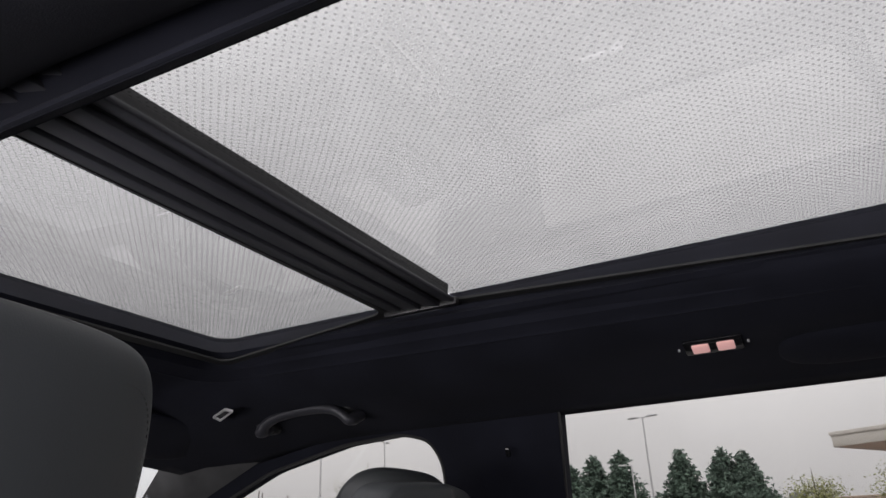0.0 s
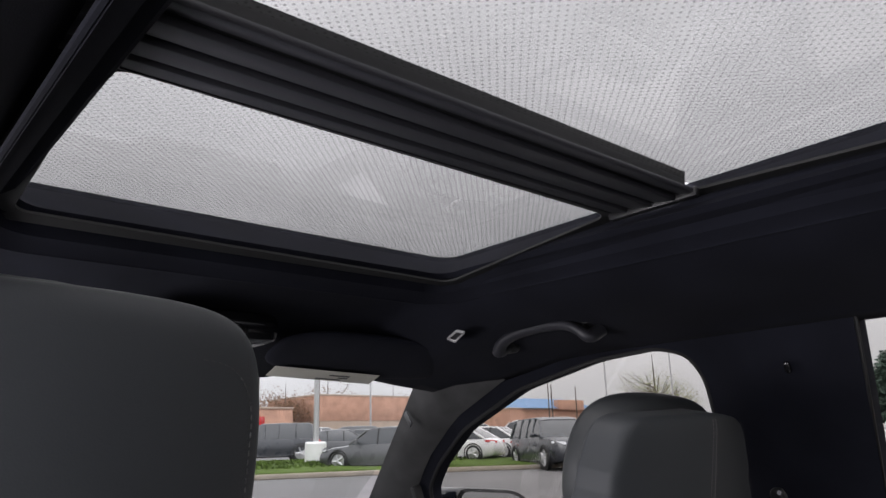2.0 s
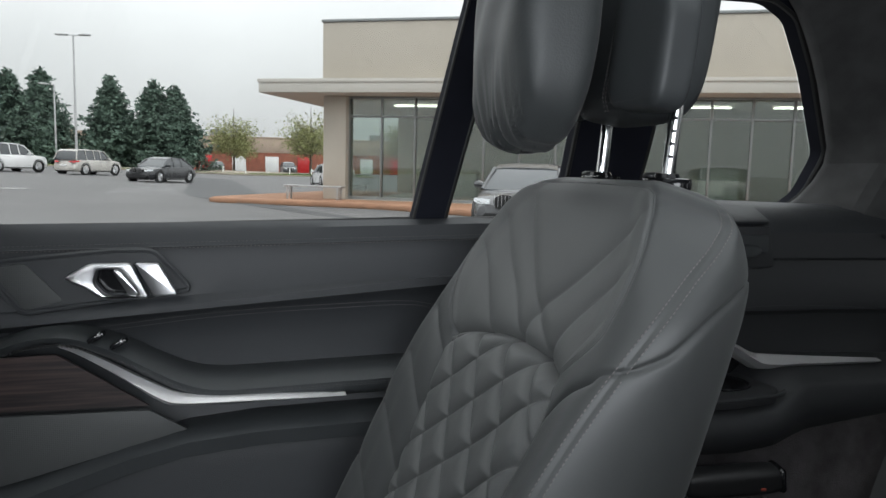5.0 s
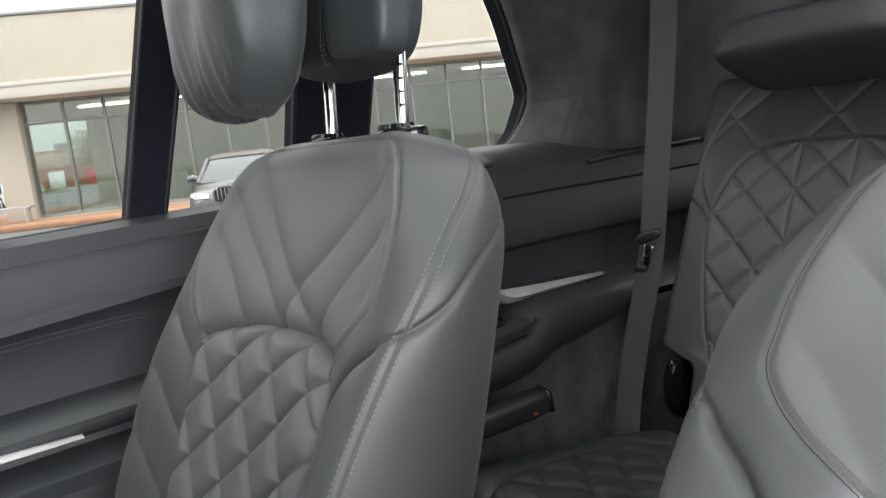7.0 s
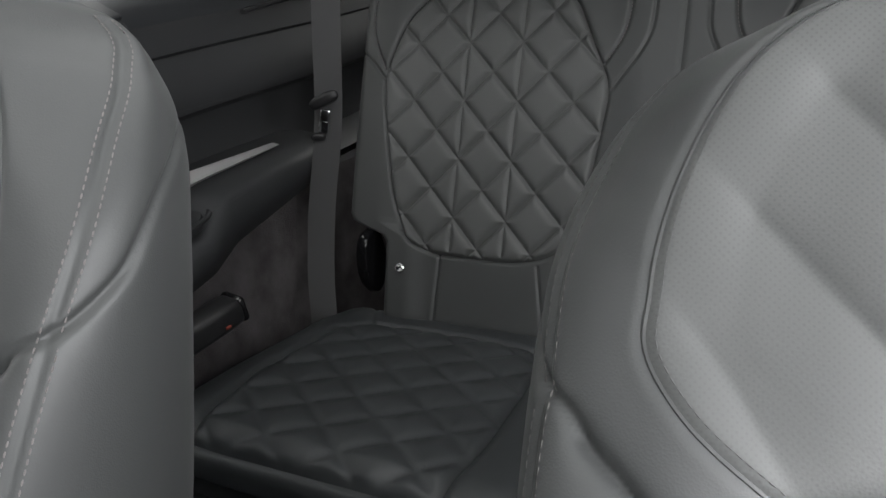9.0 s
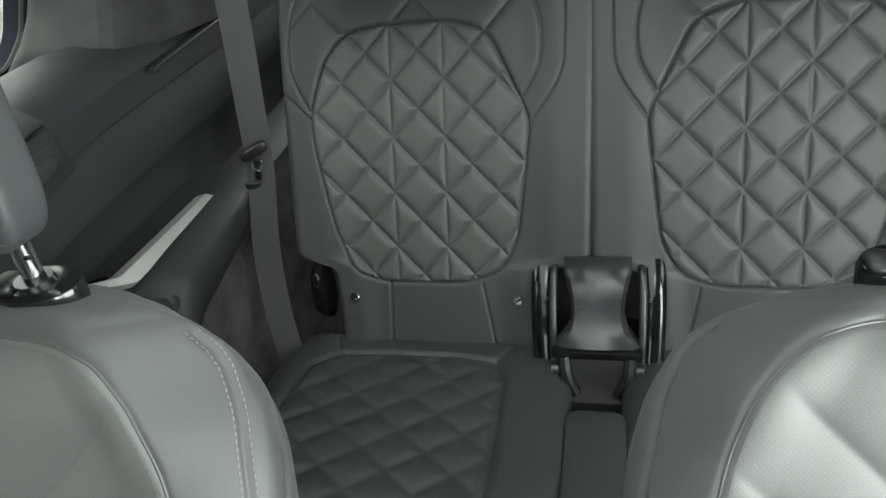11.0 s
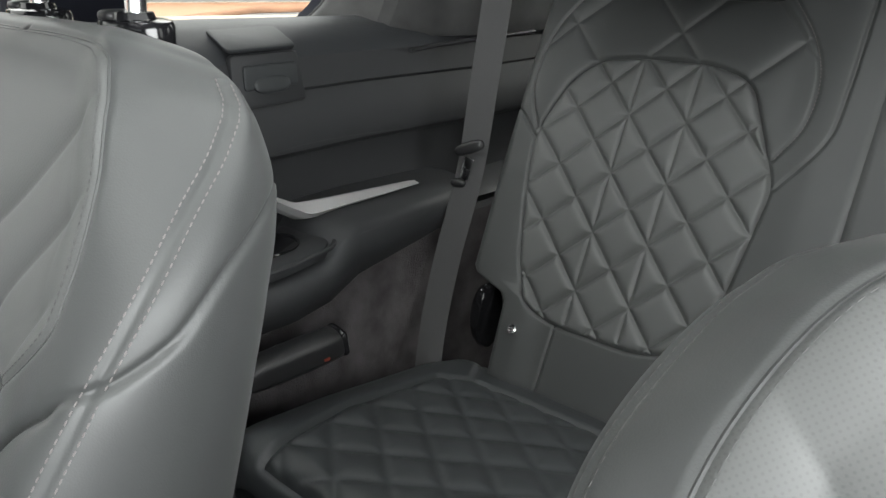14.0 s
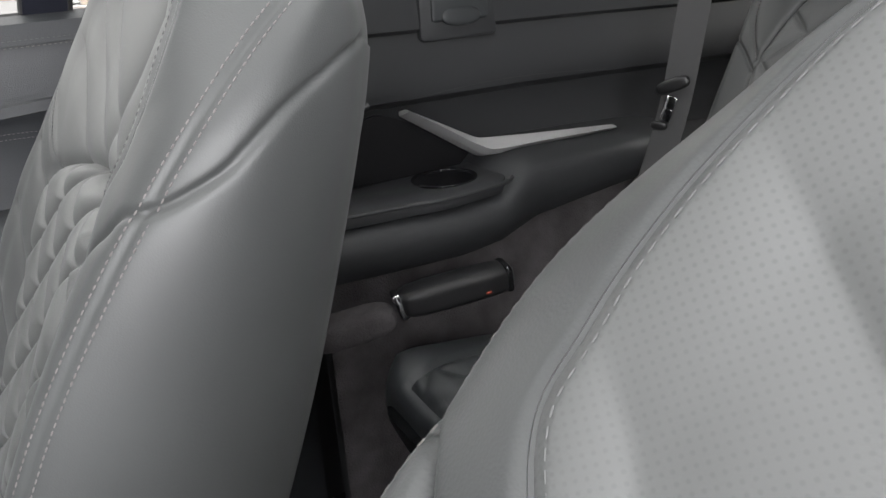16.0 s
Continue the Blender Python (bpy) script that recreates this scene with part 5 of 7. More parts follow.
def rear_door():
    t = thing("rear_door", "dark leather rear door panel with satin handle and wood inlay", "car door", kind="structure", at=(0.78, 0.55, 0.45))
    ys = np.linspace(0.985, 0.06, 30)
    # shoulder under the window, recess line, then the hollow above the armrest
    prof = [(0.800, 1.236), (0.790, 1.238), (0.775, 1.228), (0.768, 1.212), (0.766, 1.207), (0.764, 1.206), (0.765, 1.203), (0.760, 1.18), (0.752, 1.15), (0.748, 1.138), (0.742, 1.134), (0.742, 1.124), (0.752, 1.116), (0.760, 1.106), (0.768, 1.07), (0.772, 1.02), (0.768, 0.97), (0.755, 0.93), (0.750, 0.88), (0.752, 0.70), (0.760, 0.45)]
    V = []
    for y in ys:
        for i, (x, z) in enumerate(prof):
            k = 0 if i < 8 else np.interp(i, (8, 10, 14, 20), (0.6, 1, 0.6, 0))
            V.append((x, y, z - (0.019 * np.clip((y - 0.2) / 0.7, 0, 1) if i < 9 else 0) - k * max(-0.02, 0.045 * (y - 0.45) / 0.5) + (0.012 * (0.6 - y) if i < 2 else 0) * -0.6))
    obj("door_panel", V, grid_faces(len(ys), len(prof))[:, ::-1], SOFT, t, "dark soft door trim", sharp=35)
    # stitched seams
    stitches("stitching", [(0.7625, y, 1.2045 - 0.019 * float(np.clip((y - 0.2) / 0.7, 0, 1))) for y in np.linspace(0.97, 0.10, 30)], t, 0.003, 0.0025, 0.0006, material=THREAD_MID)
    stitches("stitching", [(0.7655, y, 1.2115 - 0.019 * float(np.clip((y - 0.2) / 0.7, 0, 1))) for y in np.linspace(0.97, 0.10, 30)], t, 0.003, 0.0025, 0.0006, material=THREAD_DARK)
    # armrest: swoops up to the window switches
    pathy = [0.93, 0.885, 0.84, 0.79, 0.74, 0.69, 0.65, 0.61, 0.55, 0.45, 0.34, 0.22, 0.10]
    patht = [1.050, 1.068, 1.084, 1.088, 1.073, 1.047, 1.028, 1.019, 1.019, 1.022, 1.025, 1.028, 1.03]
    S = []
    for y, zt in zip(*[smooth_path(np.stack([pathy, patht], 1), 4)[:, i] for i in (0, 1)]):
        w = np.interp(y, (0.10, 0.6, 0.8, 0.93), (0.046, 0.046, 0.030, 0.016))
        q = np.interp(y, (0.60, 0.70, 0.80), (1.0, 0.75, 0.5))
        S.append([(0.775, y, zt + 0.002), (0.745 - w * 0.35, y, zt + 0.004), (0.74 - w * 0.8, y, zt), (0.735 - w, y, zt - 0.010 * q), (0.737 - w, y, zt - 0.022 * q), (0.745 - w * 0.8, y, zt - 0.035 * q), (0.76, y, zt - 0.05 * q)])
    obj("armrest", *loft(S), LEATHER_DARK, t, "padded black leather armrest", sharp=50)
    arm_line = smooth_path([(0.735 - np.interp(y, (0.10, 0.6, 0.8, 0.93), (0.046, 0.046, 0.030, 0.016)) - 0.0005, y, zt - 0.014) for y, zt in zip(pathy, patht)], 6)
    for dz in (0.0, -0.0045):
        stitches("stitching", arm_line + (0.0006, 0, dz * 0.6), t, 0.0032, 0.0024, 0.0005, material=THREAD_DARK)
    up = smooth_path([(0.757, 0.76, 1.085), (0.755, 0.60, 1.102), (0.755, 0.43, 1.110), (0.757, 0.33, 1.111), (0.760, 0.27, 1.098)], 8)
    stitches("stitching", up, t)
    stitches("stitching", up - (0, 0, 0.006), t)
    # satin strip below the armrest
    bent_strip("trim_strip",
               [(0.722, 0.802, 1.071), (0.719, 0.772, 1.061), (0.710, 0.730, 1.041), (0.703, 0.694, 1.023), (0.699, 0.668, 1.011), (0.695, 0.643, 1.005), (0.692, 0.576, 1.002), (0.689, 0.494, 1.000), (0.687, 0.435, 0.998)],
               [(0.721, 0.804, 1.068), (0.716, 0.776, 1.055), (0.707, 0.738, 1.034), (0.699, 0.705, 1.013), (0.693, 0.682, 0.999), (0.689, 0.656, 0.991), (0.687, 0.577, 0.991), (0.685, 0.495, 0.992), (0.685, 0.435, 0.993)],
               (0.016, 0, -0.003), SATIN, t, "satin aluminium strip with a bend")
    # wood inlay and the loudspeaker grille below it
    w = plate("wood_inlay", [(0.935, 0.985), (0.892, 1.045), (0.87, 1.056), (0.805, 1.058), (0.695, 0.984)], [], lambda a, b: (0.722, a, b), (-0.004, 0, 0), WOOD, t, "dark striped wood inlay")
    plate("speaker_grille", [(0.935, 0.980), (0.695, 0.978), (0.645, 0.948), (0.84, 0.895), (0.945, 0.87)], [], lambda a, b: (0.722, a, b), (-0.006, 0, 0), GRILLE, t, "dark perforated loudspeaker grille", 0.002)
    S = []
    for y, z in ((0.99, 0.855), (0.84, 0.885), (0.72, 0.925), (0.645, 0.943), (0.55, 0.952), (0.40, 0.956), (0.10, 0.96)):
        S.append([(0.760, y, z + 0.006), (0.712, y, z + 0.004), (0.700, y, z - 0.008), (0.706, y, z - 0.030), (0.760, y, z - 0.045)])
    obj("pocket_rim", *loft(S), LEATHER_DARK, t, "padded rim of the door pocket", sharp=50)
    # handle in its recess, small loudspeaker beside it
    rec = rounded([(0.895, 1.160), (0.880, 1.176), (0.735, 1.190), (0.690, 1.190), (0.640, 1.136), (0.852, 1.108)], 0.012, 4)
    ring = [(0.7500 + 0.10 * (b - 1.15), a, b) for a, b in rec]
    obj("recess_edge", *tube(ring, 0.0035, 6, closed=True), SOFT, t)
    plate("handle_plate", rec, [], lambda a, b: (0.752 + 0.10 * (b - 1.15), a, b), (-0.002, 0, 0), SOFT, t)
    plate("tweeter", rounded([(0.888, 1.166), (0.848, 1.174), (0.800, 1.124), (0.848, 1.112)], 0.006, 3), [], lambda a, b: (0.752 + 0.10 * (b - 1.15), a, b), (-0.004, 0, 0), GRILLE, t, "small perforated loudspeaker cover", 0.0015)
    bow_handle(t, 0.797, 1.157, 0.738)
    # switches on the armrest
    for y, z in ((0.755, 1.083), (0.728, 1.074)):
        sw = box("switch", (0.016, 0.022, 0.006), (0.705, y, z), GLOSS, t, 0.0015, turn=(-28, 0, 0))
        box("switch_edge", (0.014, 0.003, 0.002), (0.703, y - 0.004, z + 0.0042), SATIN, sw, 0)
    return t


def perf_metal(name, base, pitch):
    m = mat(name, base, 0.55, vary=0.06)
    n, l = m.node_tree.nodes, m.node_tree.links
    p = n["Principled BSDF"]
    tc = n.new("ShaderNodeTexCoord")
    v = n.new("ShaderNodeTexVoronoi")
    v.inputs["Scale"].default_value, v.inputs["Randomness"].default_value = 1 / pitch, 0.0
    b = n.new("ShaderNodeBump")
    b.inputs["Strength"].default_value, b.inputs["Distance"].default_value = 0.5, 0.001
    l.new(tc.outputs["Object"], v.inputs["Vector"])
    l.new(v.outputs["Distance"], b.inputs["Height"])
    l.new(b.outputs["Normal"], p.inputs["Normal"])
    return m


GRILLE = perf_metal("speaker_mesh", (0.05, 0.052, 0.052), 0.0025)
rear_door()


def front_door():
    t = thing("front_door", "dark leather front door panel with satin handle", "car door", kind="structure", at=(0.78, 1.5, 0.45))
    ys = np.linspace(1.93, 1.03, 26)
    prof = [(0.800, 1.205), (0.788, 1.208), (0.775, 1.200), (0.766, 1.185), (0.760, 1.16), (0.752, 1.12), (0.742, 1.108), (0.742, 1.096), (0.755, 1.085), (0.768, 1.05), (0.772, 1.0), (0.765, 0.94), (0.752, 0.90), (0.752, 0.7), (0.76, 0.45)]
    V = [(x, y, z + (0 if i < 4 else (-0.055 * (y - 1.45) / 0.45 if i < 12 else 0))) for y in ys for i, (x, z) in enumerate(prof)]
    obj("door_panel", V, grid_faces(len(ys), len(prof))[:, ::-1], SOFT, t, "dark soft door trim", sharp=35)
    stitches("stitching", [(0.7635, y, 1.186) for y in np.linspace(1.88, 1.1, 20)], t, 0.003, 0.0025, 0.0005, material=THREAD_DARK)
    rec = rounded([(1.885, 1.150), (1.860, 1.168), (1.620, 1.182), (1.590, 1.178), (1.540, 1.122), (1.815, 1.085)], 0.012, 4)
    obj("recess_edge", *tube([(0.752, a, b) for a, b in rec], 0.0035, 6, closed=True), SOFT, t)
    plate("handle_plate", rec, [], lambda a, b: (0.754, a, b), (-0.002, 0, 0), SOFT, t)
    bow_handle(t, 1.758, 1.144, 0.742, 1.22)
    for i in range(2):
        for j in range(2):
            box("seat_switch", (0.006, 0.03, 0.016), (0.749, 1.85 - 0.042 * i, 1.140 - 0.024 * j - 0.008 * i), SOFT, t, 0.003)
    S = []
    for y, zt, w in ((1.93, 1.02, 0.05), (1.80, 1.045, 0.07), (1.70, 1.045, 0.085), (1.60, 1.02, 0.09), (1.50, 0.985, 0.09), (1.35, 0.975, 0.09), (1.05, 0.98, 0.09)):
        S.append([(0.775, y, zt + 0.002), (0.745 - w * 0.4, y, zt + 0.004), (0.74 - w * 0.85, y, zt - 0.002), (0.735 - w, y, zt - 0.014), (0.745 - w * 0.8, y, zt - 0.035), (0.77, y, zt - 0.05)])
    obj("armrest", *loft(S), LEATHER_DARK, t, "padded black leather armrest", sharp=50)
    stitches("stitching", [(0.748, y, z) for y, z in zip(np.linspace(1.82, 1.2, 30), np.linspace(1.055, 1.115, 30))], t, material=THREAD_DARK)
    for y in (1.70, 1.675):
        sw = box("switch", (0.02, 0.022, 0.007), (0.70, y, 1.052), GLOSS, t, 0.002)
        box("switch_edge", (0.016, 0.003, 0.002), (0.70, y - 0.004, 1.057), SATIN, sw, 0)
    # corner cover with a loudspeaker in front of the window
    cov = plate("corner_cover", rounded([(2.05, 1.19), (2.03, 1.235), (1.945, 1.305), (1.905, 1.315), (1.868, 1.315), (1.868, 1.185)], 0.01, 3), [], lambda a, b: (0.752, a, b), (-0.006, 0, 0), PLASTIC, t, "black corner cover", 0.002)
    plate("tweeter", rounded([(1.995, 1.222), (1.945, 1.285), (1.895, 1.297), (1.888, 1.205), (1.95, 1.215)], 0.008, 3), [], lambda a, b: (0.746, a, b), (-0.003, 0, 0), GRILLE, cov, "perforated loudspeaker cover", 0.001)
    box("badge", (0.002, 0.045, 0.004), (0.744, 1.97, 1.206), SATIN, cov, 0.0005)
    box("window_post", (0.022, 0.014, 0.20), (0.755, 1.869, 1.26), RUBBER, t, 0.003, turn=(0, -21, 0))
    return t


front_door()


def mirror():
    t = thing("wing_mirror", "black outside mirror with glass facing the cabin", "wing mirror", at=(0.95, 2.0, 1.18))
    c = np.array((1.088, 1.985, 1.250))
    R = np.array(Euler((radians(4), 0, radians(-21))).to_matrix())
    outline = np.array(rounded([(-0.114, 0.073), (0.050, 0.060), (0.104, 0.010), (0.106, -0.045), (0.070, -0.082), (-0.088, -0.070)], 0.032, 6))

    def ring(grow, y):
        return [tuple(c + R @ np.array((a * (1 + grow / 0.11), y, b * (1 + grow / 0.078)))) for a, b in outline]
    # the housing tapers forward and inboard from the glass
    S = [ring(0.013, -0.012)]
    for f, sx, dx in ((0.02, 1.18, -0.030), (0.05, 1.20, -0.052), (0.085, 1.08, -0.050), (0.115, 0.80, -0.026), (0.130, 0.40, -0.020)):
        S.append([tuple(c + R @ np.array((a * sx + dx, f, b * min(sx, 1.12)))) for a, b in outline])
    obj("shell", *loft(S), MIRROR_SHELL, t, "gloss dark mirror housing", sharp=50)
    obj("bezel", *loft([ring(0.013, -0.012), ring(0.011, -0.024), ring(0.002, -0.026), ring(0.0, -0.018)], cap=False), GLOSS, t)
    g = ring(0.001, -0.019)
    obj("mirror_glass", [tuple(c + R @ np.array((0, -0.019, 0)))] + g, [(0, i + 1, (i + 1) % len(g) + 1) for i in range(len(g))], MIRROR, t, "mirror glass")
    obj("stalk", *tube([(0.80, 2.02, 1.180), (0.88, 2.01, 1.190), (0.99, 2.0, 1.20)], [0.022, 0.02, 0.025], 10), PLASTIC, t)
    pad("foot", (0.985, 2.0, 1.172), (0.09, 0.035, 0.010), PLASTIC, t, (0, 0, -12), 4, 3, 28, 10)
    return t


MIRROR_SHELL = mat("dark_blue_paint", (0.010, 0.012, 0.018), 0.15, coat=0.5, vary=0.05)
mirror()


# ---- dashboard ----
def dashboard():
    t = thing("dashboard", "dark dashboard with air vents and wood trim", "dashboard", kind="structure", at=(XC, 2.05, 0.6))
    S = []
    for x in np.linspace(-0.72, 0.73, 12):
        S.append([(x, 2.62, 1.12), (x, 2.35, 1.185), (x, 2.05, 1.205), (x, 1.93, 1.200), (x, 1.865, 1.18), (x, 1.85, 1.13), (x, 1.86, 1.08), (x, 1.90, 0.98), (x, 2.0, 0.6), (x, 2.62, 0.6)])
    obj("body", *loft(S), SOFT, t, "soft dark dashboard top", sharp=40)
    box("wood_trim", (0.60, 0.012, 0.06), (0.20, 1.848, 1.135), WOOD, t, 0.004, "dark wood dashboard trim")
    box("metal_trim", (0.62, 0.012, 0.012), (0.20, 1.843, 1.098), SATIN, t, 0.003)
    # vent with slats and a satin frame
    fr = rounded([(0.513, 1.186), (0.600, 1.192), (0.668, 1.118), (0.655, 1.100), (0.535, 1.104)], 0.012, 4)
    hl = rounded([(0.528, 1.174), (0.590, 1.178), (0.645, 1.120), (0.640, 1.112), (0.546, 1.114)], 0.008, 4)
    vent = plate("vent_frame", fr, [hl], lambda a, b: (a, 1.80, b), (0, 0.05, 0), SATIN, t, "satin air vent frame", 0.003)
    plate("vent_back", hl, [], lambda a, b: (a, 1.842, b), (0, 0.004, 0), GLOSS, vent)
    for i in range(4):
        box("vent_slat", (0.10, 0.022, 0.003), (0.585, 1.818, 1.122 + 0.014 * i), PLASTIC, vent, 0.001, turn=(15, 6, 0))
    box("vent_knob", (0.014, 0.008, 0.016), (0.605, 1.806, 1.134), SATIN, vent, 0.003, turn=(0, 20, 0))
    # loudspeaker with pyramids on top
    for i in range(5):
        for j in range(4):
            p = np.array((0.535 + 0.016 * i + 0.004 * j, 1.85 + 0.016 * j, 1.205))
            obj("pyramid", [p + (-0.007, -0.007, -0.012), p + (0.007, -0.007, -0.012), p + (0.007, 0.007, -0.012), p + (-0.007, 0.007, -0.012), p + (0, 0, 0.004)], [(0, 1, 4), (1, 2, 4), (2, 3, 4), (3, 0, 4)], SATIN_DARK, t, smooth=False)
    # centre screen, seen behind the driver's head restraint
    scn = box("screen", (0.34, 0.02, 0.13), (0.03, 1.80, 1.215), GLOSS, t, 0.006, "dark centre display", turn=(-8, 0, 8))
    for i, w in enumerate((0.10, 0.06, 0.08)):
        box("text_bar", (w, 0.001, 0.006), (0.02 + 0.03 * i, 1.787, 1.235 - 0.022 * i), WHITE_PRINT, scn, 0, turn=(-8, 0, 8))
    # shelf between the seats
    box("console", (0.22, 1.0, 0.30), (0.05, 1.45, 0.62), SOFT, t, 0.02, "dark centre console")
    return t


SATIN_DARK = mat("dark_satin_metal", (0.10, 0.10, 0.105), 0.4, metal=0.8)
dashboard()


def bonnet():
    """The car's own bonnet beyond the windscreen."""
    t = thing("bonnet", "pale silver bonnet of the car, wet with drizzle", "bonnet", kind="structure", at=(XC, 3.1, 0.5))
    S = []
    for y, z, w in ((2.66, 1.125, 0.80), (2.9, 1.145, 0.80), (3.2, 1.140, 0.79), (3.45, 1.115, 0.76), (3.60, 1.06, 0.70), (3.66, 0.95, 0.62), (3.68, 0.5, 0.60)):
        S.append([(XC - w, y, 0.4), (XC - w, y, z - 0.10), (XC - w * 0.93, y, z - 0.03), (XC - w * 0.6, y, z), (XC, y, z + 0.012), (XC + w * 0.6, y, z), (XC + w * 0.93, y, z - 0.03), (XC + w, y, z - 0.10), (XC + w, y, 0.4)])
    obj("panel", *loft(S), SKY_SHEEN_PAINT, t, "silver bonnet panel", sharp=50)
    return t


# pale silver paints in the sky that dark wet paint would mirror
SKY_SHEEN_PAINT = mat("silver_paint", (0.50, 0.49, 0.51), 0.3, coat=0.6, vary=0.04, vary_scale=3)
bonnet()


# ---- fittings on the roof lining ----
def grab_handle():
    t = thing("assist_grip", "black fold-down grab handle on the roof lining", "grab handle", at=(0.55, 1.31, 1.61))
    pts = smooth_path([(0.552, 1.390, 1.604), (0.531, 1.389, 1.593), (0.523, 1.374, 1.605), (0.522, 1.345, 1.615), (0.522, 1.294, 1.620), (0.522, 1.243, 1.618), (0.523, 1.215, 1.608), (0.531, 1.199, 1.595), (0.556, 1.196, 1.606)], 6)
    r = np.interp(np.linspace(0, 1, len(pts)), (0, 0.15, 0.25, 0.8, 0.9, 1), (0.013, 0.013, 0.0105, 0.0105, 0.013, 0.014))
    obj("grip", *tube(pts, r, 12, flat=0.75), SLAT, t, "soft black grip")
    for y, z in ((1.392, 1.606), (1.215, 1.616)):
        pad("mount", (0.551, y, z), (0.022, 0.018, 0.010), PLASTIC, t, (0, 20, 0), 4, 3, 24, 10)
    pad("recess", (0.556, 1.30, 1.633), (0.045, 0.135, 0.020), SUEDE, t, (0, 14, 0), 3, 2.4, 40, 12, "moulded suede surround")
    return t


grab_handle()


def coat_hook():
    t = thing("coat_hook", "small metal-framed coat hook on the roof lining", "coat hook", at=(0.452, 1.41, 1.63))
    R = pose(0.449, 1.405, 1.617, 6, 26, 0)
    pl = rounded([(-0.020, -0.0195), (-0.0113, -0.0338), (0.0181, 0.0233), (0.0037, 0.0321)], 0.004, 3)
    il = rounded([(-0.0145, -0.0165), (-0.0095, -0.0245), (0.0115, 0.0185), (0.0032, 0.0235)], 0.003, 3)
    plate("bezel", pl, [il], lambda a, b: R @ Vector((a, b, -0.004)), R.to_3x3() @ Vector((0, 0, 0.004)), SATIN, t, "thin satin frame", 0.0008)
    plate("flap", il, [], lambda a, b: R @ Vector((a, b, -0.002)), R.to_3x3() @ Vector((0, 0, 0.002)), PLASTIC, t)
    return t


coat_hook()


def reading_lamp():
    t = thing("reading_lamp", "roof reading lamp with two faintly lit lenses", "reading lamp", at=(0.49, 0.586, 1.63))
    R = pose(0.494, 0.593, 1.622, 0, 22, 0)
    box("housing", (0.032, 0.075, 0.010), tuple(R @ Vector((0, 0, 0.002))), GLOSS, t, 0.003, turn=R.to_3x3().to_4x4())
    for sy in (-1, 1):
        box("lens", (0.018, 0.022, 0.006), tuple(R @ Vector((0, sy * 0.016, -0.003))), LAMP, t, 0.002, "pinkish lamp lens", turn=R.to_3x3().to_4x4())
        box("rim", (0.004, 0.003, 0.003), tuple(R @ Vector((0, sy * 0.044, -0.002))), SATIN, t, 0.001, turn=R.to_3x3().to_4x4())
    return t


LAMP = mat("lamp_lens", (0.75, 0.42, 0.38), 0.35)
_p = LAMP.node_tree.nodes["Principled BSDF"]
_p.inputs["Emission Color"].default_value = (1.0, 0.55, 0.5, 1)
_p.inputs["Emission Strength"].default_value = 0.25
reading_lamp()
tagged(pad("grab_recess", (0.552, 0.42, 1.617), (0.05, 0.10, 0.018), SUEDE, None, (0, 16, 0), 3, 2.4, 40, 12), "moulded suede hollow for a rear grab handle", "grab handle")


def sun_visor():
    t = thing("sun_visor", "dark cloth sun visor folded under the roof lining", "sun visor", at=(0.33, 1.62, 1.58))
    def bend(x, y, z):
        return (x, y - 0.25 * max(0, x) ** 2 * 1.2, z - 0.10 * x * x)
    pad("panel", (0.405, 1.60, 1.600), (0.185, 0.085, 0.012), SUEDE, t, (-16, 3, -6), 3.4, 2.6, 52, 14, "cloth-covered visor panel", bend)
    R = pose(0.375, 1.655, 1.574, -16, 3, -6)
    lb = plate("label", [(-0.13, -0.022), (0.075, -0.022), (0.075, 0.022), (-0.13, 0.022)], [], lambda a, b: R @ Vector((a, b, -0.006)), R.to_3x3() @ Vector((0, 0, -0.0006)), WHITE_PRINT, t, "pale warning label with small print")
    for i, (x, w) in enumerate(((-0.04, 0.05), (0.0, 0.02), (-0.02, 0.04))):
        plate("print_bar", [(x, 0.010 - 0.009 * i), (x + w, 0.010 - 0.009 * i), (x + w, 0.014 - 0.009 * i), (x, 0.014 - 0.009 * i)], [], lambda a, b: R @ Vector((a, b, -0.0075)), R.to_3x3() @ Vector((0, 0, -0.0004)), INK, lb)
    return t


sun_visor()


def roof_console():
    t = thing("roof_console", "black overhead console with a glossy edge", "overhead console", at=(0.05, 1.50, 1.64))
    box("body", (0.21, 0.16, 0.045), (0.055, 1.55, 1.615), GLOSS, t, 0.015)
    pad("cover", (0.03, 1.53, 1.602), (0.095, 0.07, 0.014), PLASTIC, t, (-6, 0, 0), 4, 3, 36, 12)
    return t


roof_console()
anchor = thing("belt_anchor", "small dark belt guide with a metal stud on the middle pillar", "belt anchor", at=(0.61, 0.978, 1.36))
pad("guide", (0.618, 0.982, 1.362), (0.006, 0.010, 0.016), PLASTIC, anchor, (0, -20, 0), 4, 3, 24, 12)
obj("stud", *tube([(0.604, 0.975, 1.372), (0.612, 0.978, 1.371)], (0.0025, 0.0035), 10), METAL_DARK, anchor, "dark metal stud")
tagged(pad("pillar_hook", (0.662, 0.966, 1.532), (0.003, 0.0045, 0.009), GLOSS, None, (0, -20, 0), 4, 3, 20, 10), "small black hook on the middle pillar", "hook")
line = smooth_path([(0.612, 0.980, 1.362), (0.608, 1.000, 1.300), (0.603, 1.030, 1.220), (0.597, 1.070, 1.10), (0.590, 1.12, 0.95), (0.585, 1.15, 0.75)], 5)
strap = [[(x + a * 0.8, y + a * 0.6 + b, z) for a, b in ((-0.022, 0.001), (0.022, 0.001), (0.022, -0.001), (-0.022, -0.001))] for x, y, z in line]
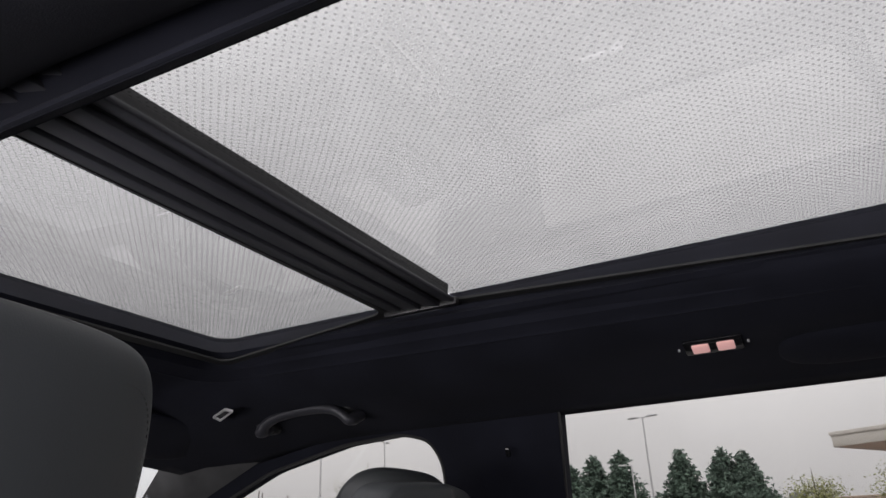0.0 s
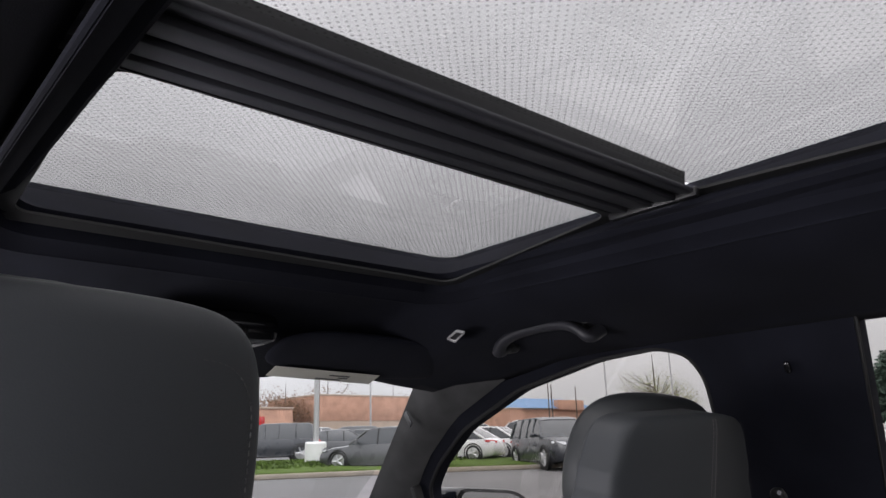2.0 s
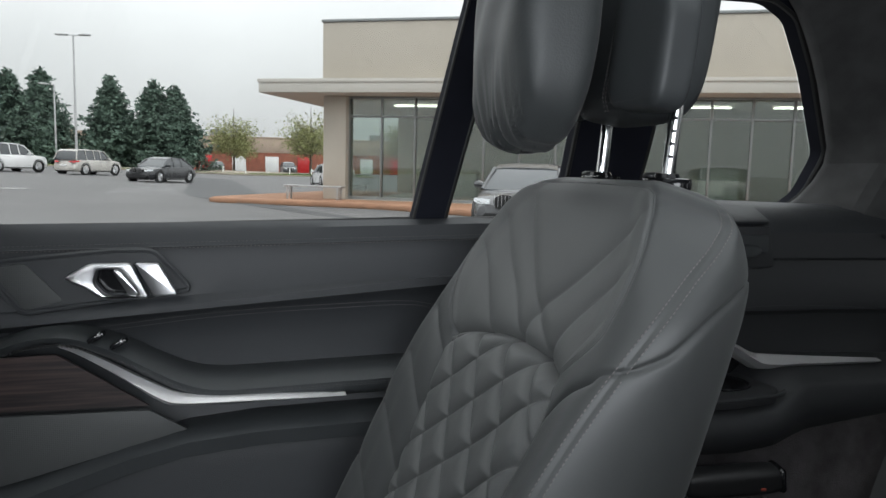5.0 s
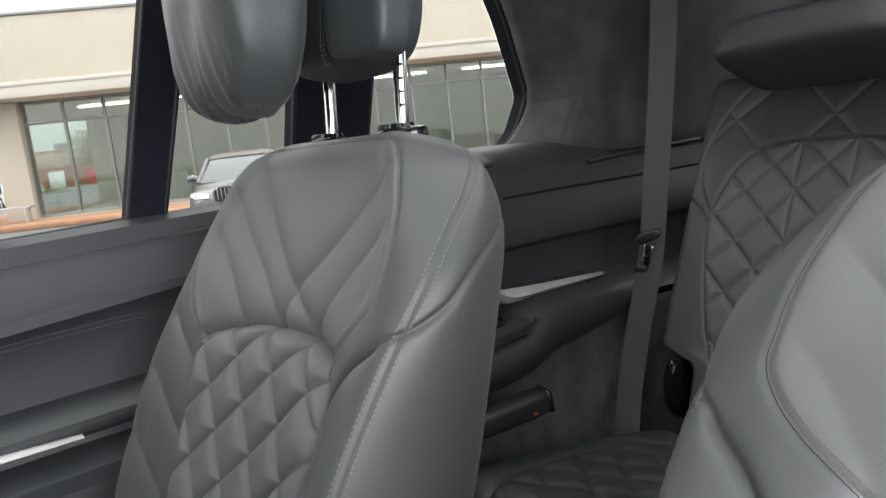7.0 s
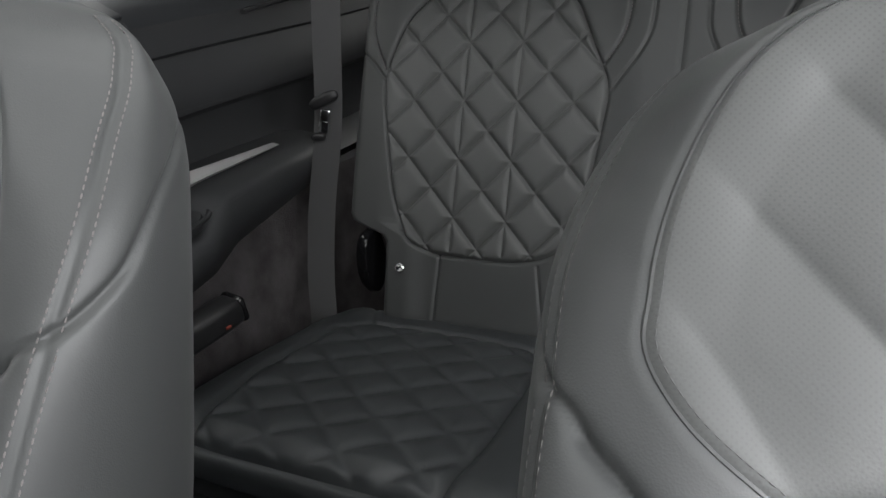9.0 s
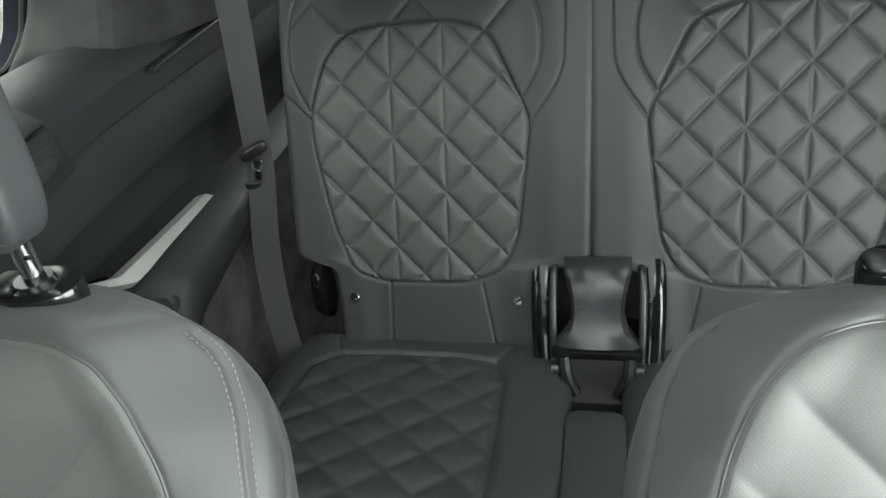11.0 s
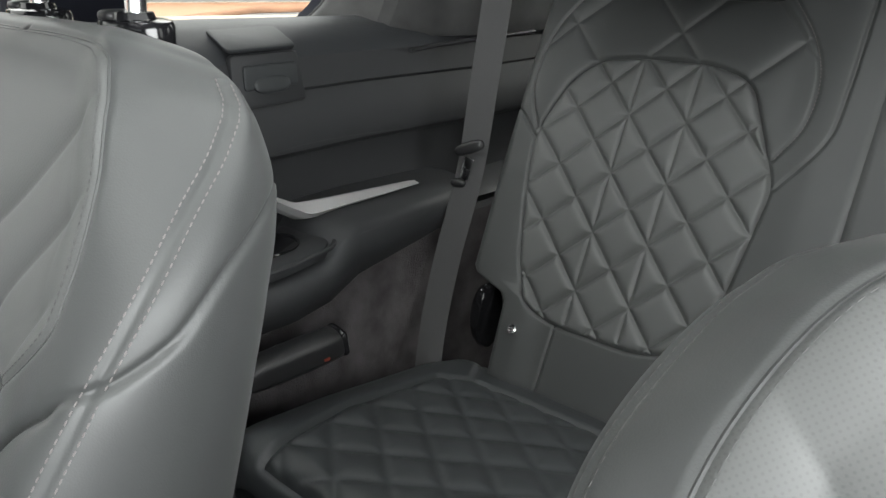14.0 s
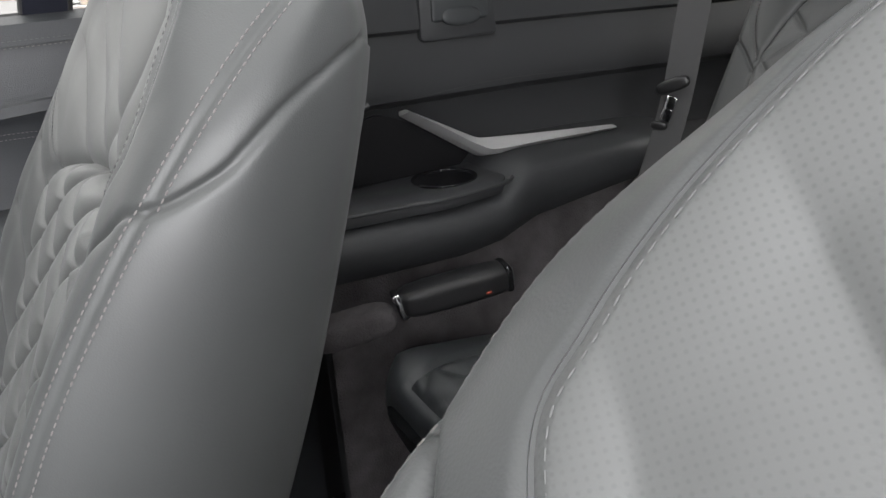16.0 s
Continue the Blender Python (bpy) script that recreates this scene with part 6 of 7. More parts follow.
tagged(obj("shoulder_belt", *loft(strap), WEB, None), "grey webbing of the front passenger belt down the middle pillar", "seat belt")
# pillar label and the passenger-side belt slot on the middle pillar
tagged(box("pillar_badge", (0.004, 0.036, 0.012), (0.622, 1.765, 1.497), SATIN_DARK, None, 0.001, turn=(48, 0, -8)), "small satin airbag badge on the pillar trim", "badge")


# ---- side trim of the third row ----
FRAME[0] = third_row
def rear_side(k):
    t = thing("side_panel", "moulded dark side panel with armrest beside the third row", "side panel", kind="structure", at=(0.62 * k, -0.4, 0.6))
    ys = np.linspace(0.075, -1.03, 30)
    V = []
    for y in ys:
        q = np.clip((0.075 - y) / 0.5, 0, 1)
        d = 0.03 * float(ss(0.0, 1.0, np.clip((-0.3 - y) / 0.4, 0, 1)))
        prof = [(0.790, 1.262), (0.745, 1.268), (0.70, 1.258), (0.672, 1.242), (0.660, 1.225), (0.656, 1.195), (0.655, 1.185), (0.662, 1.180), (0.655, 1.15), (0.648, 1.115), (0.652, 1.10), (0.668, 1.09), (0.680, 1.06), (0.676, 0.995), (0.63, 0.985), (0.61, 0.97), (0.63, 0.95), (0.60, 0.90), (0.585, 0.80), (0.58, 0.55)]
        V += [(k * (x - d), y, z + 0.01 * (1 - q) * (i < 3)) for i, (x, z) in enumerate(prof)]
    f = grid_faces(len(ys), 20)
    top = f[:, 0] % 20 < 4
    ft = f[top]
    obj("shelf", V, ft[:, ::-1] if k > 0 else ft, SOFT, t, "padded grey shoulder shelf under the quarter window", sharp=30)
    f = f[~top]
    obj("panel", V, f[:, ::-1] if k > 0 else f, TRIM_DARK, t, "soft dark side trim", sharp=30)
    lowp = [(0.592, 0.945), (0.575, 0.90), (0.562, 0.80), (0.558, 0.55)]
    V = [(k * (x - 0.03 * float(ss(0.0, 1.0, np.clip((-0.3 - y) / 0.4, 0, 1)))), y, z + 0.012 * math.sin(9 * y)) for y in ys for x, z in lowp]
    f = grid_faces(len(ys), 4)
    obj("carpet_trim", V, f[:, ::-1] if k > 0 else f, CARPET_GREY, t, "dark grey carpeted lower trim")
    if k < 0:
        return t
    # armrest with cup holder and satin strip
    S = []
    for y, zt, w in ((0.10, 0.985, 0.085), (0.0, 0.985, 0.100), (-0.10, 0.986, 0.112), (-0.160, 0.988, 0.112), (-0.195, 1.018, 0.108), (-0.225, 1.024, 0.10), (-0.35, 1.022, 0.095), (-0.46, 1.020, 0.085), (-0.52, 1.018, 0.06)):
        zb = float(np.interp(y, (-0.52, -0.35, -0.22, -0.10, 0.10), (0.950, 0.937, 0.922, 0.906, 0.900)))
        S.append([(0.68, y, zt), (0.66 - w * 0.6, y, zt + 0.002), (0.64 - w, y, zt - 0.004), (0.63 - w, y, zt - 0.014), (0.630 - w, y, 0.6 * zt + 0.4 * zb), (0.638 - w, y, 0.25 * zt + 0.75 * zb), (0.655 - w * 0.7, y, zb + 0.004), (0.67, y, zb)])
    obj("armrest", *loft(S), TRIM_DARK, t, "padded dark armrest", sharp=60)
    a = np.linspace(0, 2 * math.pi, 28, endpoint=False)
    c = np.array((0.596, -0.118, 1.004))
    tray = rounded([(0.060, 0.640), (0.060, 0.553), (-0.030, 0.538), (-0.085, 0.528), (-0.165, 0.533), (-0.192, 0.560), (-0.215, 0.640)], 0.014, 4)
    hole = [(c[1] + 0.041 * math.sin(q), c[0] + 0.036 * math.cos(q)) for q in a]
    tp = plate("cup_tray", tray, [hole], lambda q, w: (w, q, 1.004 - 0.03 * (q + 0.1)), (0, 0, -0.016), TRIM_DARK, t, "dark moulded tray with a cup recess", 0.003)
    obj("cup_holder", *loft([[c + (0.036 * r * math.cos(q), 0.041 * r * math.sin(q), h) for q in a] for r, h in ((1.10, 0.0012), (1.08, 0.0030), (1.0, 0.0028), (0.97, -0.004), (0.94, -0.016), (0.80, -0.017))]), GLOSS, tp, "round black cup recess")
    for sy in (-1, 1):
        box("cup_grip", (0.012, 0.010, 0.006), (0.600, -0.118 + sy * 0.040, 1.002), PLASTIC, tp, 0.002)
    rim = smooth_path([(0.549, 0.06, 1.000), (0.534, -0.030, 1.002), (0.524, -0.085, 1.003), (0.529, -0.165, 1.005), (0.552, -0.198, 1.007)], 6)
    obj("tray_rim", *tube(rim, 0.003, 8), TRIM_DARK, t)
    # flat sheet before the recess, its near-black colour painting the shade inside
    plate("hollow", rounded([(0.06, 1.000), (0.035, 1.072), (-0.06, 1.088), (-0.205, 1.028), (-0.205, 1.000)], 0.01, 3), [], lambda q, b: (0.655, q, b), (-0.006, 0, 0), HOLLOW_SHADE, t, "glossy black back of the storage hollow")
    bent_strip("trim_strip",
               [(0.621, -0.082, 1.095), (0.615, -0.112, 1.080), (0.607, -0.155, 1.058), (0.603, -0.177, 1.048), (0.602, -0.202, 1.045), (0.601, -0.265, 1.040), (0.599, -0.344, 1.035), (0.597, -0.410, 1.031)],
               [(0.619, -0.081, 1.090), (0.613, -0.106, 1.074), (0.604, -0.143, 1.050), (0.599, -0.165, 1.036), (0.594, -0.192, 1.024), (0.595, -0.260, 1.024), (0.594, -0.341, 1.024), (0.594, -0.406, 1.024)],
               (0.02, 0, -0.006), SATIN, t, "satin aluminium strip with a bend")
    obj("hollow_edge", *tube(smooth_path([(0.64, -0.04, 1.103), (0.645, 0.03, 1.085), (0.62, 0.055, 1.05), (0.585, 0.07, 1.01)], 6), 0.004, 8), SATIN_DARK, t)
    stitches("stitching", smooth_path([(0.652, 0.05, 1.083), (0.646, -0.10, 1.100), (0.644, -0.25, 1.110), (0.632, -0.42, 1.104), (0.625, -0.50, 1.086)], 8), t, material=THREAD_DARK)
    stitches("stitching", smooth_path([(0.527, -0.17, 1.010), (0.537, -0.35, 1.008), (0.552, -0.48, 1.005)], 8), t, material=THREAD_DARK)
    # latch box let into the shoulder
    lid = plate("latch_cover", rounded([(-0.128, 1.236), (-0.128, 1.168), (-0.248, 1.170), (-0.235, 1.236)], 0.006, 3), [], lambda q, b: (0.664, q, b), (-0.012, 0, 0), TRIM_DARK, t, "square latch cover", 0.003)
    plate("latch", rounded([(-0.144, 1.223), (-0.144, 1.191), (-0.232, 1.192), (-0.231, 1.222)], 0.006, 4), [], lambda q, b: (0.655, q, b), (-0.006, 0, 0), LEATHER_DARK, lid, "", 0.003)
    pad("scoop", (0.650, -0.188, 1.197), (0.005, 0.030, 0.012), LEATHER_DARK, lid, (0, 10, 0), 2.6, 2.4, 28, 12)
    plate("lid", rounded([(-0.126, 0.656), (-0.126, 0.700), (-0.236, 0.700), (-0.236, 0.656)], 0.006, 3), [], lambda q, w: (w, q, 1.236 + 0.5 * (w - 0.652)), (-0.002, 0, 0.005), SOFT, lid, "", 0.002)
    obj("slot_trim", *tube(smooth_path([(0.632, -0.44, 1.222), (0.627, -0.50, 1.226), (0.612, -0.62, 1.232), (0.602, -0.74, 1.236)], 6), 0.006, 8, flat=0.6), SATIN_DARK, t, "thin slot trim on the shoulder")
    return t


# near-black put in for the shade deep in the storage hollow
HOLLOW_SHADE = mat("black_hollow", (0.006, 0.006, 0.007), 0.55, spec=0.25, vary=0.05)
CARPET_GREY = mat("grey_carpet", (0.072, 0.067, 0.069), 1.0, spec=0.05, grain=1.0, grain_scale=420, vary=0.35, vary_scale=22)
rear_side(1)
rear_side(-1)


FRAME[0] = None


def rear_pillar(k):
    """The broad suede pillar behind the quarter window."""
    rows = []
    for z in np.linspace(1.238, 1.60, 12):
        e = float(np.interp(z, (1.238, 1.251, 1.284, 1.352, 1.482, 1.557, 1.60), (-0.335, -0.350, -0.388, -0.403, -0.317, -0.255, -0.20)))
        c = float(np.interp(z, (1.238, 1.344, 1.44, 1.60), (-0.372, -0.432, -0.412, -0.36)))
        cx = float(np.interp(z, (1.238, 1.42, 1.60), (0.655, 0.652, 0.585)))
        xs = 0.753 + 0.045 - 0.389 * (z - 1.228)
        rows.append([(xs - 0.004, e - 0.002, z), (xs - 0.016, e - 0.006, z), (cx + 0.012, c - 0.002, z), (cx, c - 0.012, z), (cx - 0.07, c - 0.17, z), (cx - 0.085, -1.05, z)])
    V = [(XC + k * (p[0] - XC), p[1], p[2]) for r in rows for p in r]
    f = grid_faces(12, 6)
    o = obj("pillar_rear", V, f if k > 0 else f[:, ::-1], GREY_SUEDE, None, sharp=20)
    so = o.modifiers.new("thickness", "SOLIDIFY")
    so.thickness, so.offset = 0.01, -1.0
    return tagged(o, "grey suede rear pillar trim with folded facets", "pillar trim", kind="structure")


rear_pillar(1)
rear_pillar(-1)


FRAME[0] = third_row


def seat_belt():
    t = thing("seat_belt", "grey third-row seat belt hanging from the pillar", "seat belt", at=(0.52, -0.42, 0.8))
    pts = smooth_path([(0.470, -0.47, 1.52), (0.478, -0.455, 1.35), (0.492, -0.440, 1.18), (0.505, -0.432, 1.06), (0.522, -0.405, 0.93), (0.507, -0.355, 0.845), (0.487, -0.318, 0.800), (0.478, -0.300, 0.765)], 6)
    V = []
    for i, p in enumerate(pts):
        tw = 0.35 + 0.25 * math.sin(i * 0.12)
        d = np.array((math.cos(tw), math.sin(tw) * 0.7, 0.05)) * 0.0225
        nrm = np.array((-math.sin(tw), math.cos(tw), 0)) * 0.0008
        V += [p - d - nrm, p + d - nrm, p + d + nrm, p - d + nrm]
    obj("webbing", *loft(np.array(V).reshape(-1, 4, 3)), WEB, t, "grey woven belt webbing", sharp=60)
    c = np.array((0.502, -0.428, 1.085))
    box("tongue", (0.016, 0.005, 0.036), tuple(c + (0.004, 0.004, -0.022)), CHROME, t, 0.002, "chrome belt tongue", turn=(0, -14, 20))
    box("tongue_slot", (0.010, 0.007, 0.016), tuple(c + (0.004, 0.005, -0.030)), GLOSS, t, 0.001, turn=(0, -14, 20))
    pad("grip", c + (0.0, 0.004, 0.010), (0.024, 0.006, 0.009), PLASTIC, t, (0, 22, 20), 3, 3, 24, 10, "black belt tongue grip")
    pad("button", c + (0.018, 0.006, -0.046), (0.012, 0.005, 0.006), PLASTIC, t, (0, 0, 20), 3, 3, 18, 8)
    box("guide", (0.07, 0.03, 0.05), (0.472, -0.475, 1.50), GLOSS, t, 0.012, "black upper belt guide")
    return t


seat_belt()


FRAME[0] = None


def latch_box():
    t = thing("buckle_housing", "black moulded housing with a chrome end beside the cushion", "seat latch", at=(0.45, -0.01, 0.9))
    pad("housing", (0.4565, -0.024, 0.929), (0.019, 0.066, 0.016), PLASTIC, t, (-6, 0, -14), 5.0, 5.0, 32, 18, "rounded black housing")
    box("end_cap", (0.036, 0.010, 0.031), (0.443, -0.080, 0.935), GLOSS, t, 0.010, turn=(-6, 0, -14))
    box("chrome_end", (0.022, 0.010, 0.034), (0.470, 0.040, 0.922), CHROME, t, 0.005, "chrome end piece", turn=(-20, 0, -14))
    box("red_mark", (0.005, 0.007, 0.003), (0.4305, -0.050, 0.926), RED, t, 0.001, "small red mark", turn=(-6, 0, -14))
    pad("stalk", (0.486, 0.092, 0.904), (0.020, 0.050, 0.018), CARPET_GREY, t, (-8, 0, -14), 3.5, 3.2, 28, 14, "cloth-covered end of the housing")
    obj("bracket", *tube([(0.47, -0.02, 0.93), (0.52, -0.02, 0.89), (0.57, -0.02, 0.86)], 0.014, 8), PLASTIC, t)
    return t


RED = mat("red_plastic", (0.22, 0.035, 0.02), 0.5)
latch_box()
FRAME[0] = third_row
# middle strip of carpet between the third-row cushions
tagged(box("cushion_bridge", (0.085, 0.24, 0.12), (0.0, -0.075, 0.784), LEATHER_DARK, None, 0.02, turn=(10, 0, 0)), "black leather bridge between the third-row cushions", "seat bridge")

FRAME[0] = None
# daylight standing in the open driver's-side door and the front window
for nm, size, at, to, e in (("daylight_door", (0.86, 0.50), (-0.72, 0.54, 1.36), (0.5, 0.25, 1.05), 4.8), ("daylight_front", (0.60, 0.24), (-0.655, 1.45, 1.37), (0.4, 1.2, 1.15), 5.0)):
    la = new(nm, bpy.data.lights.new(nm, "AREA"))
    la.data.shape, la.data.size, la.data.size_y, la.data.energy, la.data.color = "RECTANGLE", size[0], size[1], e, (1.0, 0.98, 0.96)
    la.matrix_world = look(at, to)

# ---- outside: materials ----
ASPHALT = mat("asphalt", (0.112, 0.109, 0.109), 0.85, grain=0.5, grain_scale=60, vary=0.16, vary_scale=0.35)
ASPHALT_NEW = mat("dark_asphalt_patch", (0.062, 0.062, 0.064), 0.8, grain=0.5, grain_scale=60, vary=0.15, vary_scale=0.8)
GRASS = mat("grass", (0.070, 0.108, 0.022), 0.95, spec=0.1, grain=0.8, grain_scale=14, vary=0.3, vary_scale=1.2)
CONCRETE = mat("kerb_concrete", (0.30, 0.26, 0.21), 0.9, grain=0.4, grain_scale=40, vary=0.15, vary_scale=1.5)
YELLOW = mat("yellow_kerb_paint", (0.62, 0.45, 0.12), 0.7, grain=0.3, grain_scale=40, vary=0.2, vary_scale=3)
PAVER = mat("tan_paving", (0.30, 0.165, 0.10), 0.9, grain=0.4, grain_scale=30, vary=0.2, vary_scale=2)
STUCCO = mat("cream_stucco", (0.46, 0.42, 0.36), 0.9, grain=0.3, grain_scale=50, vary=0.05, vary_scale=0.8)
STUCCO_PALE = mat("pale_fascia", (0.54, 0.515, 0.47), 0.85, grain=0.2, grain_scale=40, vary=0.05, vary_scale=0.8)
ALU = mat("grey_aluminium", (0.26, 0.27, 0.27), 0.45, metal=0.6, vary=0.08)
GALV = mat("galvanised_steel", (0.42, 0.42, 0.42), 0.5, metal=0.5, vary=0.12, vary_scale=3)
BRICK = mat("red_brick", (0.30, 0.115, 0.075), 0.9, vary=0.25, vary_scale=1.5, grain=0.5, grain_scale=12)
TAN = mat("tan_cladding", (0.42, 0.33, 0.26), 0.85, vary=0.1, vary_scale=0.6)
ORANGE_BRICK = mat("orange_brick", (0.47, 0.27, 0.19), 0.9, vary=0.2, vary_scale=0.8)
BLUE_ROOF = mat("blue_metal_roof", (0.10, 0.20, 0.36), 0.5, vary=0.15, vary_scale=0.6)
NEEDLES = mat("conifer_needles", (0.100, 0.142, 0.112), 0.9, spec=0.15, vary=0.35, vary_scale=1.5)
LEAVES = mat("spring_leaves", (0.25, 0.26, 0.12), 0.9, spec=0.15, vary=0.3, vary_scale=1.5)
RUSSET = mat("russet_buds", (0.20, 0.12, 0.075), 0.9, spec=0.1, vary=0.3, vary_scale=1.5)
BARK = mat("bark", (0.10, 0.08, 0.065), 0.95, grain=0.8, grain_scale=25, vary=0.25, vary_scale=5)
TYRE = mat("tyre_rubber", (0.018, 0.018, 0.018), 0.8, vary=0.15)
RIM = mat("alloy_rim", (0.5, 0.5, 0.51), 0.3, metal=0.9, vary=0.05)
TAIL = mat("red_lamp", (0.45, 0.02, 0.02), 0.2, coat=0.5, vary=0.05)
HEADLAMP = mat("headlamp_lens", (0.62, 0.64, 0.66), 0.1, coat=0.8, vary=0.05)
CAR_GLASS = mat("dark_car_glass", (0.03, 0.035, 0.04), 0.06, coat=0.6, vary=0.05)
PLATE_BLUE = mat("blue_plate", (0.06, 0.15, 0.36), 0.4, vary=0.05)
SHOP_GLASS = glass("shop_glass", (0.66, 0.72, 0.69), ior=2.1)
PAINTED_WHITE = mat("white_painted_metal", (0.75, 0.75, 0.74), 0.5, vary=0.06)
INNER_WALL = mat("pale_inner_wall", (0.62, 0.60, 0.54), 0.8, vary=0.06)


def paint(name, c):
    return mat(name, c, 0.28, spec=0.5, coat=0.7, vary=0.04, vary_scale=2)


# ---- ground, kerbs and grass ----
def gz(y):
    """The car park rises gently ahead."""
    return float(np.interp(y, (2.0, 24.0, 60.0), (0.0, 0.70, 1.276)))


rows = (-1500, -60, 2, 12, 24, 40, 60, 150, 1500)
gv = [(x, y, gz(y)) for y in rows for x in (-1500, -60, 0, 60, 150, 1500)]
gv += [(x, y, z - 0.2) for x, y, z in gv]
gf = list(map(tuple, grid_faces(len(rows), 6)[:, ::-1])) + list(map(tuple, grid_faces(len(rows), 6, 6 * len(rows))))
ground = obj("ground", gv, gf, ASPHALT, None, smooth=False)
tagged(ground, "worn light grey asphalt of a car park", "ground", kind="structure")


def slab(name, outline, z0, z1, material, label, category, kind="structure", edge=0.03, r=0.8):
    ob = plate(name, rounded(outline, r, 6), [], lambda a, b: (a, b, z0 + gz(b)), (0, 0, z1 - z0), material, None, "", bevel=edge)
    return tagged(ob, label, category, kind=kind)


def island(name, outline, r):
    """A raised bed: a concrete kerb round a sheet of grass."""
    slab("kerb", outline, 0, 0.15, CONCRETE, "pale concrete kerb round a grass island", "kerb", r=r)
    c = np.mean(outline, axis=0)
    inner = [tuple(c + (np.array(p) - c) * (1 - 0.35 / np.linalg.norm(np.array(p) - c))) for p in outline]
    slab("grass", inner, 0.10, 0.19, GRASS, "short green grass on a car park island", "grass", kind="stuff", r=r)


island("front_island", [(20.6, 17.4), (16.6, 18.8), (10, 20.2), (-22, 27), (-22, 32), (14, 29.0), (22, 29.5), (22, 21)], 2.5)
island("far_bed", [(78, 26), (80, 13), (84, 2), (84, -14), (101, -14), (100, 4), (94, 28)], 2.0)
slab("dark_patch", [(60, 2), (22, -0.5), (17, -2.6), (19, -1), (30, 3.2), (62, 5)], 0.0, 0.006, ASPHALT_NEW, "newer darker asphalt lane", "road", edge=0.0, r=2)
rng = random.Random(4)
blade_v, blade_f = [], []
for i in range(5000):
    x, y = (rng.uniform(84.5, 92), rng.uniform(-13, 12)) if i % 2 else (rng.uniform(8, 20), rng.uniform(22, 28.5))
    h, a = rng.uniform(0.05, 0.12), rng.uniform(0, 6.28)
    o = len(blade_v)
    dx, dy = 0.06 * math.cos(a), 0.06 * math.sin(a)
    g = 0.17 + gz(y)
    blade_v += [(x - dx, y - dy, g), (x + dx, y + dy, g), (x + dy, y + dx, g + h)]
    blade_f.append((o, o + 1, o + 2))
tagged(obj("grass_tufts", blade_v, blade_f, GRASS, None, smooth=False), "loose tufts of green grass", "grass", kind="stuff")

# a raised kerb strip beside the parked white car
kerb = box("kerb", (9.0, 1.6, 0.15), (13.6, -10.7, 0.075), CONCRETE, None, 0.02, turn=(0, 0, 62))
tagged(kerb, "pale concrete kerb with worn yellow paint", "kerb", kind="structure")
box("yellow_edge", (9.02, 0.14, 0.155), (13.6 - 0.72 * 0.88, -10.7 + 0.72 * 0.47, 0.078), YELLOW, kerb, 0.02, turn=(0, 0, 62), label="yellow painted kerb edge")
# faded bay lines
for i, (x, y, a, n) in enumerate(((33, 21, 62, 6.0), (40.5, 24.5, 62, 6.0), (27, 10, 20, 4), (15.5, -1.0, 62, 5.2), (12.6, -6.4, 62, 5.2))):
    tagged(box("bay_line", (0.1, n, 0.008), (x, y, gz(y) + 0.006), PAINTED_WHITE, None, 0, turn=(0, 0, a)), "faded white painted bay line", "road marking", kind="structure")

# ---- the showroom ----
U, N2 = np.array((-0.471, -0.882, 0)), np.array((-0.882, 0.471, 0))
O2 = np.array((25.25, -1.92, 0))
TURN = Matrix(((U[0], -N2[0], 0, 0), (U[1], -N2[1], 0, 0), (0, 0, 1, 0), (0, 0, 0, 1)))


def at_front(s, d, z):
    return tuple(O2 + U * s + N2 * d + np.array((0, 0, z)))


def bar(name, s, d, z, m, parent, bevel=0.01, label=""):
    """A block in the showroom's own directions: spans along the front, outward and up."""
    c = at_front((s[0] + s[1]) / 2, (d[0] + d[1]) / 2, (z[0] + z[1]) / 2)
    return box(name, (s[1] - s[0], d[1] - d[0], z[1] - z[0]), c, m, parent, bevel, label, TURN)


show = thing("showroom", "cream stucco showroom with a flat canopy and tall glass front", "building", at=at_front(8, 0, 0))
LONG = 34
bar("corner_column", (-0.02, 0.82), (-0.75, 0.0), (0, 3.72), STUCCO, show, 0.02)
bar("canopy", (-2.0, LONG), (-9, 0.95), (3.74, 4.16), STUCCO_PALE, show, 0.03)
bar("canopy_edge", (-2.03, LONG), (-9, 0.985), (4.08, 4.2), STUCCO_PALE, show, 0.01)
bar("upper_wall", (0.0, LONG), (-12, 0.15), (4.2, 6.18), STUCCO, show, 0.03)
bar("coping", (-0.04, LONG), (-12, 0.19), (6.18, 6.27), ALU, show, 0.01)
bar("inner_floor", (0.8, LONG), (-9, -0.1), (0.0, 0.17), INNER_WALL, show)
back = bar("back_wall", (0.0, LONG), (-9.2, -9.0), (0.0, 3.74), INNER_WALL, show)
bar("end_wall", (LONG, LONG + 0.2), (-9, 0.0), (0, 3.74), STUCCO, show)
for i in range(9):
    bar("counter", (3 + i * 3.4, 4.4 + i * 3.4), (-6.3 + (i % 3), -5.7 + (i % 3)), (0.17, 1.15 + 0.4 * (i % 2)), (PAINTED_WHITE, BRICK, WOOD)[i % 3], show)
lamp_strip = bpy.data.materials.new("ceiling_lamp_glow")
lamp_strip.use_nodes = True
lamp_strip.node_tree.nodes["Principled BSDF"].inputs["Emission Color"].default_value = (1, 0.95, 0.82, 1)
lamp_strip.node_tree.nodes["Principled BSDF"].inputs["Emission Strength"].default_value = 5.0
for i in range(9):
    bar("ceiling_lamp", (1.6 + i * 3.4, 3.6 + i * 3.4), (-3.4, -3.1), (3.66, 3.70), lamp_strip, show, 0.005, "lit ceiling strip lamp")
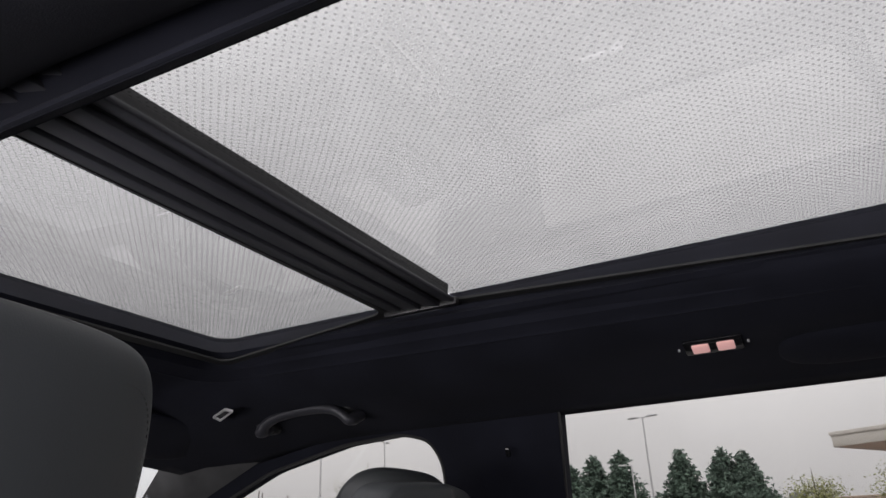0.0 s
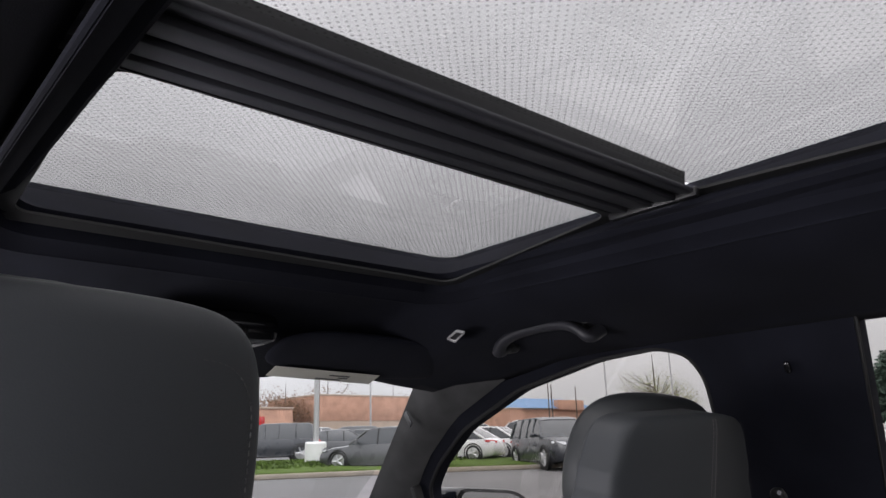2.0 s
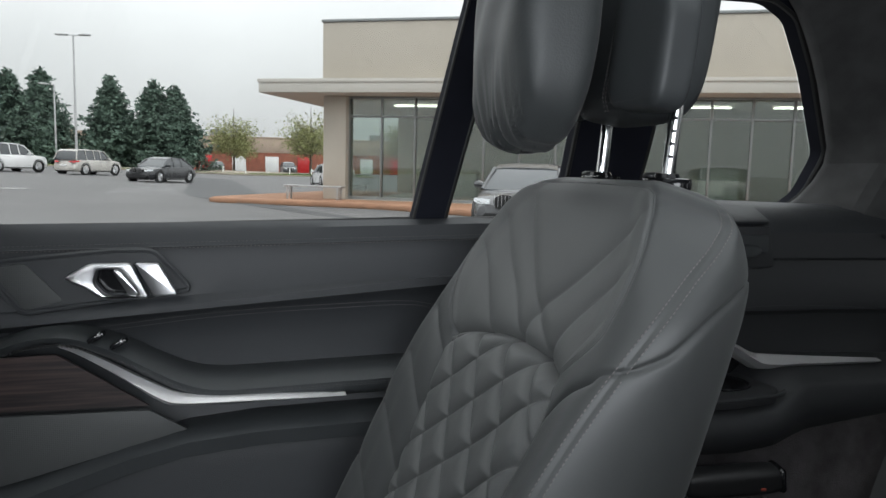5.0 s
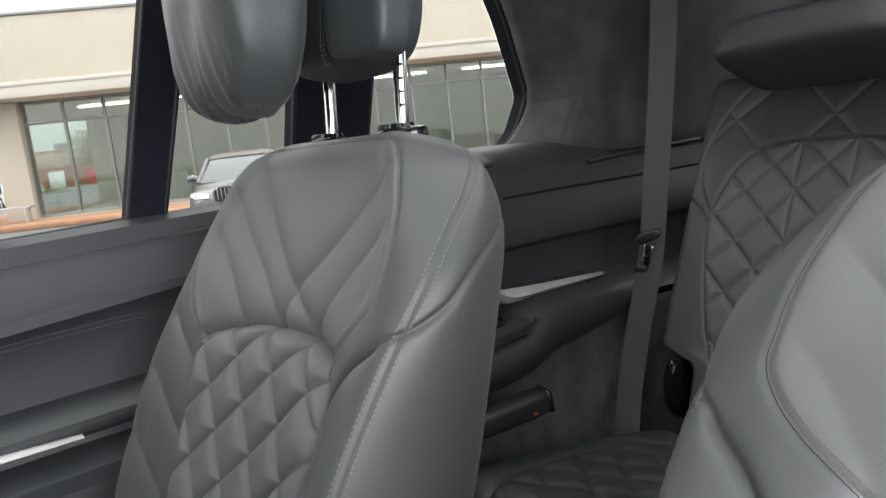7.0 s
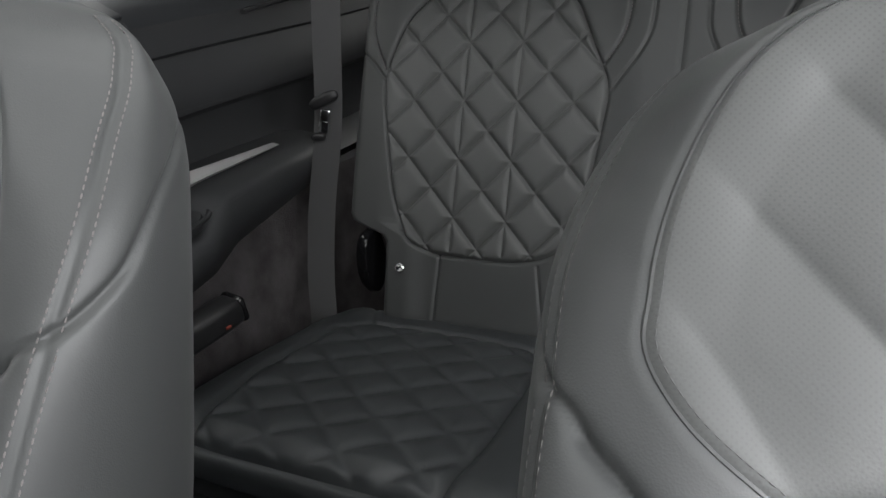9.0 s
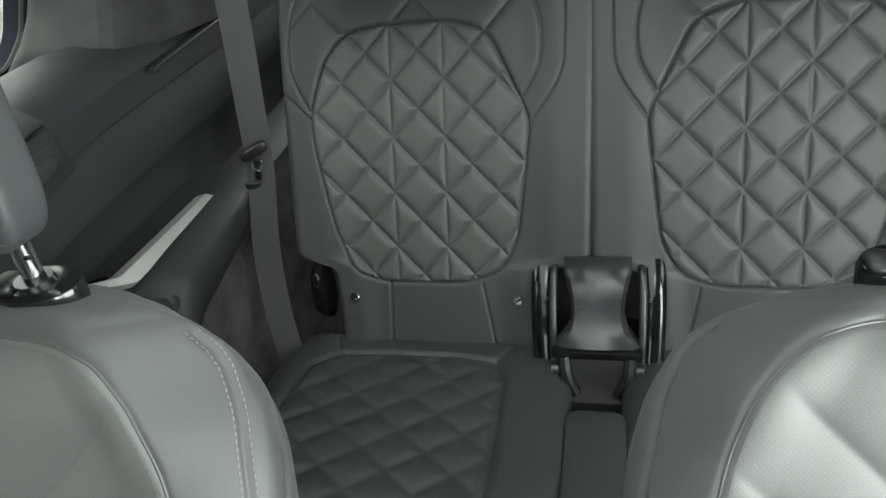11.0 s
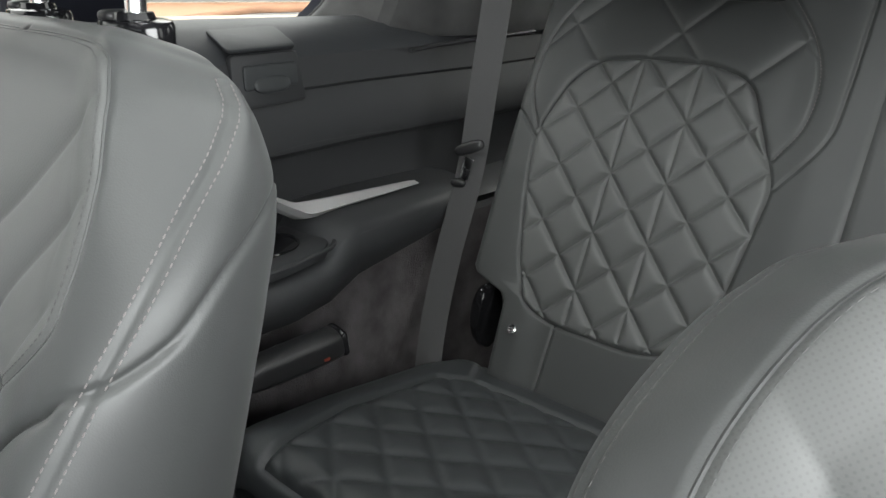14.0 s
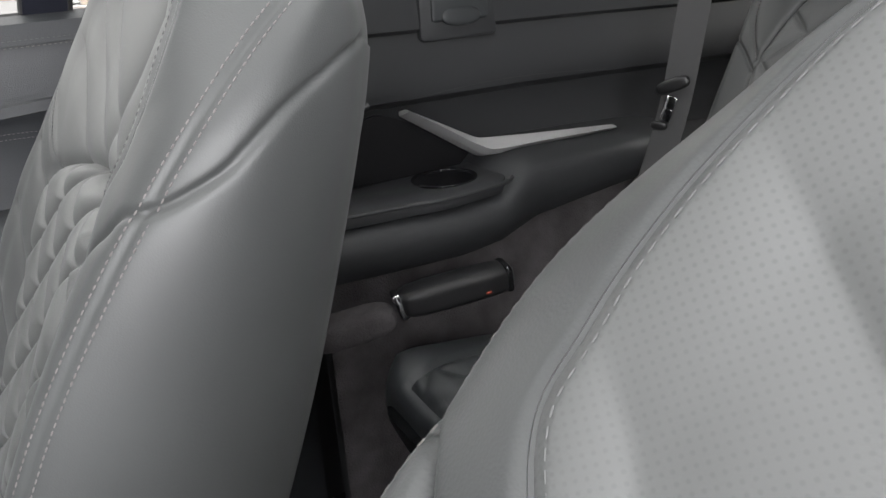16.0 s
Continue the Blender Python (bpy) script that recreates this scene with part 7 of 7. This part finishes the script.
mull = [0.82 + 1.2 * k for k in range(28)]
for a, b in zip(mull[:-1], mull[1:]):
    p = bar("window_pane", (a + 0.03, b - 0.03), (-0.36, -0.34), (0.2, 3.68), SHOP_GLASS, show, 0, "tall reflecting shop pane")
    p.visible_shadow = False
    bar("mullion", (a - 0.035, a + 0.035), (-0.43, -0.26), (0.17, 3.74), ALU, show, 0.006)
bar("transom", (0.8, LONG), (-0.42, -0.27), (3.02, 3.09), ALU, show, 0.006)
bar("transom", (0.8, LONG), (-0.42, -0.27), (0.17, 0.27), ALU, show, 0.006)
bar("transom", (0.8, LONG), (-0.42, -0.27), (3.66, 3.735), ALU, show, 0.006)
pave = [at_front(s, d, 0)[:2] for s, d in ((-3.6, 2.1), (3, 2.4), (9.3, 5.6), (11, 5.6), (13, 2.2), (LONG, 2.2), (LONG, -9), (-3, -9))]
slab("pavement", pave, 0, 0.14, PAVER, "orange tan paved strip with a kerb along the showroom", "pavement", r=1.0)
slab("pavement_top", [tuple(np.array(p) * 0.995 + np.array((0.15, -0.05))) for p in pave], 0.12, 0.165, PAVER, "tan paving beside the showroom", "pavement", r=1.0)

bench = thing("metal_bench", "plain grey metal bench beside the showroom column", "bench", at=at_front(-0.4, 0.9, 0.165))
bar("seat", (-1.0, 1.1), (0.75, 1.15), (0.58, 0.64), GALV, bench)
for s in (-0.85, 0.95):
    for d in (0.8, 1.1):
        bar("leg", (s - 0.03, s + 0.03), (d - 0.03, d + 0.03), (0.15, 0.58), GALV, bench)


# ---- cars ----
def make_car(name, label, colour, L, W, H, form):
    """A parked car, nose to +y, standing on z = 0."""
    car = thing(name, label, "car", "parked cars")
    hw = W / 2
    g = 0.2 if form == "suv" else 0.15                          # ground clearance
    sh = 0.60 * H if form == "suv" else 0.62 * H               # shoulder height
    y = lambda f: L * (f - 0.5)
    # stations: fraction of the length from the tail, half width, shoulder, floor
    if form == "suv":
        st = [(0.0, .80, .48, .32), (.015, .90, .60, .26), (.05, .96, .98, .22), (.12, .99, 1, g), (.3, 1, 1, g), (.5, 1, 1, g), (.7, 1, 1, g), (.76, .99, .985, g), (.88, .96, .95, g), (.955, .90, .88, .24), (.985, .82, .76, .27), (1.0, .70, .55, .33)]
        gh = [(.03, .0), (.075, .82), (.11, .97), (.35, 1.0), (.56, .97), (.62, .84), (.745, .0)]
    else:
        st = [(0.0, .78, .62, .34), (.012, .88, .86, .28), (.04, .94, .99, .24), (.12, .985, 1.02, g), (.3, 1, 1, g), (.5, 1, 1, g), (.68, 1, .985, g), (.75, .985, .95, g), (.88, .95, .88, g), (.96, .87, .78, .22), (.99, .78, .66, .25), (1.0, .66, .5, .3)]
        gh = [(.08, .0), (.16, .45), (.27, .93), (.42, 1.0), (.54, .95), (.60, .80), (.73, .0)]
    S = []
    for f, w, s, b in st:
        w, s = hw * w, sh * s
        S.append([(-w * .86, y(f), b), (-w * .97, y(f), b + .1), (-w, y(f), b + .42 * (s - b)), (-w * .985, y(f), b + .72 * (s - b)), (-w * .93, y(f), s - .03), (-w * .82, y(f), s), (0, y(f), s + .035),
                  (w * .82, y(f), s), (w * .93, y(f), s - .03), (w * .985, y(f), b + .72 * (s - b)), (w, y(f), b + .42 * (s - b)), (w * .97, y(f), b + .1), (w * .86, y(f), b)])
    obj("body", *loft(S), colour, car, sharp=32)
    G, R = [], []
    for f, k in gh:
        top = sh - .02 + (H - sh + .02) * k
        wb, wt = hw * .90, hw * (.90 - .21 * k)
        m = .5 * (sh + top)
        G.append([(-wb, y(f), sh - .04), (-(wb + wt) / 2 - .015, y(f), m), (-wt, y(f), top - .03 * k), (-wt * .6, y(f), top), (wt * .6, y(f), top), (wt, y(f), top - .03 * k), ((wb + wt) / 2 + .015, y(f), m), (wb, y(f), sh - .04)])
        if k > .7:
            R.append([(-wt - .012, y(f), top - .05), (-wt - .004, y(f), top - .012), (-wt * .6, y(f), top + .018), (wt * .6, y(f), top + .018), (wt + .004, y(f), top - .012), (wt + .012, y(f), top - .05)])
    obj("windows", *loft(G), CAR_GLASS, car, "dark tinted windows")
    obj("roof", *loft(R), colour, car, sharp=50)
    for sx in (-1, 1):
        def at(f, k):
            top = sh - .02 + (H - sh + .02) * k
            return (sx * hw * (.915 - .205 * k), y(f), top)
        for a, b in ((gh[-1], gh[-2]), (gh[0], gh[1] if form == "suv" else gh[2])):
            obj("pillar", *tube([at(*a), at(*b)], 0.04, 6), colour, car)
        for f in ((.33, .5) if form == "sedan" else (.24, .40, .53)):
            obj("pillar", *tube([at(f, .02), at(f, .93)], 0.026, 6), GLOSS if form == "sedan" else colour, car)
        mx = sx * (hw + .06)
        obj("wing_mirror", *tube([(sx * hw * .9, y(.655), sh + .05), (mx, y(.655), sh + .08), (mx + sx * .1, y(.65), sh + .08)], (.04, .085, .06), 8), colour, car)
        for f in (.19, .81):
            r = .37 if form == "suv" else .33
            ring = lambda q, x: [(x, y(f) + q * math.cos(t), r + q * math.sin(t)) for t in np.linspace(0, 2 * math.pi, 20, endpoint=False)]
            obj("wheel_arch", *loft([ring(r + .075, sx * (hw - .10)), ring(r + .075, sx * (hw + .003)), ring(r + .03, sx * (hw + .003)), ring(r + .03, sx * (hw - .10))]), PLASTIC, car)
            wh = obj("tyre", *loft([ring(r - .09, sx * (hw - .2)), ring(r - .01, sx * (hw - .19)), ring(r, sx * (hw - .15)), ring(r, sx * (hw - .03)), ring(r - .02, sx * (hw + .006)), ring(r - .08, sx * (hw + .01)), ring(r - .09, sx * (hw - .03))]), TYRE, car, "black tyre")
            V, F = loft([ring(r - .085, sx * (hw - .02)), ring(r - .11, sx * (hw - .01)), ring(r - .12, sx * (hw - .04))])
            for q in range(5):
                t = 2 * math.pi * q / 5
                v2, f2 = tube([(sx * (hw - .012), y(f), r), (sx * (hw - .012), y(f) + (r - .1) * math.cos(t), r + (r - .1) * math.sin(t))], (.05, .032), 6)
                F = list(F) + [tuple(k + len(V) for k in fa) for fa in f2]
                V = np.vstack([V, v2])
            obj("rim", V, F, RIM, wh, "silver alloy rim")
        hz = sh * (.80 if form == "suv" else .75)
        obj("headlight", *loft([[(sx * hw * a, y(f), hz + z) for a, f, z in ((.52, .996, -.05), (.80, .972, -.045), (.91, .945, .0), (.90, .93, .06), (.78, .965, .055), (.52, .99, .04))], [(sx * hw * a, y(f) - .08, hz + z) for a, f, z in ((.52, .996, -.05), (.80, .972, -.045), (.91, .945, .0), (.90, .93, .06), (.78, .965, .055), (.52, .99, .04))]]), HEADLAMP, car, "clear headlight")
        tz = sh * (.86 if form == "suv" else .88)
        obj("tail_light", *loft([[(sx * hw * a, y(f), tz + z) for a, f, z in ((.45, .0, -.06), (.80, .008, -.07), (.965, .045, -.02), (.95, .06, .06), (.8, .02, .06), (.45, .006, .03))], [(sx * hw * a, y(f) + .12, tz + z) for a, f, z in ((.45, .0, -.06), (.80, .008, -.07), (.965, .045, -.02), (.95, .06, .06), (.8, .02, .06), (.45, .006, .03))]]), TAIL, car, "red tail light")
        grow = [rounded([(0.06, .62 * sh), (.40 * hw, .62 * sh), (.44 * hw, .80 * sh), (.3 * hw, .90 * sh), (.06, .90 * sh)], .05)][0]
        gr = obj("grille", *loft([[(sx * a, y(.97), b) for a, b in grow], [(sx * a, y(1.004) - .0 + .01, b) for a, b in grow]]), PLASTIC, car, "black grille")
        for q in range(5):
            x0 = .1 + q * (.32 * hw - .02) / 4
            box("grille_slat", (.012, .03, .24 * sh), (sx * x0, y(1.004) + .015, .76 * sh), RIM, gr, .003)
        obj("sill", *tube([(sx * (hw - .01), y(.3), g + .06), (sx * (hw - .01), y(.7), g + .06)], .035, 6), PLASTIC, car)
    lo = rounded([(-.7 * hw, .28), (.7 * hw, .28), (.62 * hw, .46), (-.62 * hw, .46)], .05)
    obj("lower_intake", *loft([[(a, y(.96), b) for a, b in lo], [(a, y(1.0) + .012, b) for a, b in lo]]), PLASTIC, car, "black lower air intake")
    box("number_plate", (.5, .02, .12), (0, y(1.0) + .035, .50), PLATE_BLUE if name == "white_suv" else PLASTIC, car, .005, "number plate with plain bars")
    box("number_plate", (.5, .02, .12), (0, y(0) - .012, .62 * sh), PAINTED_WHITE, car, .005)
    return car


CARS = {
    "black_suv": ("suv", "black_suv", "near-black mid-size suv with dark windows", (0.024, 0.028, 0.036), 4.9, 2.0, 1.75),
    "white_suv": ("suv", "white_suv", "white large suv with dark windows", (0.72, 0.72, 0.72), 4.9, 1.95, 1.80),
    "silver_suv": ("suv", "silver_crossover", "silver beige crossover with dark windows", (0.42, 0.40, 0.37), 4.7, 1.9, 1.68),
    "silver_sedan": ("sedan", "silver_sedan", "dark grey sedan with a black grille", (0.055, 0.056, 0.060), 4.9, 1.9, 1.48),
    "grey_suv": ("suv", "grey_suv", "dark grey suv with dark windows", (0.09, 0.095, 0.10), 4.7, 1.9, 1.70),
    "white_sedan": ("sedan", "white_sedan", "white sedan with red tail lights", (0.72, 0.72, 0.73), 4.65, 1.82, 1.43),
    "black_sedan": ("sedan", "black_sedan", "black sedan with alloy wheels", (0.010, 0.011, 0.014), 4.7, 1.82, 1.45),
    "grey_sedan": ("sedan", "grey_sedan", "dark grey sedan with dark windows", (0.07, 0.072, 0.078), 4.7, 1.84, 1.44),
    "red_sedan": ("sedan", "red_sedan", "dark red sedan with tinted windows", (0.20, 0.02, 0.02), 4.6, 1.82, 1.45),
}
PARKED = [
    ("silver_sedan", 13.05 + 2.1, -4.5 - 1.1, 62), ("white_suv", 3.75, -7.05, -26), ("black_sedan", 44.9, 5.6, 152 - 90),
    ("silver_suv", 53.5, 11.2, 242), ("white_suv", 51.5, 15.6, 238), ("white_suv", 47.5, 18.0, 246), ("white_sedan", 45.5, -4.3, -84),
    ("grey_suv", 104, -4.6, 95), ("grey_sedan", 104, 5.0, 95), ("grey_suv", 105, 9.6, 95), ("red_sedan", 106, -10, 88),
    ("black_suv", 20.1, 18.3, 152), ("black_sedan", 24.4, 18.5, 151), ("white_sedan", 20.0, 24.0, 25), ("white_sedan", 23.2, 25.5, 25),
    ("white_suv", 28.9, 28.0, 25), ("white_suv", 32.4, 26.0, 25), ("grey_suv", 35.6, 24.6, 25), ("grey_sedan", 15.0, 21.5, 28),
    ("white_suv", 57, 52, 18), ("white_suv", 62, 55, 18), ("silver_suv", 67, 53, 18), ("grey_sedan", 29.4, 49.5, 60), ("black_sedan", 34.0, 52.0, 40), ("grey_sedan", 38.2, 54.0, 40),
    ("black_suv", 24.6, 49.6, 60), ("white_suv", 24.5, 60.5, 75), ("white_sedan", 31.5, 63, 60), ("red_sedan", 36.5, 64, 60), ("black_suv", 42, 66, 60), ("grey_suv", 48, 67, 60), ("white_sedan", 54, 66, 60),
    ("black_suv", 35, 75, 70), ("white_suv", 43, 77, 70), ("grey_sedan", 50, 79, 70), ("white_suv", 72, 62, 30), ("silver_suv", 78, 66, 30), ("grey_suv", 83, 58, 30), ("white_sedan", 88, 64, 30),
    ("white_suv", 95, 62, 30), ("grey_sedan", 101, 66, 30), ("red_sedan", 66, 70, 30), ("white_sedan", 20, 68, 80), ("grey_suv", 14, 62, 80),
    ("white_suv", 52, 60, 60), ("white_sedan", 60, 62, 60), ("silver_suv", 57, 74, 60), ("white_suv", 64, 78, 60), ("red_sedan", 47, 84, 60), ("white_sedan", 54, 88, 60), ("grey_sedan", 40, 84, 60), ("white_suv", 31, 80, 60), ("white_suv", 108, 74, 30), ("black_suv", 90, 76, 30), ("white_sedan", 82, 74, 30), ("grey_suv", 74, 74, 30),
]
made = {}
for kind, x, y0, turn in PARKED:
    if y0 > 30:
        x, y0 = 0.66 * x, 0.66 * y0
    f = CARS[kind]
    if kind not in made:
        made[kind] = make_car(f[1], f[2], paint(kind + "_paint", f[3]), f[4], f[5], f[6], f[0])
        made[kind].matrix_basis = pose(x, y0, gz(y0), 0, 0, turn)
    else:
        copy_thing(made[kind], pose(x, y0, gz(y0), 0, 0, turn))


# ---- lamp posts and poles ----
def lamp_post(x, y, h, heads, turn, block=True):
    g = gz(y)
    p = thing("lamp_post", "tall grey steel car park lamp post with flat heads", "lamp post", "lamp posts", at=(x, y, g))
    obj("pole", *loft([[(x + r * math.cos(t), y + r * math.sin(t), z) for t in np.linspace(0, 2 * math.pi, 12, endpoint=False)] for r, z in ((.11, g + 0.85 if block else g), (.075, h - .1), (.05, h))]), GALV, p)
    if block:
        obj("concrete_base", *loft([[(x + r * math.cos(t), y + r * math.sin(t), z) for t in np.linspace(0, 2 * math.pi, 20, endpoint=False)] for r, z in ((.42, g), (.42, g + .86), (.36, g + .93))]), PAINTED_WHITE, p, "pale concrete base")
    for s in ((-1, 1) if heads == 2 else (1,)):
        d = np.array((math.cos(radians(turn)), math.sin(radians(turn)), 0)) * s
        e = np.array((x, y, h - .15))
        obj("arm", *tube([e, e + d * .5 + np.array((0, 0, .1))], .035, 6), GALV, p)
        w = np.array((-d[1], d[0], 0))
        c = e + d * .95 + np.array((0, 0, .12))
        obj("lamp_head", *loft([[c + d * a * k + w * b * k + np.array((0, 0, z)) for a, b in rounded([(-.5, -.2), (.5, -.15), (.5, .15), (-.5, .2)], .1)] for k, z in ((.9, -.09), (1, -.04), (1, .03), (.8, .08))]), GALV, p, "flat lamp head")


lamp_post(66.5, 14.7, 11.6, 2, 75)
lamp_post(82, 19.9, 8.9, 1, 110, False)
lamp_post(14.8, 26.0, 9.5, 2, 20)
lamp_post(62, 70, 12.5, 2, 30)
lamp_post(61.5, 46.8, 14.0, 1, 30, False)
lamp_post(79, 50, 14.0, 2, 10)
lamp_post(46, 67, 13, 1, 60, False)
for x, y, h in ((38, 78, 12), (30, 62, 11), (52, 88, 12), (98, 86, 11), (104, 92, 12), (112, 92, 11.5)):
    ob = obj("utility_pole", *loft([[(x + r * math.cos(t), y + r * math.sin(t), z) for t in np.linspace(0, 2 * math.pi, 8, endpoint=False)] for r, z in ((.14, gz(y)), (.09, h))]), BARK, None)
    tagged(ob, "slim weathered utility pole", "pole", "utility poles")
for i in range(9):
    ob = box("marker_post", (.14, .14, .75), (86.5 - i * .1, 8.6 - i * 2.5, .17 + .36 + gz(8.6 - i * 2.5)), PAINTED_WHITE, None, .02)
    tagged(ob, "small white marker post in the grass", "post", "marker posts")


# ---- trees ----
def make_tree(name, label, x, y, h, form, leaf, seed, leaves, size):
    # the foot stands in the rising ground
    r = random.Random(seed)
    tree = thing(name, label, "tree", at=(x, y, 0))
    V, F = loft([[(x + q * math.cos(t), y + q * math.sin(t), z) for t in np.linspace(0, 2 * math.pi, 8, endpoint=False)] for q, z in ((.022 * h, 0), (.016 * h, .2 * h), (.01 * h, .6 * h), (.002 * h, .97 * h))])
    tips = []
    wide = .33 * h if form == "conifer" else .36 * h
    n = 90 if form == "conifer" else 46
    for i in range(n):
        if form == "conifer":
            k = (i / n) ** .85
            z0 = h * (.06 + .92 * k)
            a = i * 2.399 + r.uniform(-.3, .3)
            ln = 1.2 * wide * (1 - k) ** .85 * r.uniform(.72, 1.1) + .12
            p = [np.array((x, y, z0)), np.array((x + .55 * ln * math.cos(a), y + .55 * ln * math.sin(a), z0 - .10 * ln)), np.array((x + ln * math.cos(a), y + ln * math.sin(a), z0 + .02 * ln))]
        else:
            z0 = h * r.uniform(.25, .6)
            a = i * 2.399 + r.uniform(-.4, .4)
            up = r.uniform(.1, 1.2)
            ln = wide * r.uniform(.55, 1.0) * (1.1 if up < .8 else .8)
            p = [np.array((x, y, z0)), np.array((x + .5 * ln * math.cos(a), y + .5 * ln * math.sin(a), z0 + .35 * up * ln)), np.array((x + ln * math.cos(a), y + ln * math.sin(a), min(z0 + up * ln, h * .98)))]
        v2, f2 = tube(p, (.006 * h, .004 * h, .0015 * h), 5)
        F = list(F) + [tuple(q + len(V) for q in fa) for fa in f2]
        V = np.vstack([V, v2])
        tips.append(p)
    obj("trunk", V, F, BARK, tree)
    LV, LF = [], []
    for i in range(leaves):
        p = tips[min(int(len(tips) * (1 - math.sqrt(1 - r.random()))), len(tips) - 1) if form == "conifer" else r.randrange(len(tips))]
        u = r.uniform(.12, 1.05) if form == "conifer" else r.uniform(.4, 1.05)
        q = (1 - u) * (1 - u) * p[0] + 2 * u * (1 - u) * p[1] + u * u * p[2]
        sp = .10 * float(np.linalg.norm(p[2] - p[0])) + .006 * h if form == "conifer" else .075 * h
        q = q + np.array((r.gauss(0, sp), r.gauss(0, sp), r.gauss(0, sp * .6)))
        s = size * r.uniform(.6, 1.3)
        d = np.array((r.gauss(0, 1), r.gauss(0, 1), r.gauss(-.25, .55))); d /= np.linalg.norm(d)
        e = np.cross(d, (r.gauss(0, 1), r.gauss(0, 1), r.gauss(0, 1))); e /= np.linalg.norm(e)
        o = len(LV)
        LV += [q - e * s * .35, q + d * s * .5 - e * s * .1, q + d * s, q + d * s * .45 + e * s * .35]
        LF.append((o, o + 1, o + 2, o + 3))
    obj("crown", LV, LF, leaf, tree, smooth=False)
    return tree


for x, y, h, s in ((86, 25.3, 10.9, 1), (86, 22.2, 11.2, 2), (86, 15.3, 10.8, 3), (86, 10.9, 10.5, 4), (86, 8.7, 10.1, 5), (90, 29.5, 10.5, 6), (92, 34.0, 10.5, 12)):
    make_tree("conifer_tree", "dense dark blue-green conifer", x, y, h, "conifer", NEEDLES, s, 11000, .55)
for x, y, h, s in ((92, 2.5, 8.2, 7), (92, -6.8, 9.0, 8), (96, -20, 9, 9)):
    make_tree("broadleaf_tree", "young tree in light yellow-green spring leaf", x, y, h, "broad", LEAVES, s, 5200, .30)
for x, y, h, s, m in ((170, 112, 24, 10, LEAVES), (188, 118, 20, 14, LEAVES), (62, 116, 13, 15, RUSSET), (54, 116, 14, 16, RUSSET), (46, 112, 12, 17, LEAVES), (90, 122, 14, 18, RUSSET), (78, 128, 16, 19, RUSSET), (100, 124, 13, 20, LEAVES), (38, 118, 15, 21, RUSSET), (146, 128, 14, 22, RUSSET)):
    make_tree("bare_tree", "thinly leaved brownish spring tree", x, y, h, "broad", m, s, 5200, .34)


# ---- far buildings ----
def far_house(name, label, x0, x1, y0, y1, h, wall, band=None):
    b = thing(name, label, "building", at=((x0 + x1) / 2, (y0 + y1) / 2, 0))
    c = ((x0 + x1) / 2, (y0 + y1) / 2)
    box("wall", (x1 - x0, y1 - y0, h), (*c, h / 2), wall, b, .05)
    box("parapet", (x1 - x0 + .3, y1 - y0 + .3, .3), (*c, h + .15), TAN, b, .04)
    if band:
        box("upper_band", (x1 - x0 + .16, y1 - y0 + .16, h * .42), (*c, h * .79 - .01), band, b, .04)
    return b


fb = far_house("brick_building", "long low brick building with a tan upper band", 126, 150, -45, 30, 5.6, BRICK, TAN)
for i in range(12):
    box("loading_door", (.3, 2.2, 2.6), (125.98, 24 - i * 5.4, 1.3), PAINTED_WHITE if i % 3 else TAIL, fb, .02, "pale door")
for i in range(4):
    box("roof_unit", (3, 2.5, 1.2), (132, 20 - i * 14, 6.5), ALU, fb, .05)
pk = far_house("long_store", "long pinkish tan store", 66, 92, 112, 130, 10.2, TAN, ORANGE_BRICK)
for i in range(7):
    box("window", (2.0, .2, 2.2), (68.5 + i * 3.5, 111.95, 2.4), CAR_GLASS, pk, .02)
rd = far_house("red_store", "low store with a red front", 36, 58, 106, 120, 7.5, ORANGE_BRICK)
box("sign_band", (12, .3, 1.4), (47, 105.9, 5.6), TAIL, rd, .05, "red sign band")
bl = far_house("blue_roofed_store", "orange brick store with a blue hipped roof", 112, 150, 110, 128, 8.2, ORANGE_BRICK)
obj("roof", [(116, 109, 8.4), (141, 109, 8.4), (141, 129, 8.4), (116, 129, 8.4), (122, 115, 10.9), (136, 115, 10.9), (136, 123, 10.9), (122, 123, 10.9)], [(0, 1, 5, 4), (1, 2, 6, 5), (2, 3, 7, 6), (3, 0, 4, 7), (4, 5, 6, 7)], BLUE_ROOF, bl, "blue metal hip roof", smooth=False)
box("porch_gable", (9, 1.5, 2.2), (131, 109.6, 9.2), ORANGE_BRICK, bl, .1)
for i in range(8):
    box("window", (2.6, .2, 2.4), (115 + i * 4.4, 109.95, 2.6), CAR_GLASS, bl, .02)
far_house("grey_store", "long pale flat-roofed store", -60, 20, 118, 140, 8, STUCCO)
